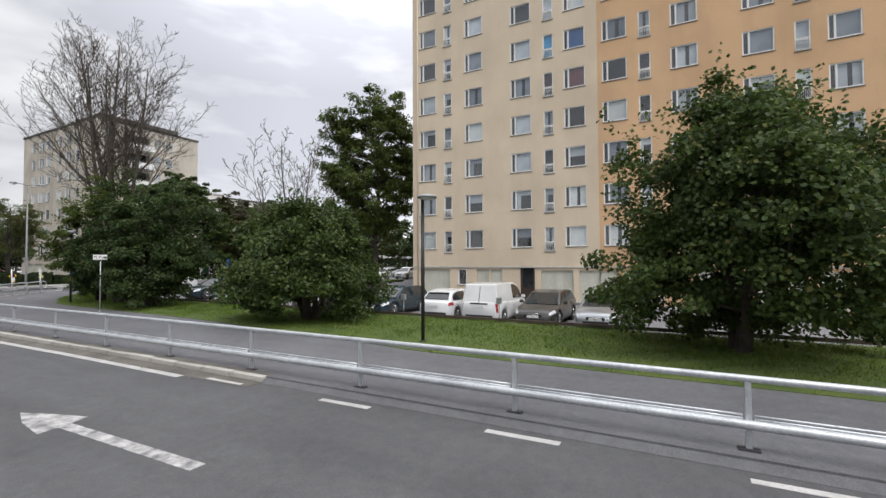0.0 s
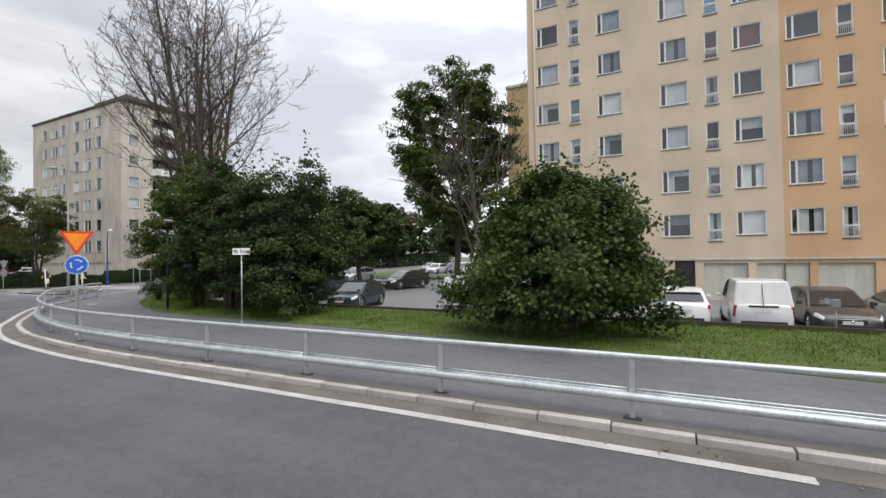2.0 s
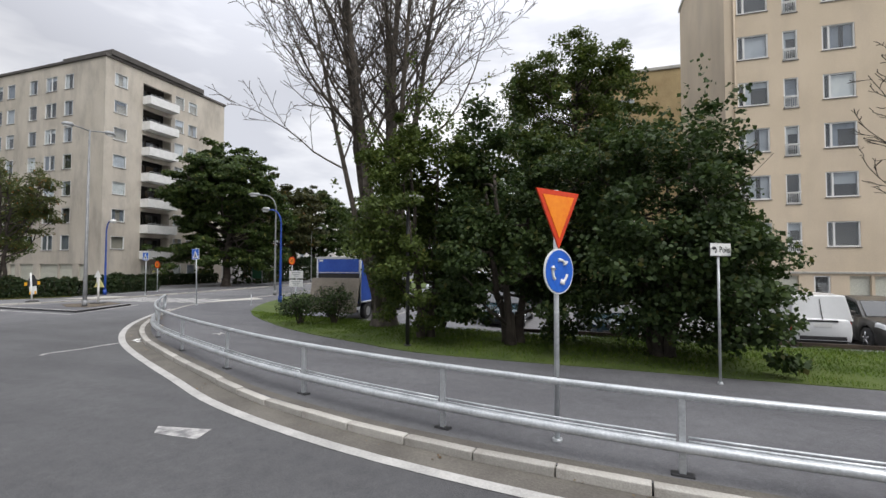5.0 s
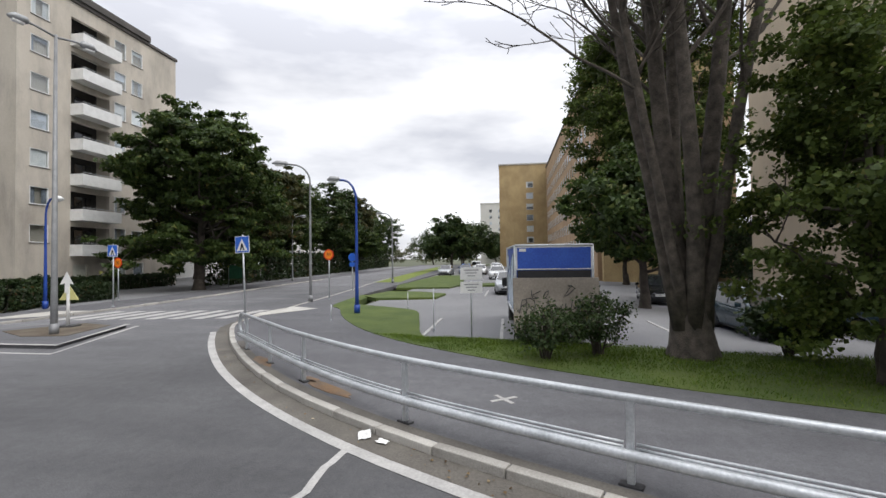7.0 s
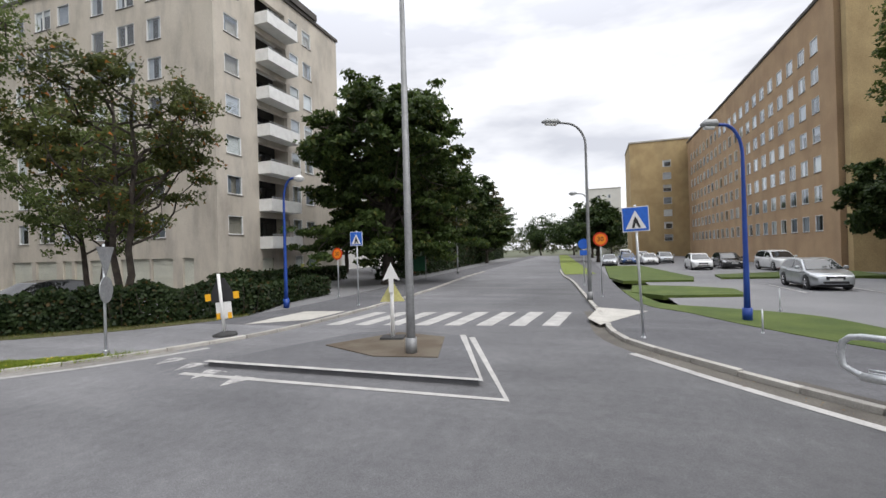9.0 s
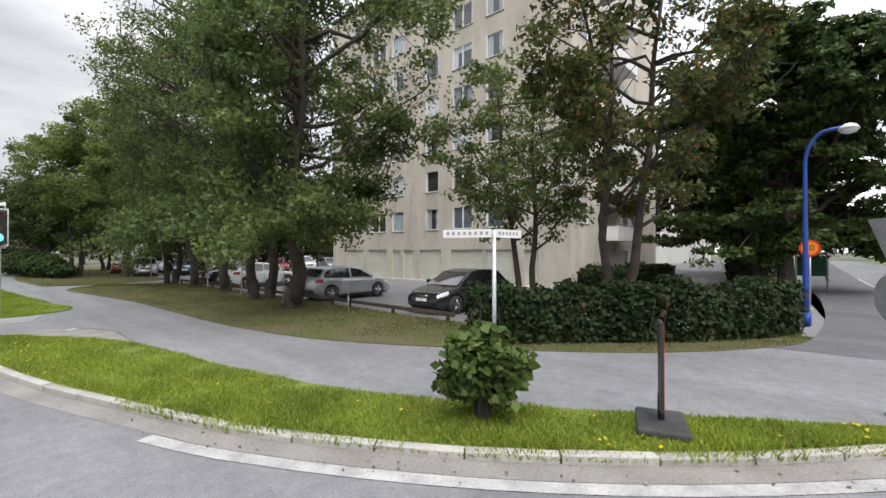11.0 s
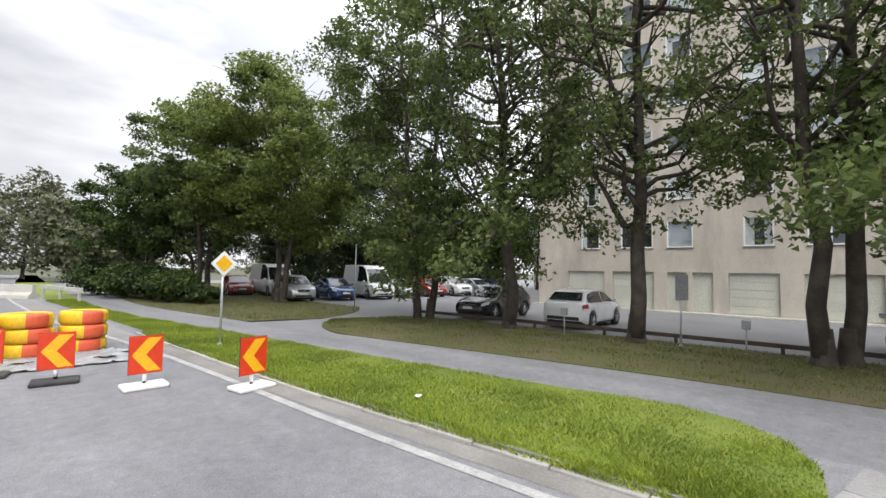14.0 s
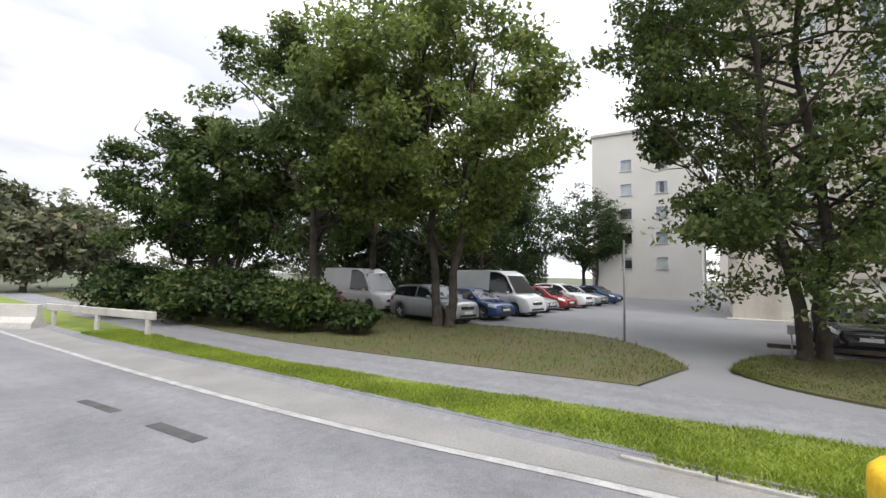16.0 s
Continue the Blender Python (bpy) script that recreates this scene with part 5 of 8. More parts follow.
bm = bmesh.new()
g = sub(KERB_S, length(cut(KERB_S, lambda p: p.x < 48)), 400)
ribbon(bm, offset(g, 0.22), offset(g, 2.7), 0.125, 0.125)
tagged(part("grass_strip", bm, GRASS_BRIGHT), "mown grass strip along the side street", "grass strip", kind="structure")


def paint(name, outline, label, z=0.007, material=None):
    bm = bmesh.new()
    prism(bm, outline, z - 0.006, z)
    return tagged(part(name, bm, material or PAINT), label, "road marking", kind="structure")


bm = bmesh.new()
g = sub(KERB_S, length(cut(KERB_S, lambda p: p.y <= 13.6)), length(cut(KERB_S, lambda p: p.x < 20.5)))
ribbon(bm, offset(g, -0.57), offset(g, -0.39), 0.008, 0.008)
tagged(part("edge_line", bm, PAINT), "worn white edge line that bends with the kerb", "road marking", kind="structure")
bm = bmesh.new()
g = sub(KERB_N, length(cut(KERB_N, lambda p: p.x > 18.6 and p.y < 70)), length(cut(KERB_N, lambda p: p.y < 71.5)))
ribbon(bm, offset(g, -0.56), offset(g, -0.36), 0.008, 0.008)
LINE_N = smooth_line([(8.62, 86), (8.55, 90), (8.62, 94), (8.6, 98), (8.46, 101), (8.2, 104), (8.1, 107), (8.1, 111), (8.2, 115), (8.35, 120), (9.3, 140)])
ribbon(bm, offset(LINE_N, -0.075), offset(LINE_N, 0.075), 0.008, 0.008)
tagged(part("edge_line", bm, PAINT_OLD), "faded white edge line beside the kerb", "road marking", kind="structure")
for k in range(-4, 4):
    y = 2.35 + 3.13 * k
    paint("lane_dash", [(6.92, y), (7.05, y), (7.02, y + 1.05), (6.90, y + 1.05)], "short white dash beside the railing")
paint("lane_arrow", [(4.25, 9.1), (4.45, 9.1), (4.36, 12.2), (4.62, 12.3), (4.42, 12.95), (4.2, 13.5), (4.02, 12.9), (3.92, 12.1), (4.18, 12.15)], "worn white lane arrow on the asphalt", material=PAINT_WORN)
for i in range(8):
    y = 54.1 + 0.98 * i
    x = 23.4 - 0.13 * i
    paint("crossing_stripe", [(x, y), (x + 3.0, y - 0.25), (x + 3.0, y + 0.25), (x, y + 0.5)], "white stripe of a pedestrian crossing")
for x, y in ((17.45, 62.25), (17.15, 61.35), (16.75, 60.45), (16.5, 59.5)):
    paint("yield_triangle", [(x - 0.35, y), (x + 0.3, y + 0.25), (x + 0.25, y - 0.3)], "worn white yield triangle on the asphalt", material=PAINT_WORN)
paint("yield_triangle", [(7.0, 36.25), (7.35, 36.35), (7.2, 37.2), (6.98, 37.0)], "worn white yield triangle on the asphalt", material=PAINT_WORN)
paint("crossing_block", [(8.3, 82.9), (8.82, 82.9), (8.82, 84.9), (8.3, 84.8)], "white block of a bicycle crossing")
paint("crossing_block", [(8.48, 80.35), (8.92, 80.4), (8.92, 81.0), (8.45, 80.85)], "worn white block of a bicycle crossing", material=PAINT_WORN)
for q in ([(6.66, 105.6), (6.86, 105.6), (6.82, 106.75), (6.62, 106.75)], [(6.6, 107.8), (6.76, 107.8), (6.7, 108.9), (6.55, 108.9)]):
    paint("tar_patch", q, "narrow dark tar patch on the road", material=TAR)
for q, label, m in (([(9.24, 85.0, 0.02), (9.24, 82.84, 0.02), (10.03, 83.08, 0.094), (10.5, 84.6, 0.094)], "pale concrete ramp at the crossing", RAMP),
                    ([(10.52, 84.6, 0.093), (10.05, 83.08, 0.093), (11.0, 83.14, 0.093), (11.35, 84.4, 0.093)], "worn pale patch of paving behind the ramp", PATH_PALE)):
    bm = bmesh.new()
    up = [bm.verts.new(p) for p in q]
    down = [bm.verts.new((p[0], p[1], -0.02)) for p in q]
    bm.faces.new(up)
    for k in range(4):
        bm.faces.new((up[k], down[k], down[(k + 1) % 4], up[(k + 1) % 4]))
    tagged(part("kerb_ramp", bm, m), label, "ramp", kind="structure")
paint("path_patch", [(9.7, 80.72), (10.45, 80.95), (11.1, 80.95), (11.75, 80.5), (12.25, 79.3), (12.25, 78.0), (12.15, 75.5), (10.9, 75.5), (10.9, 78.6), (10.0, 80.2), (9.5, 80.4)], "sandy pale patch of paving beside the grass", 0.0895, PATH_SANDY)
bm = bmesh.new()
tube(bm, [(11.55, 80.4, 0.08), (11.55, 80.4, 0.10), (11.55, 80.4, 0.104)], [0.13, 0.13, 0.11], 14)
tagged(part("valve_cover", bm, GALV), "small round metal cover in the path", "cover", kind="structure")
paint("crossing_pad", [(23.2, 52.95), (26.2, 51.4), (27.0, 52.95), (24.4, 53.3)], "pale paving pad at the crossing", 0.112, CONCRETE)
paint("crossing_pad", [(21.6, 64.0), (22.9, 62.35), (25.0, 62.25), (24.7, 63.9)], "pale paving pad at the crossing", 0.096, CONCRETE)
for a in (35, 125):
    c, s = math.cos(radians(a)), math.sin(radians(a))
    q = [(13.88 + u * c - v * s, 42.72 + u * s + v * c) for u, v in ((-0.24, -0.035), (0.24, -0.035), (0.24, 0.035), (-0.24, 0.035))]
    paint("paint_mark", q, "white sprayed cross on the pavement", 0.108 + a * 2e-5)
rc = random.Random(8)
for n0, pts0, w, z, mt, lb in (("crack", [(12.1, 44.6), (11.5, 44.75), (11.0, 44.7), (10.4, 44.9), (10.0, 44.8)], 0.05, 0.007, PAINT, "pale filled crack across the asphalt"),
                               ("crack", [(9.9, 80.8), (10.45, 80.96), (11.1, 80.96), (11.75, 80.5), (12.25, 79.3), (12.27, 78.0), (12.18, 76.4)], 0.014, 0.094, TAR, "dark tar seam in the path")):
    line = smooth_line(pts0, 0.18)
    line = [p + Vector((rc.uniform(-0.04, 0.04), rc.uniform(-0.04, 0.04), 0)) for p in line]
    bm = bmesh.new()
    ribbon(bm, offset(line, -w), offset(line, w), z, z)
    tagged(part(n0, bm, mt), lb, "crack", kind="structure")

# splitter island
bm = bmesh.new()
prism(bm, [(17.25, 55.0), (21.0, 56.4), (21.5, 58.2), (20.9, 59.4), (17.25, 60.9)], -0.05, 0.10)
tagged(part("traffic_island", bm, PAVE_ASPHALT), "raised asphalt traffic island with a white edge", "traffic island", kind="structure")
bm = bmesh.new()
prism(bm, [(18.6, 56.2), (20.7, 56.75), (21.1, 58.2), (19.2, 59.3), (18.4, 57.6)], 0.09, 0.12)
tagged(part("soil_patch", bm, SOIL), "bare brown soil patch on the island", "soil", kind="structure")
isl = [Vector((*p, 0)) for p in ((17.2, 61.0), (17.2, 54.9), (21.1, 56.3))]
for d, z in ((0.0, 0.108), (-0.62, 0.008)):
    bm = bmesh.new()
    q = offset(isl, -d) if d else isl
    q = [isl[0] + Vector((d, 0, 0)), isl[1] + Vector((d, d * 0.9, 0)), isl[2] + Vector((-d * 0.35, d * 0.75 * 0.4, 0))] if d else isl
    ribbon(bm, q, offset(q, -0.16) if d == 0 else offset(q, -0.16), z, z)
    tagged(part("island_line", bm, PAINT), "white line round the traffic island", "road marking", kind="structure")

RAIL = smooth_line([(7.62, -30), (7.62, 10), (7.58, 20), (7.55, 26), (7.72, 30), (8.3, 33.4), (9.22, 36.6), (10.25, 39.1), (11.7, 42.2), (13.0, 44.45), (14.7, 46.6), (16.3, 48.3), (17.55, 49.6)], 0.35)


def make_railing():
    root = thing("railing", pose(0, 0, 0), "long galvanised steel railing along the kerb", "railing")
    bm = bmesh.new()
    e = RAIL[-1]
    tube(bm, [p + Vector((0, 0, 0.965)) for p in RAIL] + [e + Vector((0.10, 0.10, 0.94)), e + Vector((0.16, 0.16, 0.86)), e + Vector((0.18, 0.18, 0.70)), e + Vector((0.16, 0.16, 0.52)), e + Vector((0.05, 0.05, 0.44)), e + Vector((-0.06, -0.02, 0.43))], 0.044, 10)
    part("top_rail", bm, GALV, root)
    bm = bmesh.new()
    tube(bm, [p + Vector((0, 0, 0.43)) for p in offset(RAIL, -0.085)], 0.058, 10)
    part("lower_rail", bm, GALV, root)
    bp, bf = bmesh.new(), bmesh.new()
    box(bp, -0.035, -0.03, -0.05, 0.035, 0.03, 0.95, 0.006)
    box(bf, -0.12, -0.06, 0.07, 0.12, 0.06, 0.125, 0.015)
    mp, mf = bpy.data.meshes.new("post"), bpy.data.meshes.new("post_foot")
    bp.to_mesh(mp)
    bf.to_mesh(mf)
    bp.free()
    bf.free()
    mp.materials.append(GALV)
    mf.materials.append(BLACK)
    total = length(RAIL)
    s = length(cut(RAIL, lambda p: p.y <= 18.6)) % 2.98
    stops = [0.0]
    while s < total - 0.2:
        p, a = along(RAIL, s)
        post = shared("post", mp, root, pose(p.x, p.y, 0, 0, 0, a))
        shared("foot", mf, post)
        stops.append(s)
        s += 2.98 if p.y < 46 else 1.95
    stops.append(total)
    # the thin rails are cut at every post
    for a, b in zip(stops, stops[1:]):
        n = max(3, int((b - a) / 0.4))
        line = [along(RAIL, a + 0.06 + (b - a - 0.12) * i / n)[0] for i in range(n + 1)]
        for dz, dx in ((0.525, -0.02), (0.49, -0.045)):
            bm = bmesh.new()
            tube(bm, [p + Vector((0, 0, dz)) for p in offset(line, dx)], 0.017, 6)
            part("thin_rail", bm, GALV, root)


make_railing()


# ---- signs, lamps and street furniture ----
def text_mesh(body, size, material, parent, m):
    cu = bpy.data.curves.new("lettering", "FONT")
    cu.body, cu.size, cu.extrude, cu.align_x, cu.align_y = body, size, 0.002, "CENTER", "CENTER"
    tmp = bpy.data.objects.new("lettering", cu)
    scene.collection.objects.link(tmp)
    me = bpy.data.meshes.new_from_object(tmp.evaluated_get(bpy.context.evaluated_depsgraph_get()))
    bpy.data.objects.remove(tmp)
    me.materials.clear()
    me.materials.append(material)
    ob = new("lettering", me)
    ob.parent = parent
    ob.matrix_basis = m
    return ob


def plate_bm(outline, y=0.0, depth=0.02):
    """A flat plate that looks towards -y; its outline is in x and z."""
    bm = bmesh.new()
    a = [bm.verts.new((x, y, z)) for x, z in outline]
    b = [bm.verts.new((x, y + depth, z)) for x, z in outline]
    n = len(outline)
    bm.faces.new(a)
    bm.faces.new(b[::-1])
    for i in range(n):
        bm.faces.new((a[(i + 1) % n], a[i], b[i], b[(i + 1) % n]))
    bmesh.ops.recalc_face_normals(bm, faces=bm.faces[:])
    return bm


def round_(r, cz, n=28, cx=0.0):
    return [(cx + r * math.cos(2 * math.pi * i / n), cz + r * math.sin(2 * math.pi * i / n)) for i in range(n)]


def rect(w, z0, z1, cx=0.0):
    return [(cx - w / 2, z0), (cx + w / 2, z0), (cx + w / 2, z1), (cx - w / 2, z1)]


def post(name, x, y, rz, height, label, category, r=0.03, material=None, z=0.1, lean=0.0, group=""):
    root = thing(name, pose(x, y, z, 0, lean, rz), label, category, group)
    bm = bmesh.new()
    tube(bm, [(0, 0.03, -0.15), (0, 0.03, height)], r, 10)
    part("pole", bm, material or GALV, root)
    bm = bmesh.new()
    tube(bm, [(0, 0.03, -0.02), (0, 0.03, 0.04)], r * 1.9, 10)
    part("pole_foot", bm, material or GALV, root)
    return root


def face(root, name, outline, material, y=-0.02, depth=0.02, label=""):
    return part(name, plate_bm(outline, y, depth), material, root, label)


def yield_sign():
    r = post("road_sign", 8.25, 31.5, -34, 3.3, "yellow and red yield triangle above a blue roundabout sign", "road sign", 0.035)
    t = lambda k, cz: [(0.45 * k, cz + 0.26 * k), (-0.45 * k, cz + 0.26 * k), (0, cz - 0.52 * k)]
    p = face(r, "triangle", t(0.98, 3.03), SIGN_RED)
    part("triangle_face", plate_bm(t(0.72, 3.03), -0.027, 0.006), SIGN_ORANGE, p)
    p = face(r, "disc", round_(0.30, 2.22), WHITE)
    part("disc_face", plate_bm(round_(0.28, 2.22), -0.027, 0.006), SIGN_BLUE, p)
    for a in (90, 210, 330):
        bm = bmesh.new()
        arc = [(0.15 * math.cos(radians(a + q)), -0.032, 2.22 + 0.15 * math.sin(radians(a + q))) for q in range(-42, 22, 8)]
        tube(bm, arc, 0.022, 5)
        e = a - 52
        ex, ez = 0.15 * math.cos(radians(e)), 2.22 + 0.15 * math.sin(radians(e))
        tube(bm, [(arc[0][0], -0.032, arc[0][2]), (ex + (ex - arc[0][0]) * 0.8, -0.032, ez + (ez - arc[0][2]) * 0.8)], [0.05, 0.004], 5)
        part("arrow", bm, WHITE, p)


def police_sign():
    r = post("guide_sign", 12.1, 28.7, -48, 2.72, "small white guide sign with black lettering on a thin pole", "guide sign", 0.025)
    p = face(r, "plate", rect(0.62, 2.47, 2.74), BLACK)
    q = part("plate_face", plate_bm(rect(0.59, 2.485, 2.725), -0.027, 0.006), WHITE, p)
    text_mesh("Polis", 0.17, BLACK, p, pose(0.11, -0.031, 2.6, 90, 0, 0))
    bm = bmesh.new()
    tube(bm, [(-0.16, -0.03, 2.54), (-0.13, -0.03, 2.6), (-0.17, -0.03, 2.65), (-0.21, -0.03, 2.63)], 0.012, 5)
    tube(bm, [(-0.2, -0.03, 2.63), (-0.27, -0.03, 2.63)], [0.04, 0.003], 5)
    part("arrow", bm, BLACK, p)


def crossing_sign(x, y, rz, lean=0.0):
    r = post("crossing_sign", x, y, rz, 3.2, "blue pedestrian crossing sign with a white triangle on a grey pole", "road sign", 0.03, lean=lean)
    p = face(r, "plate", rect(0.60, 2.55, 3.15), WHITE)
    part("plate_face", plate_bm(rect(0.56, 2.57, 3.13), -0.027, 0.006), SIGN_BLUE, p)
    part("triangle", plate_bm([(-0.23, 2.62), (0.23, 2.62), (0, 3.06)], -0.032, 0.005), WHITE, p)
    part("symbol", plate_bm([(-0.09, 2.64), (-0.03, 2.64), (0.0, 2.76), (0.06, 2.64), (0.11, 2.64), (0.04, 2.84), (0, 2.92), (-0.04, 2.84)], -0.036, 0.004), BLACK, p)


def limit_sign(x, y, rz, zc, both=True):
    r = post("speed_sign", x, y, rz, zc + 0.3, "round orange 30 speed sign with a red rim", "road sign", 0.03)
    p = face(r, "disc", round_(0.31, zc), SIGN_RED)
    part("disc_face", plate_bm(round_(0.24, zc), -0.027, 0.006), SIGN_ORANGE, p)
    text_mesh("30", 0.28, BLACK, p, pose(0, -0.03, zc, 90, 0, 0))


def black_lamp(x, y, rz):
    r = post("path_lamp", x, y, rz, 4.15, "black path lamp with a flat round head", "lamp", 0.055, BLACK)
    bm = bmesh.new()
    tube(bm, [(0, 0.03, 4.1), (-0.12, 0.03, 4.17), (-0.3, 0.03, 4.2)], 0.03, 8)
    part("arm", bm, BLACK, r)
    bm = bmesh.new()
    tube(bm, [(-0.28, 0.03, 4.14), (-0.28, 0.03, 4.17), (-0.28, 0.03, 4.21), (-0.28, 0.03, 4.26)], [0.27, 0.29, 0.26, 0.08], 20)
    h = part("lamp_head", bm, STEEL_GREY, r)
    bm = bmesh.new()
    tube(bm, [(-0.28, 0.03, 4.12), (-0.28, 0.03, 4.14)], 0.2, 16)
    part("lens", bm, WHITE, h)


def street_lamp(x, y, rz, h, reach, material, label, head=STEEL_GREY, r0=0.075, double=False, globe=False):
    r = thing("street_lamp", pose(x, y, 0.1, 0, 0, rz), label, "street lamp")
    bm = bmesh.new()
    rise = 0.9
    arc = [(-reach * 0.55 * (1 - math.cos(a)), 0, h - rise + rise * math.sin(a)) for a in (math.pi / 2 * i / 8 for i in range(9))]
    if double:
        tube(bm, [(0, 0, -0.15), (0, 0, 1.2), (0, 0, h)], [r0 * 1.4, r0 * 1.2, r0 * 0.6], 10)
    else:
        tube(bm, [(0, 0, -0.15), (0, 0, 1.2), *[(p[0], 0, p[2]) for p in arc], (-reach, 0, h + 0.02)], [r0 * 1.25, r0] + [r0 * 0.62] * 10, 10)
    part("pole", bm, material, r)
    bm = bmesh.new()
    tube(bm, [(0, 0, -0.02), (0, 0, 0.35)], r0 * 1.7, 10)
    part("pole_foot", bm, material, r)
    for s in ((-1, 1) if double else (-1,)):
        if double:
            bm = bmesh.new()
            tube(bm, [(0, 0, h - 0.08), (s * reach * 0.5, 0, h + 0.02), (s * reach * 0.8, 0, h + 0.04)], 0.035, 8)
            part("arm", bm, material, r)
        bm = bmesh.new()
        x1 = s * reach
        if globe:
            tube(bm, [(x1, 0, h + 0.10), (x1, 0, h + 0.04), (x1, 0, h - 0.06)], [0.05, 0.17, 0.24], 16)
        else:
            tube(bm, [(x1 * 0.72, 0, h + 0.02), (x1 * 0.8, 0, h + 0.05), (x1 * 1.1, 0, h + 0.05), (x1 * 1.25, 0, h - 0.0)], [0.05, 0.12, 0.12, 0.04], 10)
        hd = part("lamp_head", bm, WHITE if globe else head, r)
        bm = bmesh.new()
        if globe:
            tube(bm, [(x1, 0, h - 0.06), (x1, 0, h - 0.14), (x1, 0, h - 0.19)], [0.22, 0.17, 0.03], 16)
        else:
            tube(bm, [(x1 * 0.85, 0, h - 0.06), (x1 * 1.15, 0, h - 0.06)], 0.07, 8)
        part("lens", bm, WHITE, hd)
    return r


yield_sign()
police_sign()
black_lamp(12.2, 10.65, 60)
black_lamp(13.9, 36.0, 60)
street_lamp(18.85, 56.9, -10, 9.6, 1.0, LAMP_GREY, "tall grey street lamp with two arms on the island", double=True)
street_lamp(24.7, 48.95, -70, 5.6, 0.95, BLUE_POLE, "blue street lamp with a curved arm on the lawn")
street_lamp(29.5, 53.25, -60, 7.4, 1.55, LAMP_GREY, "grey street lamp with a curved arm beside the side street")
street_lamp(25.9, 65.7, 80, 5.5, 0.95, BLUE_POLE, "blue street lamp with a white shade beside the hedge", globe=True)
street_lamp(52.0, 65.8, 100, 7.0, 1.2, LAMP_GREY, "grey street lamp farther along the side street")
street_lamp(47.0, 53.3, -80, 6.5, 1.2, LAMP_GREY, "grey street lamp beside the car park")
crossing_sign(21.45, 52.0, -97, -2)
crossing_sign(26.7, 62.65, -92)
limit_sign(30.2, 65.8, -95, 2.23)
limit_sign(30.8, 52.75, -97, 2.55)
r = post("road_sign", 37.0, 53.6, -97, 2.7, "round blue road sign on a thin pole", "road sign", 0.03)
p = face(r, "disc", round_(0.3, 2.4), SIGN_BLUE)
face(r, "plate", rect(0.4, 1.75, 2.05), SIGN_BLUE)

# round sign seen from behind at the kerb
r = post("road_sign", 17.55, 64.4, 32, 2.62, "grey backs of two road signs on a thin pole", "road sign", 0.03)
face(r, "triangle", [(0.42, 2.55), (-0.42, 2.55), (0, 1.82)], SIGN_BACK)
face(r, "disc", round_(0.32, 1.5), SIGN_BACK)


def keep_right(x, y, rz):
    r = post("bollard_sign", x, y, rz, 1.75, "white island post with an arrow and a yellow marker", "traffic marker", 0.05, WHITE)
    face(r, "arrow", [(-0.06, 1.2), (0.06, 1.2), (0.06, 1.55), (0.22, 1.5), (0, 1.95), (-0.22, 1.5), (-0.06, 1.55)], WHITE, -0.05)
    face(r, "plate", [(-0.32, 0.95), (0.32, 0.95), (0.0, 1.5)], mat("reflective_yellow", (0.55, 0.52, 0.22), (0.5, 0.47, 0.2), 3, 20, 0.5, bump=0), 0.07)
    bm = bmesh.new()
    box(bm, -0.3, -0.2, -0.05, 0.3, 0.26, 0.07, 0.02)
    part("rubber_base", bm, RUBBER, r)


keep_right(20.25, 58.0, -75)


def leaning_marker():
    r = thing("traffic_marker", pose(19.9, 63.1, 0.1, 0, -5, -75), "leaning white marker post with black and yellow plate", "traffic marker")
    bm = bmesh.new()
    tube(bm, [(0, 0, 0), (0, 0, 1.75)], 0.045, 10)
    part("pole", bm, WHITE, r)
    bm = bmesh.new()
    tube(bm, [(0, 0, -0.06), (0, 0, 0.04), (0, 0, 0.1)], [0.34, 0.32, 0.12], 16)
    part("rubber_base", bm, RUBBER, r)
    face(r, "plate", [(-0.34, 0.95), (0.34, 0.95), (0.3, 1.25), (0.1, 1.62), (-0.1, 1.62), (-0.3, 1.25)], BLACK, 0.08)
    for s in (-0.42, 0.42):
        face(r, "reflector", rect(0.16, 1.0, 1.2, s), SIGN_YELLOW, 0.06)
    face(r, "lower_plate", rect(0.46, 0.45, 0.93), WHITE, 0.085)
    for s in (-0.17, 0.17):
        face(r, "reflector", rect(0.11, 0.45, 0.62, s), SIGN_YELLOW, 0.07)


leaning_marker()


def street_name():
    r = post("street_sign", 14.62, 68.6, -68, 2.42, "white street name sign with two long plates on a grey pole", "street sign", 0.03)
    for cx, w, a in ((-0.40, 0.74, 0), (0.34, 0.62, 65)):
        p = face(r, "plate", rect(w, 2.31, 2.43, cx), WHITE)
        p.matrix_basis = pose(0, 0, 0, 0, 0, a)
        for i in range(int(w / 0.09)):
            part("lettering", plate_bm(rect(0.04, 2.35, 2.395, cx - w / 2 + 0.08 + 0.085 * i), -0.024, 0.004), STEEL_GREY, p)


street_name()


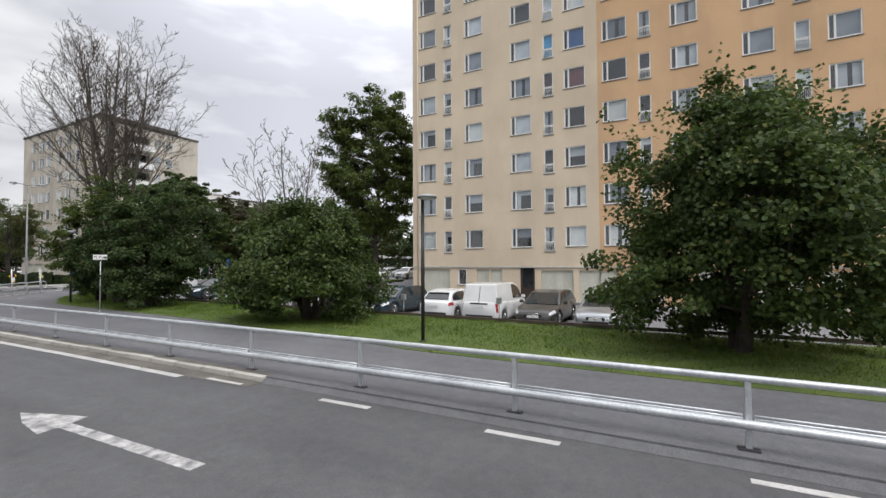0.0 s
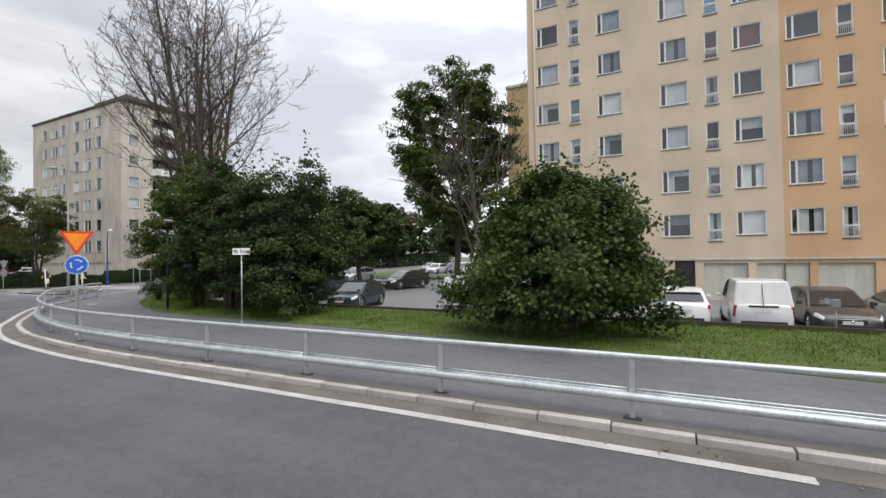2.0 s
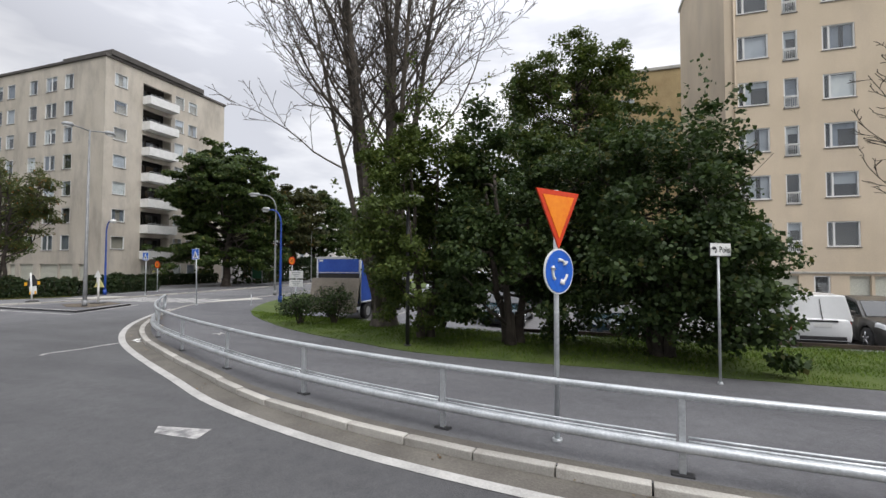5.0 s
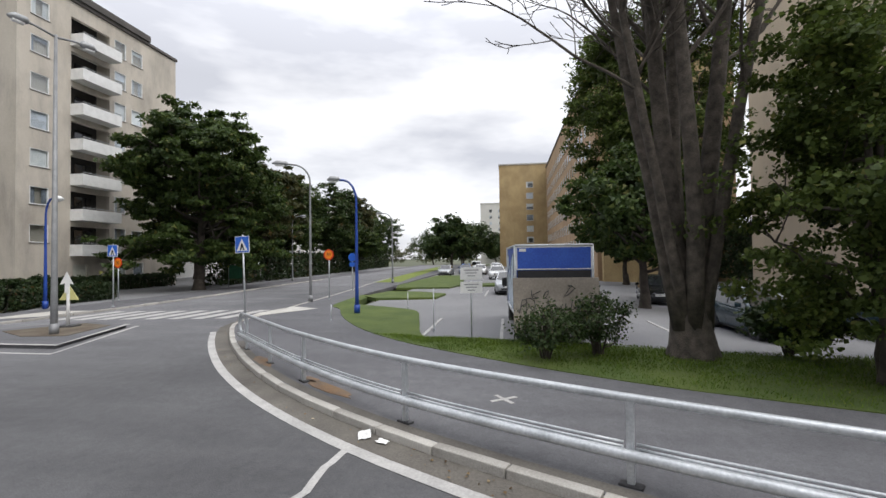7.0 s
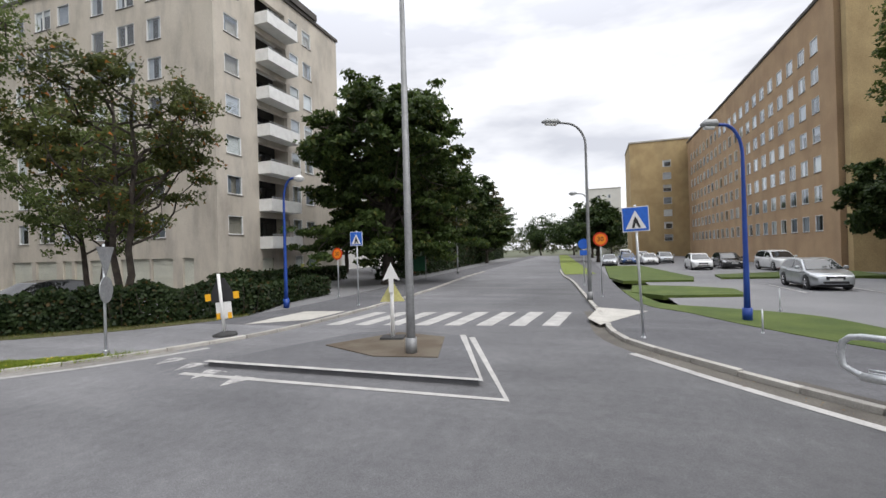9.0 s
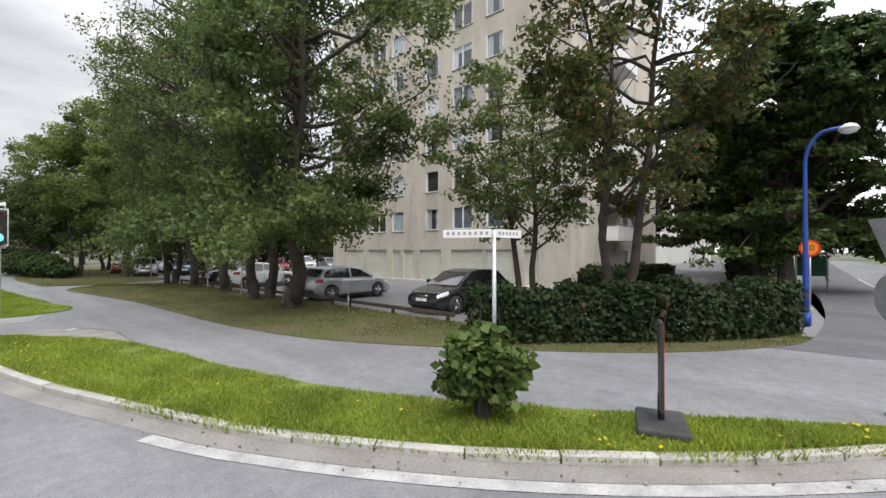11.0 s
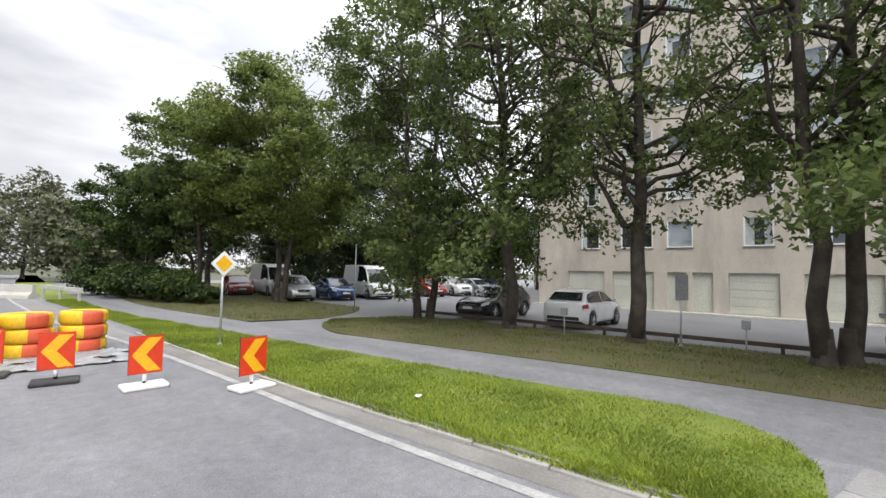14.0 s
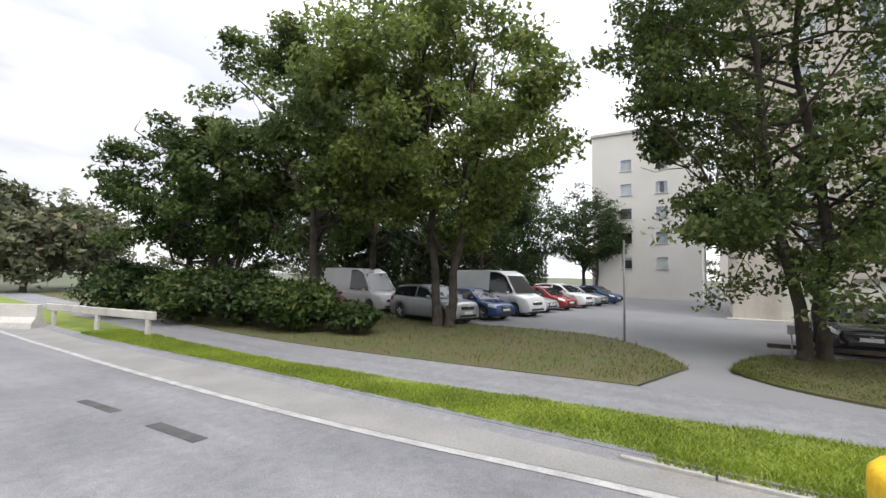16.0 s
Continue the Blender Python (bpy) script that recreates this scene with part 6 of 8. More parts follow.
def red_board():
    r = thing("barrier_board", pose(15.12, 66.5, 0.1, 0, 2, 20), "orange-red traffic barrier board on a rubber foot", "barrier")
    bm = bmesh.new()
    box(bm, -0.45, -0.28, 0, 0.45, 0.28, 0.09, 0.03)
    part("rubber_foot", bm, RUBBER, r)
    bm = bmesh.new()
    tube(bm, [(0, 0, 0.05), (0, 0, 0.4)], 0.04, 8)
    part("stem", bm, BLACK, r)
    p = face(r, "board", rect(0.46, 0.22, 1.26), BLACK, -0.02, 0.04)
    part("board_face", plate_bm(rect(0.42, 0.25, 1.23), -0.025, 0.005), mat("orange_red", (0.80, 0.10, 0.02), (0.72, 0.08, 0.02), 3, 20, 0.5, bump=0), p)
    part("arrow", plate_bm([(-0.03, 0.4), (0.03, 0.4), (0.03, 0.95), (0.1, 0.9), (0, 1.14), (-0.1, 0.9), (-0.03, 0.95)], -0.03, 0.004), DARK_DOOR, p)


red_board()


def lane_marker():
    r = thing("lane_marker", pose(2.5, 14.38, 0, 0, 0, 2), "red and yellow striped marker board on a rubber foot", "barrier")
    bm = bmesh.new()
    box(bm, -0.40, -0.24, 0, 0.40, 0.24, 0.10, 0.03)
    part("rubber_foot", bm, RUBBER, r)
    bm = bmesh.new()
    tube(bm, [(0, 0.02, 0.05), (0, 0.02, 0.3)], 0.03, 8)
    part("stem", bm, BLACK, r)
    p = face(r, "board", rect(0.27, 0.22, 1.0), SIGN_YELLOW, -0.02, 0.03)
    for k in range(3):
        z = 0.26 + 0.23 * k
        part("stripe", plate_bm([(-0.12, z), (0.12, z + 0.10), (0.12, z + 0.23), (-0.12, z + 0.12)], -0.026, 0.005), SIGN_RED, p)


lane_marker()
LENS_OFF = mat("lens_off", (0.05, 0.045, 0.02), None, 3, 20, 0.3, bump=0)


def traffic_signal():
    r = thing("traffic_light", pose(10.14, 80.68, 0.08, 0, 0, -5), "grey traffic light pole with the green lamp lit", "traffic light")
    bm = bmesh.new()
    tube(bm, [(0, 0, -0.1), (0, 0, 1.15), (0, 0, 1.25), (0, 0, 2.3)], [0.045, 0.045, 0.06, 0.06], 12)
    part("pole", bm, GALV, r)
    bm = bmesh.new()
    tube(bm, [(0.12, 0.02, 2.2), (0.12, 0.02, 3.32), (0.1, 0.0, 3.38)], 0.02, 8)
    tube(bm, [(-0.08, 0.02, 2.22), (0.12, 0.02, 2.22)], 0.02, 8)
    part("bracket", bm, WHITE, r)
    bm = bmesh.new()
    box(bm, -0.16, -0.16, 2.32, 0.15, 0.08, 3.16, 0.02)
    h = part("signal_head", bm, BLACK, r)
    bm = bmesh.new()
    for q in (rect(0.03, 2.29, 3.20, -0.185), rect(0.03, 2.29, 3.20, 0.175), rect(0.36, 3.19, 3.22), rect(0.36, 2.26, 2.29)):
        b2 = plate_bm(q, -0.02, 0.02)
        me = bpy.data.meshes.new("tmp")
        b2.to_mesh(me)
        b2.free()
        bm.from_mesh(me)
    part("backboard", bm, WHITE, h)
    for k, (z, m) in enumerate(((3.0, mat("red_lens_off", (0.10, 0.015, 0.012), None, 3, 20, 0.3, bump=0)), (2.74, mat("amber_lens_off", (0.09, 0.05, 0.01), None, 3, 20, 0.3, bump=0)),
                                (2.48, lightmat("green_lamp", (0.08, 0.95, 0.80), 3.0)))):
        bm = bmesh.new()
        tube(bm, [(0, -0.16, z), (0, -0.175, z)], 0.10, 18)
        part("lens", bm, m, h)
        bm = bmesh.new()
        for i in range(9):
            a0, a1 = radians(15 + i * 150 / 9), radians(15 + (i + 1) * 150 / 9)
            v = [bm.verts.new((0.118 * math.cos(a), y, z + 0.118 * math.sin(a))) for a, y in ((a0, -0.16), (a1, -0.16), (a1, -0.34), (a0, -0.34))]
            bm.faces.new(v)
        part("visor", bm, BLACK, h)
    bm = bmesh.new()
    box(bm, -0.46, -0.08, 2.33, -0.22, 0.12, 2.87, 0.02)
    h2 = part("signal_head", bm, BLACK, r)
    for z in (2.72, 2.47):
        bm = bmesh.new()
        for i in range(12):
            a0, a1 = radians(-20 + i * 220 / 12), radians(-20 + (i + 1) * 220 / 12)
            bm.faces.new([bm.verts.new((x, 0.02 + 0.09 * math.cos(a), z + 0.09 * math.sin(a))) for a, x in ((a0, -0.44), (a1, -0.44), (a1, -0.62), (a0, -0.62))])
        part("visor", bm, BLACK, h2)
        bm = bmesh.new()
        tube(bm, [(-0.45, 0.02, z), (-0.475, 0.02, z)], 0.08, 16)
        part("lens", bm, lightmat("red_lamp", (1.0, 0.035, 0.02), 1.6) if z > 2.6 else LENS_OFF, h2)
    h2.matrix_basis = pose(-0.3, 0.02, 0) @ pose(0, 0, 0, 0, 0, -32) @ pose(0.3, -0.02, 0)
    bm = bmesh.new()
    box(bm, 0.02, -0.10, 3.28, 0.14, 0.02, 3.36, 0.01)
    part("sensor", bm, WHITE, r)
    bm = bmesh.new()
    box(bm, -0.09, -0.05, 0.62, -0.05, 0.05, 0.85, 0.01)
    part("push_button", bm, BLACK, r)


traffic_signal()


def rounded(w, z0, z1, r):
    """A flat outline with rounded corners."""
    pts = []
    for cx, cz, a in ((w / 2 - r, z1 - r, 0), (-w / 2 + r, z1 - r, 90), (-w / 2 + r, z0 + r, 180), (w / 2 - r, z0 + r, 270)):
        pts += [(cx + r * math.cos(radians(a + 18 * k)), cz + r * math.sin(radians(a + 18 * k))) for k in range(6)]
    return pts


def speed_board():
    r = thing("advisory_sign", pose(9.12, 80.1, 0.0, 0, 0, 0), "blue advisory 30 sign on a black rubber foot", "road sign")
    bm = bmesh.new()
    box(bm, -0.42, -0.3, 0, 0.42, 0.3, 0.12, 0.035)
    part("rubber_foot", bm, RUBBER, r)
    bm = bmesh.new()
    tube(bm, [(0, 0.02, 0.05), (0, 0.02, 0.5)], 0.03, 8)
    part("stem", bm, BLACK, r)
    p = face(r, "plate", rounded(0.54, 0.34, 0.92, 0.05), WHITE)
    p.matrix_basis = pose(0, 0, 0.03, 0, -7, 0)
    part("plate_face", plate_bm(rounded(0.44, 0.385, 0.875, 0.03), -0.026, 0.005), SIGN_BLUE, p)
    text_mesh("30", 0.25, WHITE, p, pose(0, -0.029, 0.635, 90, 0, 0))
    text_mesh("km/tim", 0.115, WHITE, p, pose(0, -0.029, 0.455, 90, 0, 0))
    for i in range(6):
        part("lettering", plate_bm(rect(0.028, 0.795, 0.835, (i - 2.5) * 0.05), -0.03, 0.004), WHITE, p)


speed_board()


def chevron_board(x, y, rz, base):
    r = thing("chevron_board", pose(x, y, 0.0, 0, 0, rz), "red chevron board with a yellow arrow on a low foot", "barrier", "chevron boards")
    bm = bmesh.new()
    box(bm, -0.34, -0.22, 0, 0.34, 0.22, 0.08, 0.03)
    part("foot_plate", bm, base, r)
    bm = bmesh.new()
    tube(bm, [(0, 0.02, 0.05), (0, 0.02, 0.4)], 0.028, 8)
    part("stem", bm, BLACK, r)
    bm = bmesh.new()
    tube(bm, [(0, 0.02, 0.12), (0, 0.02, 0.26)], 0.033, 8)
    part("reflex_band", bm, WHITE, r)
    p = face(r, "board", rect(0.51, 0.25, 0.90), RUBBER)
    part("board_face", plate_bm(rect(0.505, 0.253, 0.897), -0.0235, 0.004), SIGN_RED, p)
    part("arrow", plate_bm([(-0.21, 0.575), (0.02, 0.86), (0.23, 0.86), (0.0, 0.575), (0.23, 0.29), (0.02, 0.29)], -0.027, 0.006), SIGN_YELLOW, p)


for x, y, rz, b in ((8.6, 92.36, 6, WHITE), (7.36, 93.7, -4, WHITE), (6.4, 95.1, -12, RUBBER), (5.6, 96.4, -16, RUBBER)):
    chevron_board(x, y, rz, b)


def tyre_stack(x, y, turn):
    r = thing("tyre_stack", pose(x, y, 0, 0, 0, turn), "stack of three big tyres painted yellow and red", "tyre stack", "tyre stacks")
    if "tyre" not in CARD:
        bm = bmesh.new()
        prof = [(0.27, 0.04), (0.34, 0.0), (0.44, 0.01), (0.478, 0.05), (0.485, 0.11), (0.488, 0.166), (0.485, 0.22), (0.478, 0.28), (0.44, 0.322), (0.34, 0.332), (0.27, 0.29), (0.32, 0.22), (0.34, 0.166), (0.32, 0.11)]
        n = 40
        rings = [[bm.verts.new((q * math.cos(2 * math.pi * i / n), q * math.sin(2 * math.pi * i / n), z)) for q, z in prof] for i in range(n)]
        for i in range(n):
            for k in range(len(prof)):
                a, b = rings[i], rings[(i + 1) % n]
                f = bm.faces.new((a[k], b[k], b[(k + 1) % len(prof)], a[(k + 1) % len(prof)]))
                f.smooth = True
                f.material_index = 2 if 10 <= k <= 13 else int(180 <= i * 360 / n < 234)
        bmesh.ops.recalc_face_normals(bm, faces=bm.faces[:])
        me = bpy.data.meshes.new("tyre")
        bm.to_mesh(me)
        bm.free()
        for m in (TYRE_YELLOW, TYRE_RED, RUBBER):
            me.materials.append(m)
        CARD["tyre"] = me
    rt = random.Random(int(x * 10))
    for k in range(3):
        shared("tyre", CARD["tyre"], r, pose(rt.uniform(-0.02, 0.02), rt.uniform(-0.02, 0.02), 0.333 * k, 0, 0, rt.uniform(-6, 6)))


for x, y, a in ((7.45, 98.62, 76), (6.40, 98.5, 79), (5.41, 98.22, 74)):
    tyre_stack(x, y, a)


def crumpled_net():
    bm = bmesh.new()
    nx, ny = 90, 60
    g = [[bm.verts.new((5.2 + 3.0 * i / nx + 0.12 * noise.noise((i * 0.13, j * 0.13, 2)), 96.6 + 1.9 * j / ny - 0.25 * i / nx + 0.15 * noise.noise((i * 0.13, j * 0.13, 9)),
                        0.02 + 0.05 * abs(noise.noise((i * 0.16, j * 0.42, 0))) + 0.018 * abs(math.sin(j * 0.85 + 3 * noise.noise((i * 0.09, j * 0.09, 5)))))) for j in range(ny)] for i in range(nx)]
    for i in range(nx - 1):
        for j in range(ny - 1):
            if noise.noise((i * 0.05, j * 0.07, 3)) > -0.34 + 0.4 * (abs(i / nx - 0.5) > 0.44):
                bm.faces.new((g[i][j], g[i + 1][j], g[i + 1][j + 1], g[i][j + 1]))
    bmesh.ops.delete(bm, geom=[v for v in bm.verts if not v.link_faces], context="VERTS")
    tagged(part("crumpled_sheet", bm, mat("grey_sheet", (0.34, 0.35, 0.36), (0.20, 0.205, 0.21), 4, 30, 0.28, bump=0.3, mix=0.6), smooth=True), "crumpled grey plastic sheet lying on the asphalt", "plastic sheet")


crumpled_net()

r = post("priority_sign", 9.9, 96.62, 0, 2.35, "yellow and white priority road diamond on a grey pole", "road sign", 0.03)
p = face(r, "diamond", [(0, 1.78), (0.33, 2.11), (0, 2.44), (-0.33, 2.11)], WHITE)
part("diamond_face", plate_bm([(0, 1.89), (0.22, 2.11), (0, 2.33), (-0.22, 2.11)], -0.027, 0.006), SIGN_YELLOW, p)

r = post("yard_sign", 19.3, 87.8, -30, 2.1, "grey rectangular sign on a post in the verge", "road sign", 0.03, z=0.05)
face(r, "plate", rect(0.5, 1.35, 2.1), SIGN_BACK)
post("thin_pole", 18.75, 82.4, 0, 1.95, "thin grey pole in the verge", "pole", 0.025, z=0.08)
post("thin_pole", 19.1, 102.6, 0, 3.4, "thin grey pole at the yard's mouth", "pole", 0.035, STEEL_GREY, z=0.05)
for x, y, h in ((20.9, 45.0, 1.3), (22.6, 49.2, 0.6), (27.2, 47.3, 0.7)):
    post("thin_pole", x, y, 0, h, "thin grey marker pole at the lawn's edge", "pole", 0.02, z=0.08)
r = post("parking_sign", 19.1, 43.65, -75, 2.05, "two pale parking plates on a thin pole", "road sign", 0.025, z=0.08)
for z0, z1 in ((1.30, 1.62), (1.68, 2.02)):
    p = face(r, "plate", rect(0.62, z0, z1), WHITE)
    for k in range(3):
        part("lettering", plate_bm(rect(0.42 - 0.1 * k, z1 - 0.09 - 0.08 * k, z1 - 0.06 - 0.08 * k), -0.024, 0.004), STEEL_GREY, p)


def heater_post(x, y, z):
    r = post("heater_post", x, y, -90, 0.75, "low grey engine heater post beside a parking bay", "heater post", 0.022, STEEL_GREY, z=z, group="heater posts")
    bm = bmesh.new()
    box(bm, -0.10, -0.05, 0.68, 0.10, 0.09, 0.92, 0.015)
    part("socket_box", bm, STEEL_GREY, r)


for x, y, z in ((18.9, 78.1, 0.05), (19.0, 86.2, 0.05), (18.9, 91.3, 0.05), (18.9, 98.3, 0.05), (17.6, 14.9, 0.05), (17.6, 10.4, 0.05), (17.6, 27.6, 0.05), (17.6, 19.8, 0.05)):
    heater_post(x, y, z)


def low_rail(pts, z, label, n=2.6, h=0.30):
    root = thing("low_rail", pose(0, 0, 0), label, "low fence")
    line = [Vector((*p, 0)) for p in pts]
    for a, b in zip(line, line[1:]):
        d = (b - a).length
        ang = math.degrees(math.atan2(b.y - a.y, b.x - a.x))
        bm = bmesh.new()
        box(bm, 0, -0.04, h - 0.12, d, 0.04, h, 0.008)
        ob = part("beam", bm, WOOD_DARK, root)
        ob.matrix_basis = pose(a.x, a.y, z, 0, 0, ang)
        for k in range(int(d / n) + 1):
            bm = bmesh.new()
            box(bm, -0.045, -0.045, -0.1, 0.045, 0.045, h - 0.12, 0.006)
            p = a.lerp(b, min(1, (k + 0.1) * n / d))
            o2 = part("post", bm, WOOD_DARK, root)
            o2.matrix_basis = pose(p.x, p.y, z, 0, 0, ang)


WOOD_DARK = mat("dark_timber", (0.045, 0.032, 0.024), (0.075, 0.055, 0.042), 2, 25, 0.85, bump=0.4)
low_rail([(19.55, 73.6), (19.7, 80), (19.8, 90), (19.7, 98.8)], 0.05, "low dark timber rail between the verge and parked cars")
low_rail([(17.35, -10), (17.35, 10), (17.5, 20), (17.75, 34)], 0.04, "low dark timber rail between lawn and car park", 3.0, 0.15)


def guard():
    root = thing("guard_rail", pose(0, 0, 0), "white guard rail on short posts beside the road", "guard rail")
    a, b = Vector((10.6, 115.1, 0)), Vector((9.8, 121.5, 0))
    ang = math.degrees(math.atan2(b.y - a.y, b.x - a.x))
    bm = bmesh.new()
    box(bm, 0, -0.05, 0.52, (b - a).length, 0.05, 0.78, 0.02)
    ob = part("beam", bm, CONCRETE, root)
    ob.matrix_basis = pose(a.x, a.y, 0.08, 0, 0, ang)
    for k in range(3):
        p = a.lerp(b, (k + 0.12) / 2.3)
        bm = bmesh.new()
        box(bm, -0.09, -0.05, -0.1, 0.09, 0.05, 0.52, 0.01)
        o2 = part("post", bm, CONCRETE, root)
        o2.matrix_basis = pose(p.x, p.y, 0.08, 0, 0, ang)


guard()
bm = bmesh.new()
prism(bm, [(-0.3, 0), (0.3, 0), (0.28, 0.2), (0.12, 0.4), (0.1, 0.85), (-0.1, 0.85), (-0.12, 0.4), (-0.28, 0.2)], 0, 6.0)
bb = part("concrete_barrier", bm, CONCRETE)
bb.matrix_basis = pose(9.45, 121.0, 0.0, 0, 0, 208) @ Euler((radians(90), 0, 0)).to_matrix().to_4x4()
tagged(bb, "pale concrete road barrier far along the road", "barrier")


def board():
    r = thing("notice_board", pose(42.6, 66.3, 0.1, 0, 0, -92), "green notice board on two legs beside the side street", "notice board")
    grn = mat("green_board", (0.015, 0.10, 0.05), (0.02, 0.13, 0.06), 3, 20, 0.5, bump=0)
    for s in (-0.7, 0.7):
        bm = bmesh.new()
        tube(bm, [(s, 0.03, -0.1), (s, 0.03, 1.9)], 0.035, 8)
        part("leg", bm, STEEL_GREY, r)
    face(r, "panel", rect(1.3, 0.7, 1.85), grn)


board()


# ---- hedge, shrubs and grass ----
def hedge(name, pts, w, h, label, seed, n, material, size=0.11, sides=4):
    rng = np.random.default_rng(seed)
    line = smooth_line(pts, 0.25)
    root = thing(name, pose(0, 0, 0), label, "hedge")
    bm = bmesh.new()
    ln = length(line)
    for k in range(int(ln / 0.35)):
        p, a = along(line, 0.2 + k * 0.35)
        for q in range(2):
            o = Vector((rng.uniform(-w, w) * 0.3, rng.uniform(-w, w) * 0.3, 0))
            limb(bm, rng, p + o, p + o * 2.2 + Vector((rng.normal() * 0.15, rng.normal() * 0.15, h * 0.85)), 0.018, 0.006, 4, 0.1, 3)
    tagged(part("stem", bm, BARK, root), "thin brown stems", kind="stuff")
    s = rng.uniform(0, ln, n)
    pts3 = np.array([tuple(along(line, t)[0]) for t in np.linspace(0, ln, 200)])
    idx = np.clip((s / ln * 199).astype(int), 0, 198)
    base = pts3[idx] + (pts3[idx + 1] - pts3[idx]) * (s / ln * 199 - idx)[:, None]
    tang = pts3[idx + 1] - pts3[idx]
    tang /= np.linalg.norm(tang, axis=1, keepdims=True)
    side = np.stack([tang[:, 1], -tang[:, 0], 0 * tang[:, 0]], 1)
    lump = np.array([0.86 + 0.26 * noise.noise((t * 0.9, seed, 0)) + 0.14 * noise.noise((t * 3.1, seed, 4)) for t in s])
    u = rng.uniform(-1, 1, n)
    v = rng.uniform(0, 1, n)
    edge = rng.uniform(size=n) < 0.6
    u = np.where(edge, np.sign(u) * (1 - 0.18 * rng.uniform(size=n)), u)
    v = np.where(~edge, 1 - 0.22 * rng.uniform(size=n) ** 1.5, v)
    c = base + side * (u * w * 0.5 * lump * (1 - 0.22 * np.abs(v - 0.45)))[:, None] + rng.normal(size=(n, 3)) * 0.05
    c[:, 2] = 0.1 + np.maximum(0.05, v * h * lump) + rng.normal(size=n) * 0.04
    nr = rng.normal(size=(n, 3)) * 0.6 + side * u[:, None] * 0.6 + np.array([0, 0, 0.35])
    cr = new("foliage", leaf_mesh("foliage", c, nr, size, rng, material, sides=sides))
    cr.parent = root
    return root


hedge("hedge", [(17.6, 71.4), (19.6, 69.6), (22.0, 67.3), (24.2, 66.1)], 1.2, 1.42, "dense dark green clipped hedge beside the path", 3, 24000, LEAF_HEDGE, 0.12)
hedge("hedge", [(24.2, 66.2), (27.5, 67.3), (31.5, 67.6)], 1.1, 1.1, "dark green hedge along the side street", 4, 12000, LEAF_HEDGE, 0.13)
hedge("hedge", [(29.5, 72.5), (32.4, 74.9), (45, 74.6)], 1.2, 1.3, "dark hedge at the foot of the grey house", 5, 9000, LEAF_HEDGE, 0.2)


def shrub(x, y, h, r, seed, material, label, n, size, z=0.1, sides=4):
    return tree((x, y, z), h, r, 0.05, seed, material, label, n, size, 0.03, 5, 15, name="shrub", clump=0.2, category="shrub", sides=sides)


shrub(13.9, 68.25, 1.2, 0.6, 201, LEAF_SHRUB, "small light green shrub in the grass strip", 3600, 0.13)
shrub(16.9, 41.8, 1.25, 0.95, 202, LEAF_DARK, "low leggy shrub in front of the box truck", 2600, 0.07)
shrub(17.4, 40.6, 1.5, 0.9, 203, LEAF_DARK, "low green shrub beside the bare tree's trunk", 2800, 0.07)
shrub(17.9, 36.3, 1.3, 1.0, 204, LEAF_DARK, "dark low shrub at the lawn's edge", 3200, 0.13)
for i, (x, y, h, r0) in enumerate(((15.1, 110.8, 1.05, 0.95), (14.3, 113.2, 1.9, 1.7), (14.0, 115.8, 2.2, 1.9), (13.4, 118.5, 2.2, 1.9), (12.9, 122.5, 2.4, 2.2))):
    shrub(x, y, h, r0, 210 + i, (LEAF_DARK, LEAF_MAPLE)[i % 2], "dark green shrub below the yard trees", 8000, 0.18, sides=3)


def blades(name, near, far, z, n, seed, material, label, tall=0.075):
    """Grass blades spread over the sheet between two lines."""
    rng = np.random.default_rng(seed)
    a, b = even(near, 160), even(far, 160)
    A, B = np.array([tuple(p) for p in a]), np.array([tuple(p) for p in b])
    i = rng.integers(0, 159, n)
    t, u = rng.uniform(size=(n, 1)), rng.uniform(0.0, 1.0, size=(n, 1))
    P = (A[i] * (1 - t) + A[i + 1] * t) * (1 - u) + (B[i] * (1 - t) + B[i + 1] * t) * u
    k = np.array([1.0 + 0.9 * noise.noise((p[0] * 1.3, p[1] * 1.3, seed)) for p in P])[:, None]
    h = tall * np.clip(k, 0.35, 2.2) * rng.uniform(0.5, 1.3, size=(n, 1))
    ang = rng.uniform(0, 2 * np.pi, size=(n, 1))
    d = np.concatenate([np.cos(ang), np.sin(ang), 0 * ang], 1)
    lean = rng.normal(size=(n, 3)) * np.array([0.6, 0.6, 0])
    v = np.empty((n, 3, 3), dtype=np.float32)
    P[:, 2] = z
    w = 0.006 + 0.007 * rng.uniform(size=(n, 1))
    v[:, 0], v[:, 1] = P - d * w, P + d * w
    v[:, 2] = P + np.array([0, 0, 1]) * h + lean * h
    me = bpy.data.meshes.new(name)
    me.vertices.add(n * 3)
    me.vertices.foreach_set("co", v.ravel())
    me.loops.add(n * 3)
    me.loops.foreach_set("vertex_index", np.arange(n * 3, dtype=np.int32))
    me.polygons.add(n)
    me.polygons.foreach_set("loop_start", np.arange(0, n * 3, 3, dtype=np.int32))
    me.update()
    me.materials.append(material)
    return tagged(new(name, me), label, "grass", kind="stuff")


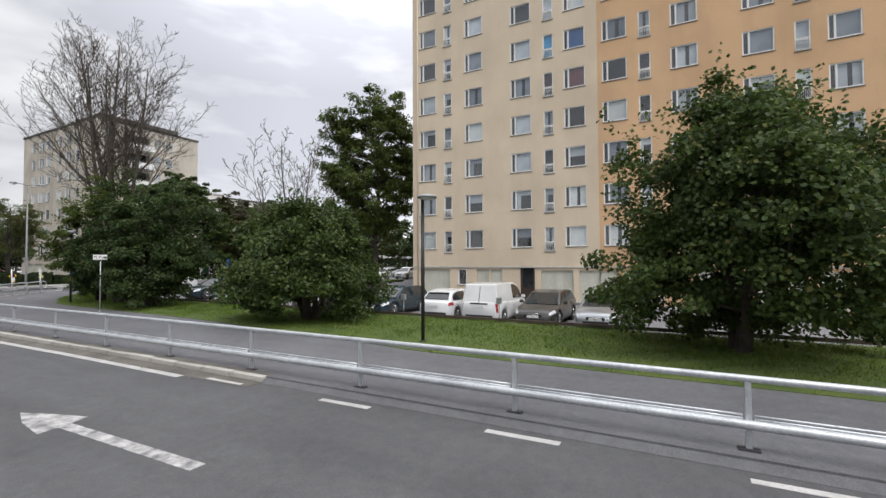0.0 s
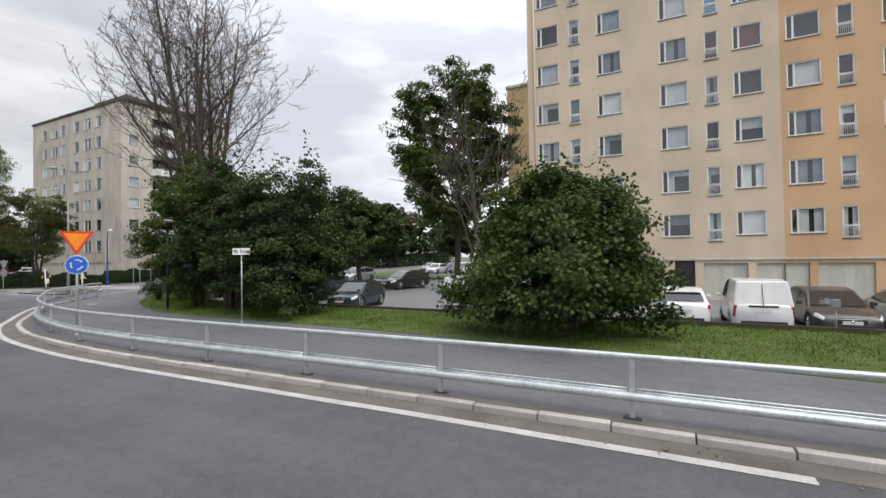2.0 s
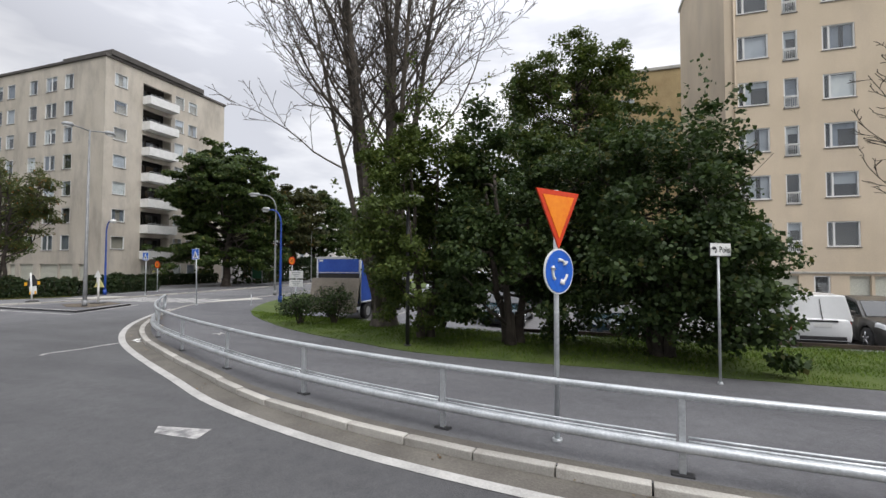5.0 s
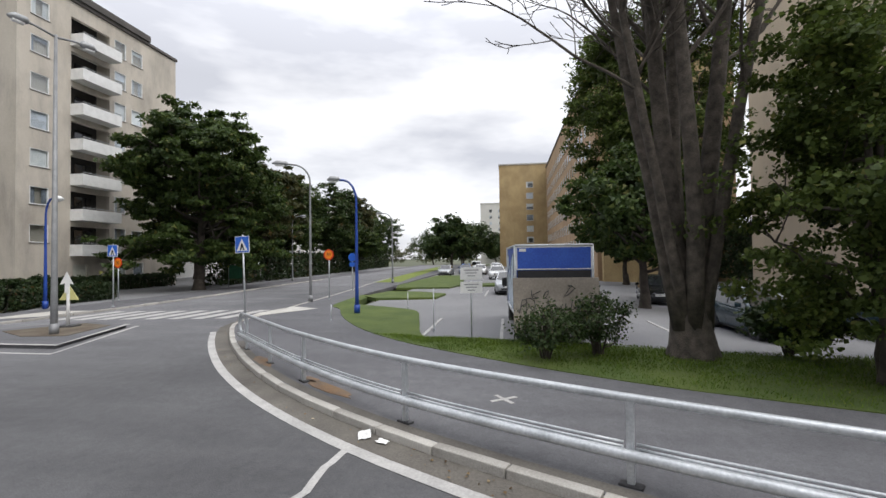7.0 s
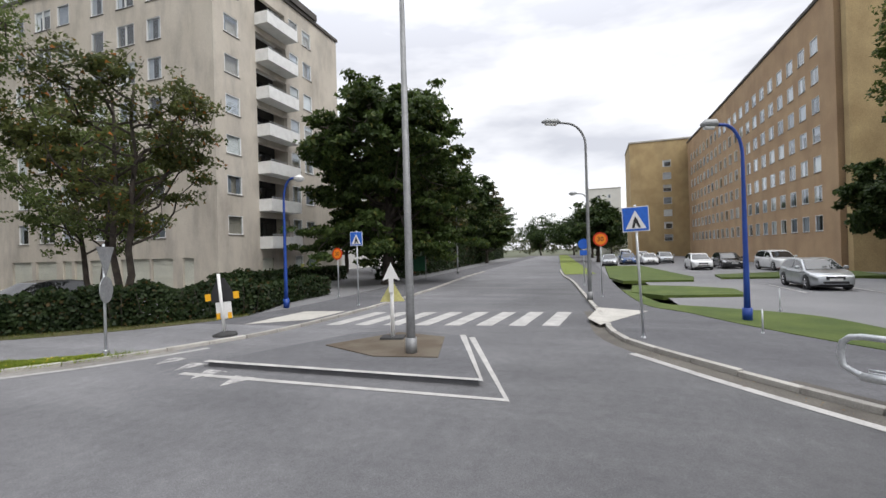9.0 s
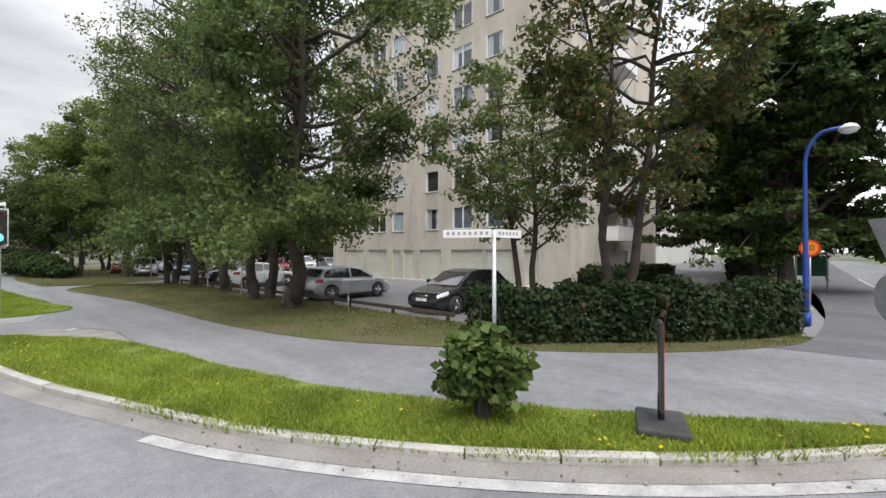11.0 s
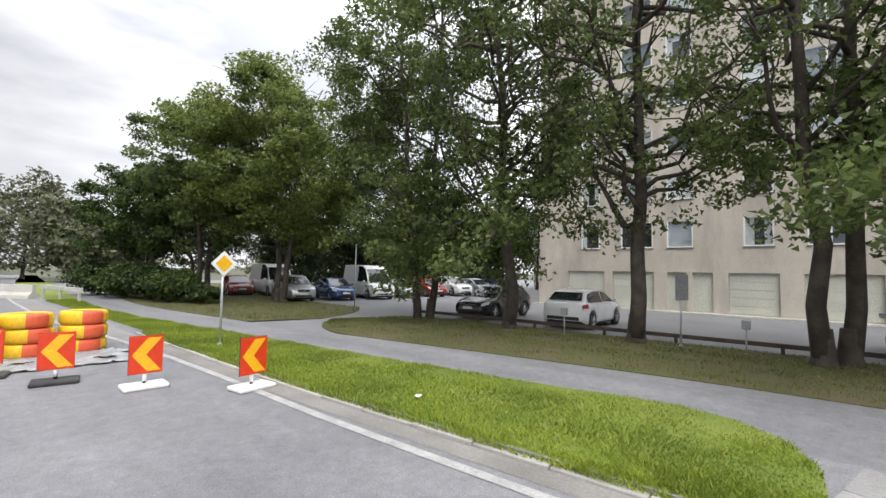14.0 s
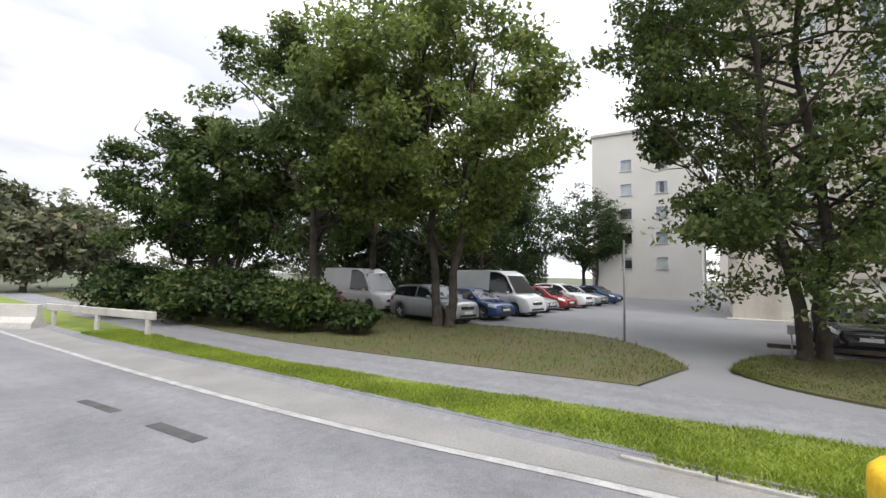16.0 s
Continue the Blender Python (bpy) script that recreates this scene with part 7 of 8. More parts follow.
blades("grass", STRIP_OUT, STRIP_IN, 0.095, 80000, 1, BLADE_BRIGHT, "short bright green mown grass beside the kerb", 0.06)
blades("grass", cut(NSTRIP_OUT, lambda p: p.y < 118), cut(NSTRIP_IN, lambda p: p.y < 118), 0.095, 125000, 2, BLADE_BRIGHT, "bright green grass strip along the road", 0.055)
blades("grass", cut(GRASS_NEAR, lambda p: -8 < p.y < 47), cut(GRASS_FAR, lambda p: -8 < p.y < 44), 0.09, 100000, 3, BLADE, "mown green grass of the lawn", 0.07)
blades("grass", VERGE_NEAR, VERGE_FAR, 0.08, 50000, 4, BLADE_DRY, "thin dry grass on the shaded verge", 0.06)
blades("grass", V2, smooth_line([(15.6, 100.6), (18.0, 101.6), (20.5, 104.0), (20.8, 107), (22, 112), (30, 120), (45, 140)]), 0.09, 26000, 5, BLADE_DRY, "rough grass below the yard trees", 0.09)
hedge("hedge", [(23.5, 119.5), (34, 121), (48, 121.5), (62, 121)], 2.4, 5.6, "tall dark hedge behind the parked cars", 6, 22000, LEAF_HEDGE, 0.38, 3)
kn = sub(KERB_N, length(cut(KERB_N, lambda p: p.x > 17.5 and p.y < 70)), length(cut(KERB_N, lambda p: p.y < 73)))
hedge("hedge", [(45.8, 21.4), (52, 20.6), (58.0, 19.9)], 2.2, 5.2, "tall dark shrubs between the cream and brick houses", 12, 7000, LEAF_HEDGE, 0.34)
hedge("hedge", [(43.5, 69.6), (60, 70.6), (85, 73.0), (128, 77.0)], 2.6, 3.4, "dark overgrown hedge under the street trees", 8, 24000, LEAF_HEDGE, 0.36, 3)
blades("weeds", offset(kn, -0.03), offset(kn, 0.26), 0.05, 3600, 6, BLADE_BRIGHT, "weeds and grass growing over the kerb", 0.10)
kn2 = sub(KERB_N, N_GAP1 + 0.6, N_END)
blades("weeds", offset(kn2, 0.04), offset(kn2, 0.3), 0.05, 9000, 7, BLADE_BRIGHT, "grass growing over the low kerb", 0.09)


def scatter(name, near, far, z, n, seed, size, material, label):
    """Fallen leaves and scraps that lie flat between two lines, thicker in some places."""
    rng = np.random.default_rng(seed)
    A, B = (np.array([tuple(p) for p in even(q, 160)]) for q in (near, far))
    i = rng.integers(0, 160, n * 3)
    u = rng.uniform(size=(n * 3, 1))
    P = A[i] * (1 - u) + B[i] * u + rng.normal(size=(n * 3, 3)) * np.array([0.12, 0.12, 0])
    keep = np.array([noise.noise((p[0] * 0.8, p[1] * 0.8, seed)) + 0.35 * rng.normal() for p in P])
    P = P[np.argsort(-keep)[:n]]
    P[:, 2] = z + rng.uniform(0.002, 0.02, n)
    nr = rng.normal(size=(n, 3)) * 0.25 + np.array([0, 0, 1])
    return tagged(new(name, leaf_mesh(name, P, nr, size, rng, material, 0.6)), label, "leaf litter", kind="stuff")


scatter("leaf_litter", offset(kn, -0.45), offset(kn, 0.05), 0.012, 120, 3, 0.035, LITTER, "brown fallen leaves in the gutter")
scatter("leaf_litter", VERGE_NEAR, VERGE_FAR, 0.10, 500, 4, 0.05, LITTER, "brown fallen leaves under the trees")
scatter("leaf_litter", STRIP_OUT, STRIP_IN, 0.14, 110, 5, 0.045, LEAF_SPECK, "yellow dandelion heads and scraps in the grass")
ks = sub(KERB_S, S10, S_END)
scatter("leaf_litter", offset(ks, -0.4), offset(ks, 0.0), 0.012, 260, 6, 0.035, LITTER, "dry leaves and grit in the gutter")

rs = random.Random(4)
for x, y, a, l0, w0 in ((16.05, 48.15, 42, 0.7, 0.16), (14.15, 45.75, 52, 0.8, 0.17), (14.7, 46.35, 50, 0.3, 0.1)):
    q = []
    for i in range(16):
        u = 2 * math.pi * i / 16
        px, py = l0 * math.cos(u) * rs.uniform(0.7, 1.1), w0 * math.sin(u) * rs.uniform(0.7, 1.1)
        c, sn = math.cos(radians(a)), math.sin(radians(a))
        q.append((x + px * c - py * sn, y + px * sn + py * c))
    paint("rust_stain", q, "rusty brown stain on the pavement's edge", 0.106, RUST)


def scrap(x, y, z, rz, size, label):
    """A crumpled paper scrap."""
    bm = bmesh.new()
    g = [[bm.verts.new((size * (i / 5 - 0.5), size * 0.7 * (j / 4 - 0.5), 0.01 + 0.35 * size * abs(noise.noise((i * 0.7 + x, j * 0.8, y))))) for j in range(5)] for i in range(6)]
    for i in range(5):
        for j in range(4):
            bm.faces.new((g[i][j], g[i + 1][j], g[i + 1][j + 1], g[i][j + 1]))
    ob = part("paper_scrap", bm, WHITE)
    ob.matrix_basis = pose(x, y, z, 0, 0, rz)
    tagged(ob, label, "litter")


scrap(12.42, 44.55, 0.01, 20, 0.24, "crumpled white paper scrap in the gutter")
scrap(12.25, 44.25, 0.01, 70, 0.16, "small white paper scrap beside the kerb")
scrap(9.9, 89.6, 0.13, 10, 0.12, "small white paper scrap on the grass strip")


# ---- vehicles ----
CARS = {}
PROFILE = {  # length, half width, wheel radius, front axle, rear axle, shoulder line, roof line
    "hatch": (4.2, 0.89, 0.325, 0.84, 3.42, [(0.0, 0.70), (0.30, 0.80), (1.05, 0.95), (2.6, 0.98), (3.80, 1.02), (4.12, 1.0), (4.2, 0.90)], [(0.98, 0.95), (1.82, 1.42), (2.35, 1.50), (3.1, 1.485), (3.62, 1.40), (4.06, 1.02)]),
    "suv": (4.6, 0.93, 0.36, 0.92, 3.68, [(0.0, 0.82), (0.25, 0.96), (1.15, 1.08), (2.9, 1.12), (4.2, 1.14), (4.52, 1.12), (4.6, 1.0)], [(1.1, 1.07), (1.9, 1.58), (2.5, 1.68), (3.4, 1.68), (4.05, 1.60), (4.48, 1.13)]),
    "estate": (4.75, 0.92, 0.335, 0.94, 3.70, [(0.0, 0.66), (0.28, 0.77), (1.3, 0.93), (3.0, 0.97), (4.3, 1.0), (4.68, 0.98), (4.75, 0.86)], [(1.22, 0.92), (2.1, 1.41), (2.7, 1.49), (3.6, 1.47), (4.25, 1.40), (4.64, 0.99)]),
    "sedan": (4.65, 0.90, 0.33, 0.92, 3.66, [(0.0, 0.64), (0.28, 0.76), (1.3, 0.91), (3.0, 0.96), (4.1, 1.02), (4.55, 1.0), (4.65, 0.88)], [(1.22, 0.90), (2.1, 1.37), (2.6, 1.44), (3.1, 1.42), (3.5, 1.34), (4.15, 1.02)]),
    "van": (4.45, 0.91, 0.32, 0.85, 3.58, [(0.0, 0.74), (0.22, 0.90), (0.95, 1.05), (2.9, 1.08), (4.3, 1.08), (4.40, 1.06), (4.45, 0.95)], [(0.85, 1.04), (1.5, 1.70), (2.0, 1.84), (3.2, 1.86), (4.22, 1.83), (4.41, 1.06)]),
    "bigvan": (5.6, 1.0, 0.36, 0.95, 4.3, [(0.0, 0.80), (0.22, 1.02), (0.9, 1.2), (3.2, 1.24), (5.4, 1.24), (5.54, 1.22), (5.6, 1.1)], [(0.8, 1.18), (1.55, 2.22), (2.1, 2.44), (3.6, 2.47), (5.38, 2.46), (5.56, 1.22)]),
}


def car_meshes(kind):
    """The parts of one kind of car, nose at x = 0 and tail at +x, built once."""
    if kind in CARS:
        return CARS[kind]
    L, W, R, fa, ra, low, cab = PROFILE[kind]
    cargo = kind in ("van", "bigvan")
    out = []

    def keep(name, bm, role, up=None, smooth=False):
        me = bpy.data.meshes.new(name)
        bmesh.ops.recalc_face_normals(bm, faces=bm.faces[:])
        for f in bm.faces:
            f.smooth = f.smooth or smooth
        bm.to_mesh(me)
        bm.free()
        out.append((name, me, role, up))
        return len(out) - 1

    def lerp_line(line, x):
        for (xa, za), (xb, zb) in zip(line, line[1:]):
            if x <= xb:
                return za + (zb - za) * max(0, x - xa) / max(1e-6, xb - xa)
        return line[-1][1]

    def sill(x):
        """The lower edge of the side: it rises over the wheels and at both ends."""
        z = 0.21 + 0.10 * max(0, 1 - x / 0.45) ** 2 + 0.14 * max(0, 1 - (L - x) / 0.5) ** 2
        for c in (fa, ra):
            d = abs(x - c)
            if d < R + 0.065:
                z = max(z, R + math.sqrt((R + 0.065) ** 2 - d * d))
        return z

    def skin(x, r, grow=0.0):
        """A point of the side and bonnet: r runs from the sill (0) over the shoulder (4) to the middle (7)."""
        e, q = x / 0.85, (L - x) / 0.6
        w = W * (1 - 0.24 * max(0, 1 - e) ** 2.4) * (1 - 0.13 * max(0, 1 - q) ** 2.2)
        zl, zt = sill(x), lerp_line(low, x)
        prof = ((0.90, 0.0), (0.965, 0.04), (1.0, 0.42), (0.985, 0.74), (0.955, 0.90), (0.86, 0.985), (0.45, 1.03), (0.0, 1.045))
        i = min(6, int(r))
        k, t = r - i, min(1, max(0, (x - 0.9) / 0.5))
        fy, fz = (prof[i][j] + (prof[i + 1][j] - prof[i][j]) * k for j in (0, 1))
        fz = min(fz, 1.0) + (fz - 1.0 if fz > 1 else 0) * (1 - 0.5 * t)
        up = max(0, min(1, (fz - 0.7) / 0.3))
        push = 0.10 * up * max(0, 1 - x / 0.25) ** 2
        return Vector((x + push, (w + grow) * fy, zl + (zt - zl) * fz + grow * up))

    xs = {0.0, 0.03, 0.1, 0.2, 0.32, L, L - 0.03, L - 0.09, L - 0.18, L - 0.32}
    xs |= {c + (R + 0.066) * math.cos(math.pi * i / 10) for c in (fa, ra) for i in range(11)}
    xs |= {x for x, _ in low} | {fa + R + 0.3 + (ra - fa - 2 * R - 0.6) * i / 4 for i in range(5)}
    xs = sorted(x for x in xs if 0 <= x <= L)
    bm = bmesh.new()
    grid = []
    for x in xs:
        half = [skin(x, r) for r in (0, 0.5, 1, 1.5, 2, 2.5, 3, 3.5, 4, 4.5, 5, 6, 7)]
        grid.append([bm.verts.new(p) for p in half] + [bm.verts.new((p.x, -p.y, p.z)) for p in half[-2::-1]])
    for a, b in zip(grid, grid[1:]):
        for i in range(len(a) - 1):
            bm.faces.new((a[i], a[i + 1], b[i + 1], b[i]))
    bm.faces.new(grid[0])
    bm.faces.new(grid[-1][::-1])
    body = keep("body", bm, "paint", smooth=True)

    def patch(name, x0, x1, r0, r1, role, grow=0.012, up=None):
        for s in (-1, 1):
            bm = bmesh.new()
            g = [[bm.verts.new(Vector((1, s, 1)) * skin(x0 + (x1 - x0) * i / 5, r0 + (r1 - r0) * j / 4, grow)) for j in range(5)] for i in range(6)]
            for i in range(5):
                for j in range(4):
                    bm.faces.new((g[i][j], g[i + 1][j], g[i + 1][j + 1], g[i][j + 1]))
            keep(name, bm, role, up, True)

    patch("headlight", 0.02, 0.46, 3.15, 4.6, "clear")
    if cargo:
        patch("tail_light", L - 0.16, L - 0.015, 2.0, 4.4, "red")
    else:
        patch("tail_light", L - 0.36, L - 0.01, 3.0, 4.3, "red")
    for x in (cab[0][0] + 0.32, (cab[0][0] + ra) / 2 + 0.18):
        patch("door_gap", x, x + 0.014, 1.05, 4.6, "dark", 0.003)
    patch("sill", fa + R + 0.1, ra - R - 0.1, 0.1, 1.1, "dark", 0.008)

    # glasshouse: a painted shell with the panes set on it
    zb, zt = min(cab[0][1], cab[-1][1]), max(z for _, z in cab)
    wb, wr = W * 0.935, W * (0.80 if cargo else 0.71)

    def wide(z):
        return wb + (wr - wb) * max(0, min(1, (z - zb) / (zt - zb)))

    bm = bmesh.new()
    rows = [[bm.verts.new((x, s * wide(z), z - (0.05 if i in (0, len(cab) - 1) else 0))) for i, (x, z) in enumerate(cab)] for s in (-1, 1)]
    bm.faces.new(rows[0])
    bm.faces.new(rows[1][::-1])
    for i in range(len(cab)):
        j = (i + 1) % len(cab)
        bm.faces.new((rows[0][i], rows[1][i], rows[1][j], rows[0][j]))
    bmesh.ops.bevel(bm, geom=[e for e in bm.edges if min(v.co.z for v in e.verts) > zb - 0.1 and max(v.co.z for v in e.verts) > zb + 0.15], offset=0.055, segments=3, affect="EDGES", profile=0.6)
    shell = keep("cabin", bm, "paint")

    def pane(name, pts, push, role="glass", bow=0.0):
        """A glass panel across the car between two points of the roof line, or on a side."""
        bm = bmesh.new()
        (xa, za, ya), (xb, zb2, yb) = pts
        nx, nz = (zb2 - za), -(xb - xa)
        d = math.hypot(nx, nz)
        nx, nz = nx / d * push, nz / d * push
        g = [[bm.verts.new((x - nx - sgn * bow * (1 - (k / 4) ** 2), y * k / 4, z - nz)) for k in range(-4, 5)] for x, z, y in ((xa, za, ya), (xb, zb2, yb)) for sgn in ((1 if push > 0 else -1),)]
        for k in range(8):
            bm.faces.new((g[0][k], g[0][k + 1], g[1][k + 1], g[1][k]))
        keep(name, bm, role, shell, True)

    def at_roof(i, j, t):
        return cab[i][0] + (cab[j][0] - cab[i][0]) * t, cab[i][1] + (cab[j][1] - cab[i][1]) * t

    a, b = at_roof(0, 1, 0.04), at_roof(0, 1, 0.95)
    pane("windscreen", ((*a, wide(a[1]) - 0.09), (*b, wide(b[1]) - 0.09)), 0.012, bow=0.015)
    if not cargo:
        a, b = at_roof(-1, -2, 0.16), at_roof(-1, -2, 0.88)
        pane("rear_window", ((*a, wide(a[1]) - 0.13), (*b, wide(b[1]) - 0.12)), -0.014)
    # side windows between the belt and the roof line

    def roof_z(x):
        return lerp_line(cab, x) - 0.085

    x_front, x_mid, x_back = cab[0][0] + 0.22, (cab[0][0] + ra) / 2 + 0.18, cab[-1][0] - 0.20
    for s in (-1, 1):
        for xa, xb in ((x_front, x_mid - 0.05),) if cargo else ((x_front, x_mid - 0.05), (x_mid + 0.05, x_back - (0.10 if kind != "sedan" else 0.05))):
            ux = [xa + (xb - xa) * i / 10 for i in range(11)]
            base = [zb + 0.045 + 0.03 * i / 10 for i in range(11)]
            q = [(x, z) for x, z in zip(ux, base)] + [(x, max(z + 0.01, roof_z(x))) for x, z in zip(ux[::-1], base[::-1])]
            bm = bmesh.new()
            va = [bm.verts.new((x, s * (wide(z) + 0.008), z)) for x, z in q]
            for i in range(10):
                if va[20 - i].co.z > va[i + 1].co.z + 0.011 or va[21 - i].co.z > va[i].co.z + 0.011:
                    bm.faces.new((va[i], va[i + 1], va[20 - i], va[21 - i]))
            bmesh.ops.delete(bm, geom=[v for v in bm.verts if not v.link_faces], context="VERTS")
            keep("side_window", bm, "glass", shell)
        bm = bmesh.new()
        xm = cab[0][0] + 0.34
        box(bm, xm, s * (W + 0.09) - 0.10, zb + 0.02, xm + 0.13, s * (W + 0.09) + 0.09, zb + 0.17, 0.04)
        keep("mirror", bm, "paint")
        for x in (x_mid - 0.18,) if cargo else (x_mid - 0.18, x_mid + 0.75):
            bm = bmesh.new()
            p = skin(x, 3.2)
            box(bm, x - 0.10, s * p.y - 0.02, p.z - 0.015, x + 0.08, s * p.y + 0.02, p.z + 0.015, 0.006)
            keep("door_handle", bm, "paint")
        for c in (fa, ra):
            bm = bmesh.new()
            y0, y1 = s * (W - 0.22), s * (W - 0.012)
            tube(bm, [(c, y0, R), (c, y0 + s * 0.02, R), (c, y1 - s * 0.03, R), (c, y1, R), (c, y1 - s * 0.005, R)], [R * 0.9, R, R, R * 0.9, R * 0.7], 24)
            tyre = keep("tyre", bm, "rubber")
            bm = bmesh.new()
            tube(bm, [(c, y1 - s * 0.03, R), (c, y1 - s * 0.02, R)], R * 0.68, 20)
            for i in range(5):
                a = 2 * math.pi * i / 5 + 0.3
                tube(bm, [(c, y1 + s * 0.006, R), (c + R * 0.64 * math.cos(a), y1 - s * 0.004, R + R * 0.64 * math.sin(a))], [0.05, 0.03], 5)
            keep("rim", bm, "rim", tyre)
    # nose and tail
    zn = low[0][1]
    bm = bmesh.new()
    box(bm, -0.012, -W * 0.40, zn - 0.17, 0.10, W * 0.40, zn - 0.03, 0.03)
    grille = keep("grille", bm, "dark")
    bm = bmesh.new()
    tube(bm, [(-0.02, -W * 0.40, zn - 0.03), (-0.02, W * 0.40, zn - 0.03)], 0.012, 6)
    tube(bm, [(-0.02, -0.05, zn - 0.10), (-0.02, 0.05, zn - 0.10)], 0.035, 8)
    keep("trim", bm, "rim", grille)
    bm = bmesh.new()
    box(bm, -0.008, -W * 0.56, 0.33, 0.12, W * 0.56, 0.45, 0.03)
    keep("air_intake", bm, "dark")
    bm = bmesh.new()
    box(bm, L - 0.14, -W * 0.72, 0.36, L + 0.012, W * 0.72, 0.50, 0.03)
    keep("rear_bumper", bm, "dark")
    for x, z in ((-0.026, 0.47), (L + 0.004, 0.72 if not cargo else 0.80)):
        bm = bmesh.new()
        box(bm, x, -0.25, z, x + 0.016, 0.25, z + 0.11, 0.004)
        keep("number_plate", bm, "plate")
    if cargo:
        bm = bmesh.new()
        box(bm, L - 0.03, -0.42, 0.96, L + 0.018, 0.42, 1.02, 0.01)
        keep("trim", bm, "dark")
        bm = bmesh.new()
        a, b = cab[-1], cab[-2]
        tube(bm, [(a[0] + 0.035, 0, a[1] - 0.02), (b[0] + 0.03, 0, b[1] - 0.12)], 0.012, 5)
        keep("door_gap", bm, "dark", shell)
    elif kind != "sedan":
        bm = bmesh.new()
        p = cab[-2]
        box(bm, p[0] - 0.06, -wr * 0.86, p[1] - 0.03, p[0] + 0.14, wr * 0.86, p[1] + 0.012, 0.015)
        keep("spoiler", bm, "paint")
    bm = bmesh.new()
    box(bm, 0.25, -W * 0.84, 0.17, L - 0.25, W * 0.84, 0.62)
    keep("underbody", bm, "dark")
    CARS[kind] = out
    return out


def paintmat(name, c, rough=0.22, metal=0.0):
    m = mat(name, c, tuple(k * 0.92 for k in c), 1.5, 60, rough, metal, bump=0)
    m.node_tree.nodes["Principled BSDF"].inputs["Coat Weight"].default_value = 0.5
    return m


P_WHITE = paintmat("car_white", (0.72, 0.73, 0.74))
P_BLACK = paintmat("car_black", (0.018, 0.018, 0.020))
P_GREY = paintmat("car_dark_grey", (0.06, 0.058, 0.055), 0.28, 0.3)
P_SILVER = paintmat("car_silver", (0.42, 0.44, 0.46), 0.28, 0.6)
P_BLUE = paintmat("car_blue", (0.04, 0.09, 0.22), 0.25, 0.2)
P_RED = paintmat("car_red", (0.30, 0.03, 0.025))
P_TEAL = paintmat("car_dark_teal", (0.02, 0.04, 0.055), 0.25, 0.2)


def car(kind, x, y, rz, colour, label, z=0.0):
    """A parked car whose nose is at (x, y); rz turns its tail from +x."""
    root = thing("car" if "van" not in kind else "van", pose(x, y, z, 0, 0, rz), label, "car" if "van" not in kind else "van")
    look_ = {"paint": colour, "glass": CAR_GLASS, "dark": BLACK, "clear": LAMP_CLEAR, "red": LAMP_RED, "rubber": RUBBER, "rim": CHROME, "plate": WHITE}
    made = []
    for name, me, role, up in car_meshes(kind):
        if not me.materials:
            me.materials.append(None)
        ob = new(name, me)
        ob.parent = root if up is None else made[up]
        ob.material_slots[0].link = "OBJECT"
        ob.material_slots[0].material = look_[role]
        made.append(ob)
    return root


# car park south: tails or noses towards the lawn
def lz(x, y):
    return lot_z(x, y) - 0.02


for kind, x, y, rz, c, lb in (
        ("hatch", 23.4, 14.25, 180, P_WHITE, "white sporty car parked tail to the lawn"),
        ("van", 23.5, 11.9, 180, P_WHITE, "white delivery van parked tail to the lawn"),
        ("estate", 19.3, 9.55, 0, P_GREY, "dark grey estate parked nose to the lawn"),
        ("sedan", 19.4, 7.05, 0, P_SILVER, "silver saloon car parked nose to the lawn"),
        ("estate", 19.5, 18.2, 0, P_TEAL, "dark green estate car behind a bush"),
        ("van", 24.6, 23.8, 180, P_WHITE, "white delivery van with closed rear doors"),
        ("suv", 20.2, 21.3, 0, P_GREY, "dark car parked nose to the lawn"),
        ("hatch", 19.3, 30.2, 10, P_TEAL, "dark blue hatchback behind maple bushes"),
        ("estate", 20.0, 34.6, 0, P_TEAL, "dark blue estate car beside the bare tree"),
        ("estate", 30.5, 35.0, -12, P_BLACK, "black estate car in the car park"),
        ("hatch", 34.8, 42.6, 0, P_SILVER, "silver hatchback parked by itself"),
        ("hatch", 54.5, 43.8, 0, P_WHITE, "white hatchback far in the car park"),
        ("suv", 52.0, 38.2, 5, P_WHITE, "white car beside the brick house"),
        ("estate", 56.0, 41.0, 0, P_BLACK, "black estate car beside a white one"),
        ("sedan", 68.0, 46.5, 0, P_WHITE, "white saloon far in the car park"),
        ("hatch", 72.0, 44.2, 0, P_SILVER, "silver hatchback far in the car park"),
        ("estate", 70.0, 48.8, 0, P_BLUE, "blue estate car far in the car park"),
        ("sedan", 66.0, 51.2, 0, P_SILVER, "silver saloon beside the side street"),
        ("van", 84.0, 48.2, 0, P_WHITE, "white van far in the car park"),
        ("sedan", 90.0, 45.0, 0, P_WHITE, "white saloon in the last row")):
    car(kind, x, y, rz, c, lb, lz(x - 2 if rz == 180 else x + 2, y))
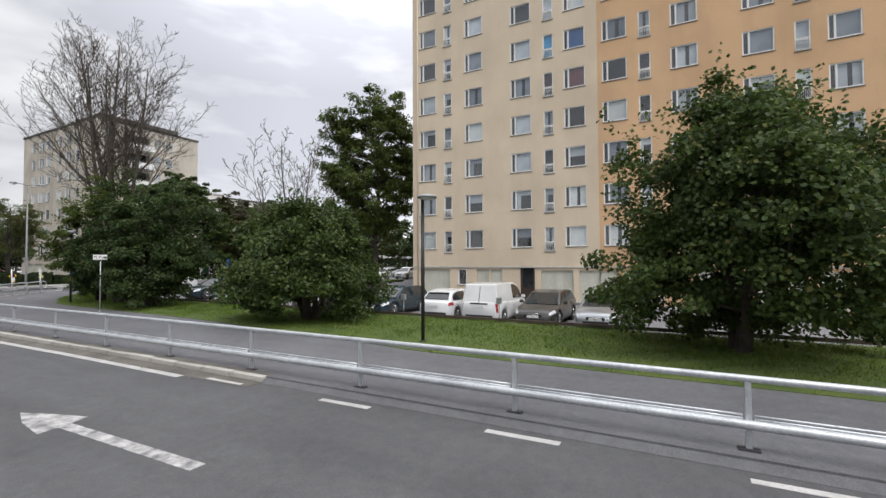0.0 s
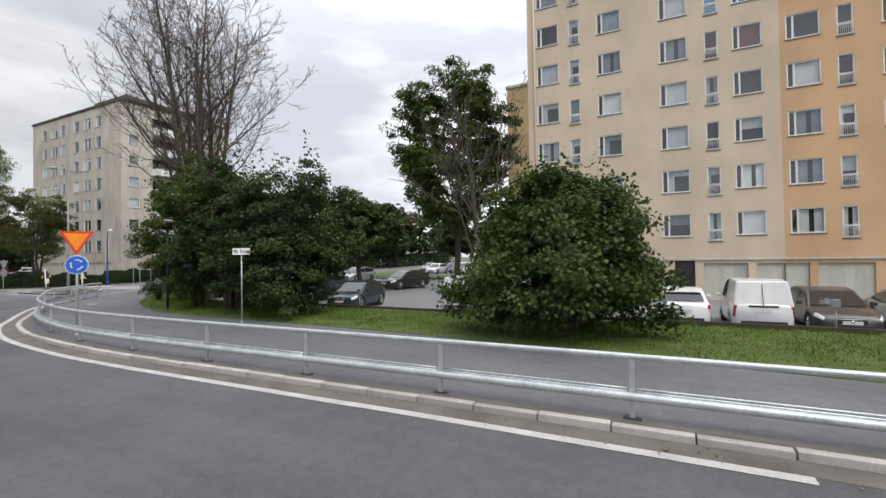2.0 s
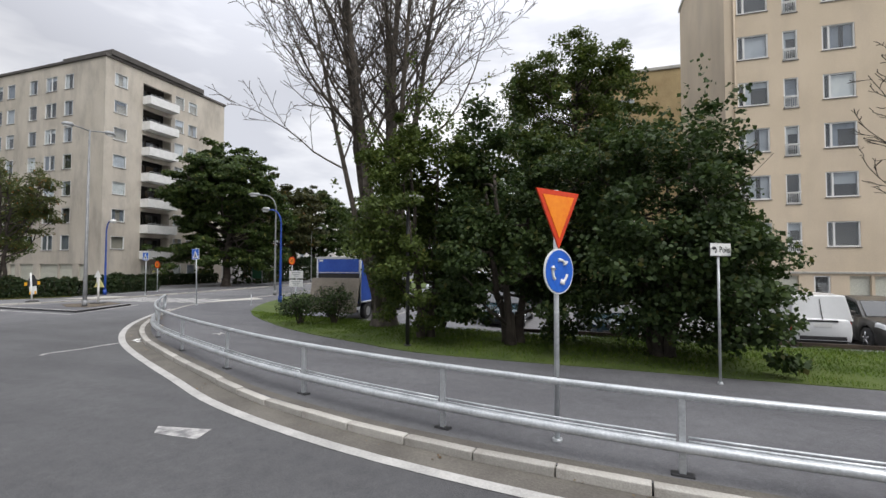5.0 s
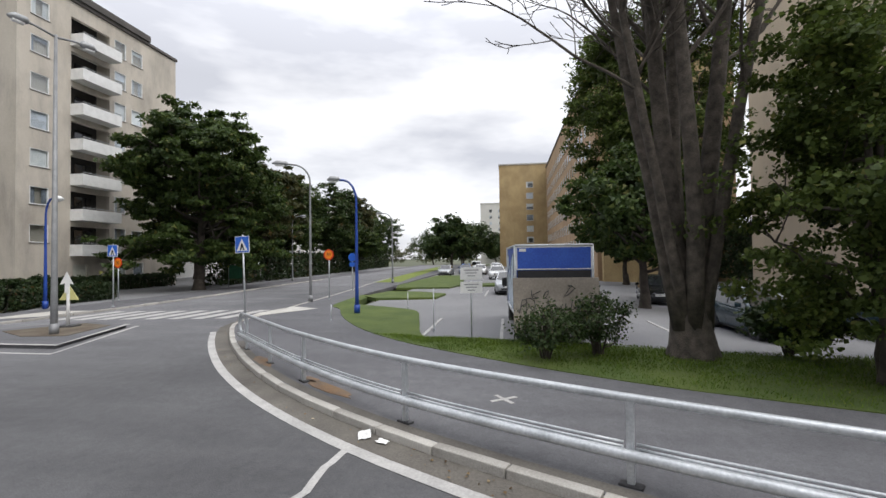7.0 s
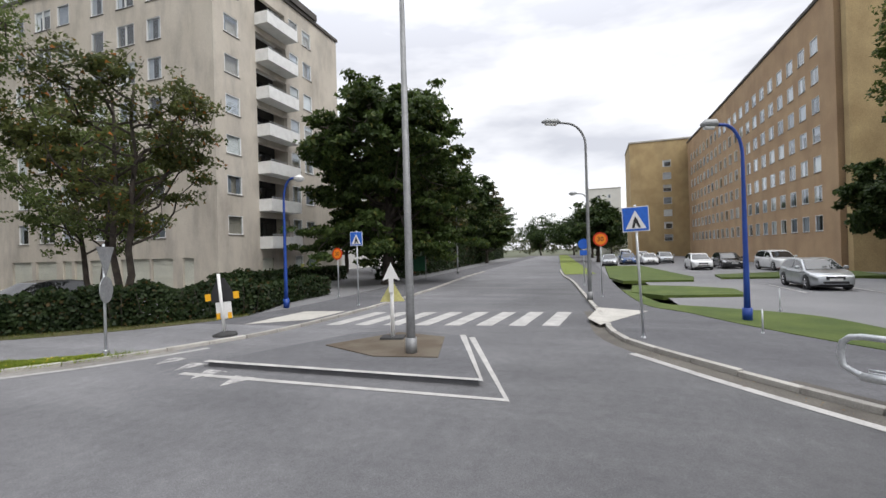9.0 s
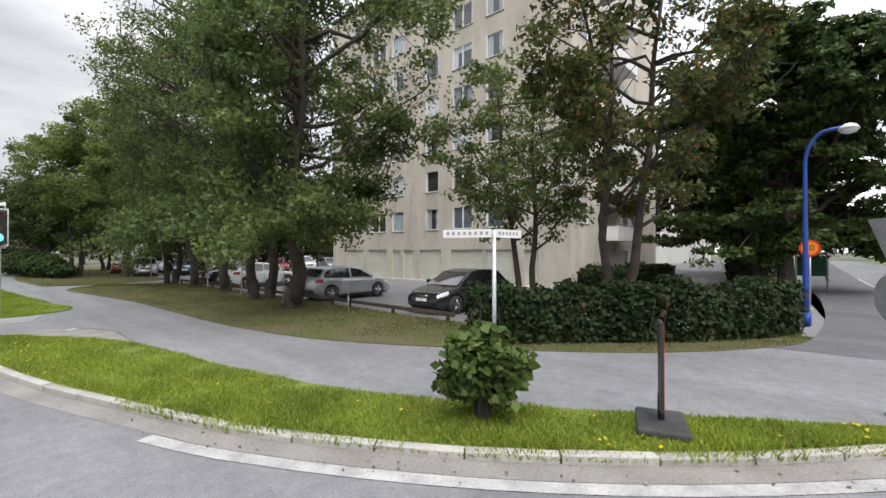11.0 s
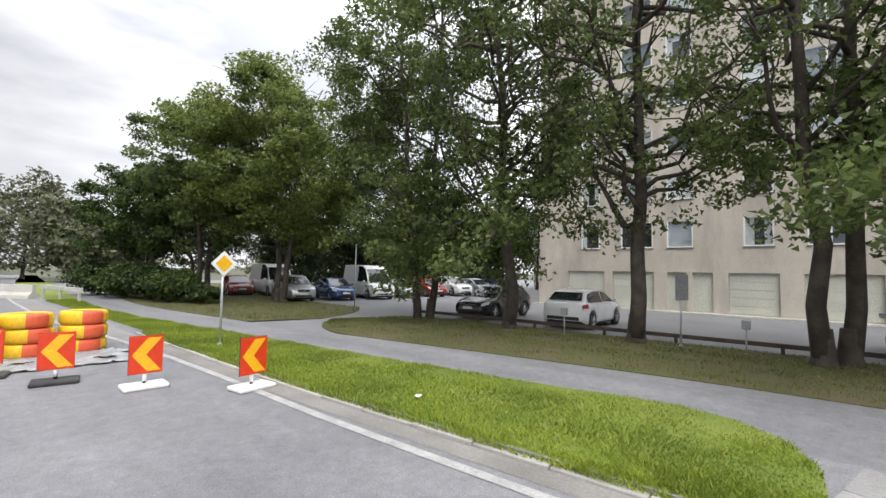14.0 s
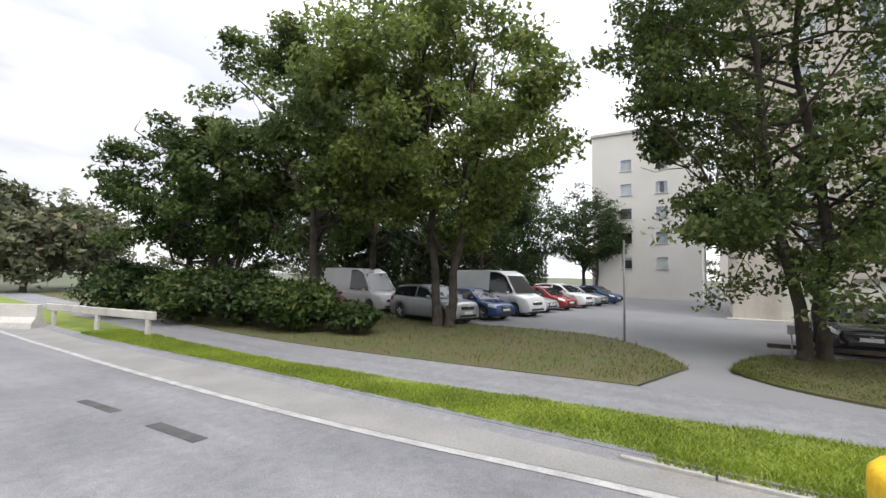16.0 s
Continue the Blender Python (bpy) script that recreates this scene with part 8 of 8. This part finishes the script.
for kind, x, y, rz, c, lb in (
        ("hatch", 20.1, 75.55, 0, P_BLACK, "black hatchback parked nose to the verge"),
        ("hatch", 23.9, 82.3, 180, P_SILVER, "grey hatchback parked tail to the verge"),
        ("hatch", 24.5, 92.0, 180, P_WHITE, "white car parked tail to the verge"),
        ("hatch", 20.3, 96.4, 0, P_BLACK, "black hatchback parked nose to the rail"),
        ("suv", 20.4, 109.2, 75, P_SILVER, "silver car at the end of the yard"),
        ("hatch", 23.3, 108.7, 75, P_BLUE, "blue hatchback at the end of the yard"),
        ("bigvan", 26.3, 108.2, 75, P_WHITE, "white high-roofed van among parked cars"),
        ("sedan", 29.3, 108.4, 75, P_SILVER, "silver saloon in the row of cars"),
        ("hatch", 32.2, 108.1, 75, P_RED, "dark red hatchback in the row of cars"),
        ("suv", 35.2, 107.7, 75, P_WHITE, "white car in the row of cars"),
        ("hatch", 38.3, 107.4, 75, P_SILVER, "silver hatchback in the row of cars"),
        ("hatch", 42.0, 107.0, 75, P_BLUE, "blue hatchback last in the row"),
        ("bigvan", 22.5, 115.0, 80, P_WHITE, "white van behind the trees"),
        ("hatch", 20.3, 117.0, 75, P_RED, "red hatchback behind the trees")):
    car(kind, x, y, rz, c, lb, 0.05)


def box_truck():
    z0 = lz(20, 42)
    r = thing("box_truck", pose(18.95, 41.4, z0, 0, 0, 3), "white truck with a blue box body sprayed with graffiti", "truck")
    blue = mat("truck_blue", (0.02, 0.075, 0.40), (0.03, 0.10, 0.46), 2, 20, 0.5, bump=0.05)
    bm = bmesh.new()
    box(bm, 0.05, -1.02, 0.78, 4.0, 1.02, 2.72, 0.02)
    body = part("box_body", bm, blue, r)
    bm = bmesh.new()
    for y in (-1.03, 1.03):
        for z in (2.70, 0.80):
            tube(bm, [(0.03, y, z), (4.0, y, z)], 0.04, 6)
        for x in (0.04, 4.0):
            tube(bm, [(x, y, 0.8), (x, y, 2.7)], 0.04, 6)
    tube(bm, [(0.03, -1.03, 2.7), (0.03, 1.03, 2.7)], 0.04, 6)
    part("frame", bm, GALV, body)
    # Black sheet on the solid box paints the shade of an open rear.
    bm = bmesh.new()
    box(bm, 0.015, -0.97, 0.82, 0.055, 0.97, 2.02)
    part("rear_shade_sheet", bm, BLACK, body)
    bm = bmesh.new()
    box(bm, 0.0, -0.99, 2.06, 0.05, 0.99, 2.66, 0.01)
    flap = part("rear_flap", bm, blue, body, "blue upper rear panel")
    bm = bmesh.new()
    for q in ((-0.99, 2.05, 0.99, 2.075), (-0.99, 2.645, 0.99, 2.67), (-1.0, 2.05, -0.975, 2.67), (0.975, 2.05, 1.0, 2.67)):
        box(bm, -0.008, q[0], q[1], 0.0, q[2], q[3])
    part("flap_edge", bm, WHITE, flap)
    bm = bmesh.new()
    box(bm, -0.006, 0.74, 2.54, 0.0, 0.92, 2.62)
    part("sticker", bm, WHITE, flap)
    lift = mat("lift_plate", (0.20, 0.175, 0.145), (0.27, 0.24, 0.20), 1.2, 20, 0.8, bump=0.2)
    bm = bmesh.new()
    box(bm, -0.03, -1.12, 0.0, 0.03, 1.12, 1.45, 0.012)
    lp = part("tail_lift", bm, lift, r, "tilted dirty grey tail lift plate")
    lp.matrix_basis = pose(-0.52, 0, 0.42, 0, 13, 0)
    rg = random.Random(4)
    for k in range(11):
        bm = bmesh.new()
        y, z = -0.85 + 0.17 * k, rg.uniform(0.55, 1.05)
        pts = [(-0.036, -(y + rg.uniform(-0.16, 0.16)), z + rg.uniform(-0.24, 0.24)) for i in range(5)]
        tube(bm, smooth_line(pts, 0.05), 0.012, 4)
        part("graffiti", bm, BLACK, lp)
    bm = bmesh.new()
    box(bm, -0.5, -0.9, 0.36, 0.1, -0.8, 0.46)
    part("lift_arm", bm, BLACK, lp.parent)
    bm = bmesh.new()
    box(bm, -0.5, 0.8, 0.36, 0.1, 0.9, 0.46)
    part("lift_arm", bm, BLACK, lp.parent)
    pale = mat("graffiti_white", (0.62, 0.68, 0.74), (0.40, 0.50, 0.62), 4, 12, 0.6, bump=0)
    for k, (x, z, a, b, t) in enumerate(((0.75, 1.35, 0.26, 0.55, 12), (1.3, 1.62, 0.33, 0.78, -5), (1.85, 1.9, 0.2, 0.42, 8), (1.75, 1.15, 0.26, 0.38, 0), (2.3, 1.25, 0.28, 0.5, -10), (2.75, 1.6, 0.22, 0.55, 18),
                                         (2.9, 1.1, 0.3, 0.3, 0), (3.35, 1.4, 0.22, 0.5, -8), (0.95, 2.2, 0.26, 0.3, 30), (3.4, 2.2, 0.35, 0.25, 0))):
        for s, m, d in ((1.12, BLACK, 1.026), (1.0, pale, 1.032)):
            c, sn = math.cos(radians(t)), math.sin(radians(t))
            q = [(x + s * (a * math.cos(u) * c - b * math.sin(u) * sn), z + s * (a * math.cos(u) * sn + b * math.sin(u) * c)) for u in (2 * math.pi * i / 20 for i in range(20))]
            q = [(min(3.9, max(0.12, px)), min(2.62, max(0.86, pz))) for px, pz in q]
            bm = plate_bm(q, d + 0.0005 * k, 0.004)
            part("graffiti", bm, m, body)
    bm = bmesh.new()
    prism(bm, [(4.1, 0.45), (5.75, 0.45), (5.85, 0.7), (5.75, 1.05), (5.2, 1.3), (4.75, 2.05), (4.1, 2.1)], -0.95, 0.95)
    bmesh.ops.rotate(bm, verts=bm.verts[:], matrix=Euler((radians(90), 0, 0)).to_matrix())
    bmesh.ops.bevel(bm, geom=bm.edges[:], offset=0.05, segments=2, affect="EDGES")
    cab = part("cab", bm, P_WHITE, r)
    for s in (-1, 1):
        bm = plate_bm([(4.3, 1.25), (5.05, 1.28), (4.72, 1.95), (4.3, 1.97)], s * 0.955 - 0.003, 0.006)
        part("side_window", bm, CAR_GLASS, cab)
        bm = bmesh.new()
        box(bm, 5.0, s * 1.1 - 0.1, 1.3, 5.12, s * 1.1 + 0.1, 1.62, 0.03)
        part("mirror", bm, BLACK, cab)
        for c in (0.95, 5.0):
            bm = bmesh.new()
            y1 = s * 0.97
            tube(bm, [(c, s * 0.72, 0.36), (c, s * 0.74, 0.36), (c, y1 - s * 0.03, 0.36), (c, y1, 0.36)], [0.32, 0.36, 0.36, 0.31], 20)
            w = part("tyre", bm, RUBBER, r)
            bm = bmesh.new()
            tube(bm, [(c, y1 - s * 0.01, 0.36), (c, y1 + s * 0.01, 0.36)], 0.21, 14)
            part("rim", bm, STEEL_GREY, w)
    bm = bmesh.new()
    box(bm, 0.1, -0.45, 0.5, 5.4, 0.45, 0.75)
    part("chassis", bm, BLACK, r)
    bm = bmesh.new()
    box(bm, -0.06, 0.86, 0.72, 0.05, 1.05, 0.86, 0.02)
    part("corner_lamp", bm, WHITE, r)


box_truck()
bm = bmesh.new()
for y0 in (37.5, 39.9, 42.8, 45.2):
    box(bm, 19.3, y0, lz(21, y0) - 0.01, 24.0, y0 + 0.1, lz(21, y0) + 0.025)
for y0 in (41.2, 44.0):
    box(bm, 34.0, y0, -0.02, 39.0, y0 + 0.1, 0.0)
tagged(part("bay_line", bm, PAINT), "white parking bay lines on the asphalt", "road marking", kind="structure")


# grass islands in the far car park
def island(pts, label):
    bm = bmesh.new()
    prism(bm, pts, -0.1, 0.10)
    bmesh.ops.triangulate(bm, faces=bm.faces[:])
    tagged(part("grass_island", bm, GRASS), label, "lawn", kind="structure")


island([(31.5, 50.2), (32.2, 46.8), (35.0, 46.6), (36.6, 48.5), (37.2, 51.0), (33, 51.4)], "small mown lawn island in the car park")
island([(40.5, 51.3), (41.0, 47.2), (44.0, 46.6), (64.0, 48.0), (64, 51.8), (44, 52.0)], "long mown lawn island in the car park")
island([(43.0, 45.2), (44.0, 36.0), (49.0, 35.4), (50.5, 37.2), (46.5, 44.8)], "mown lawn island beside the brick house")
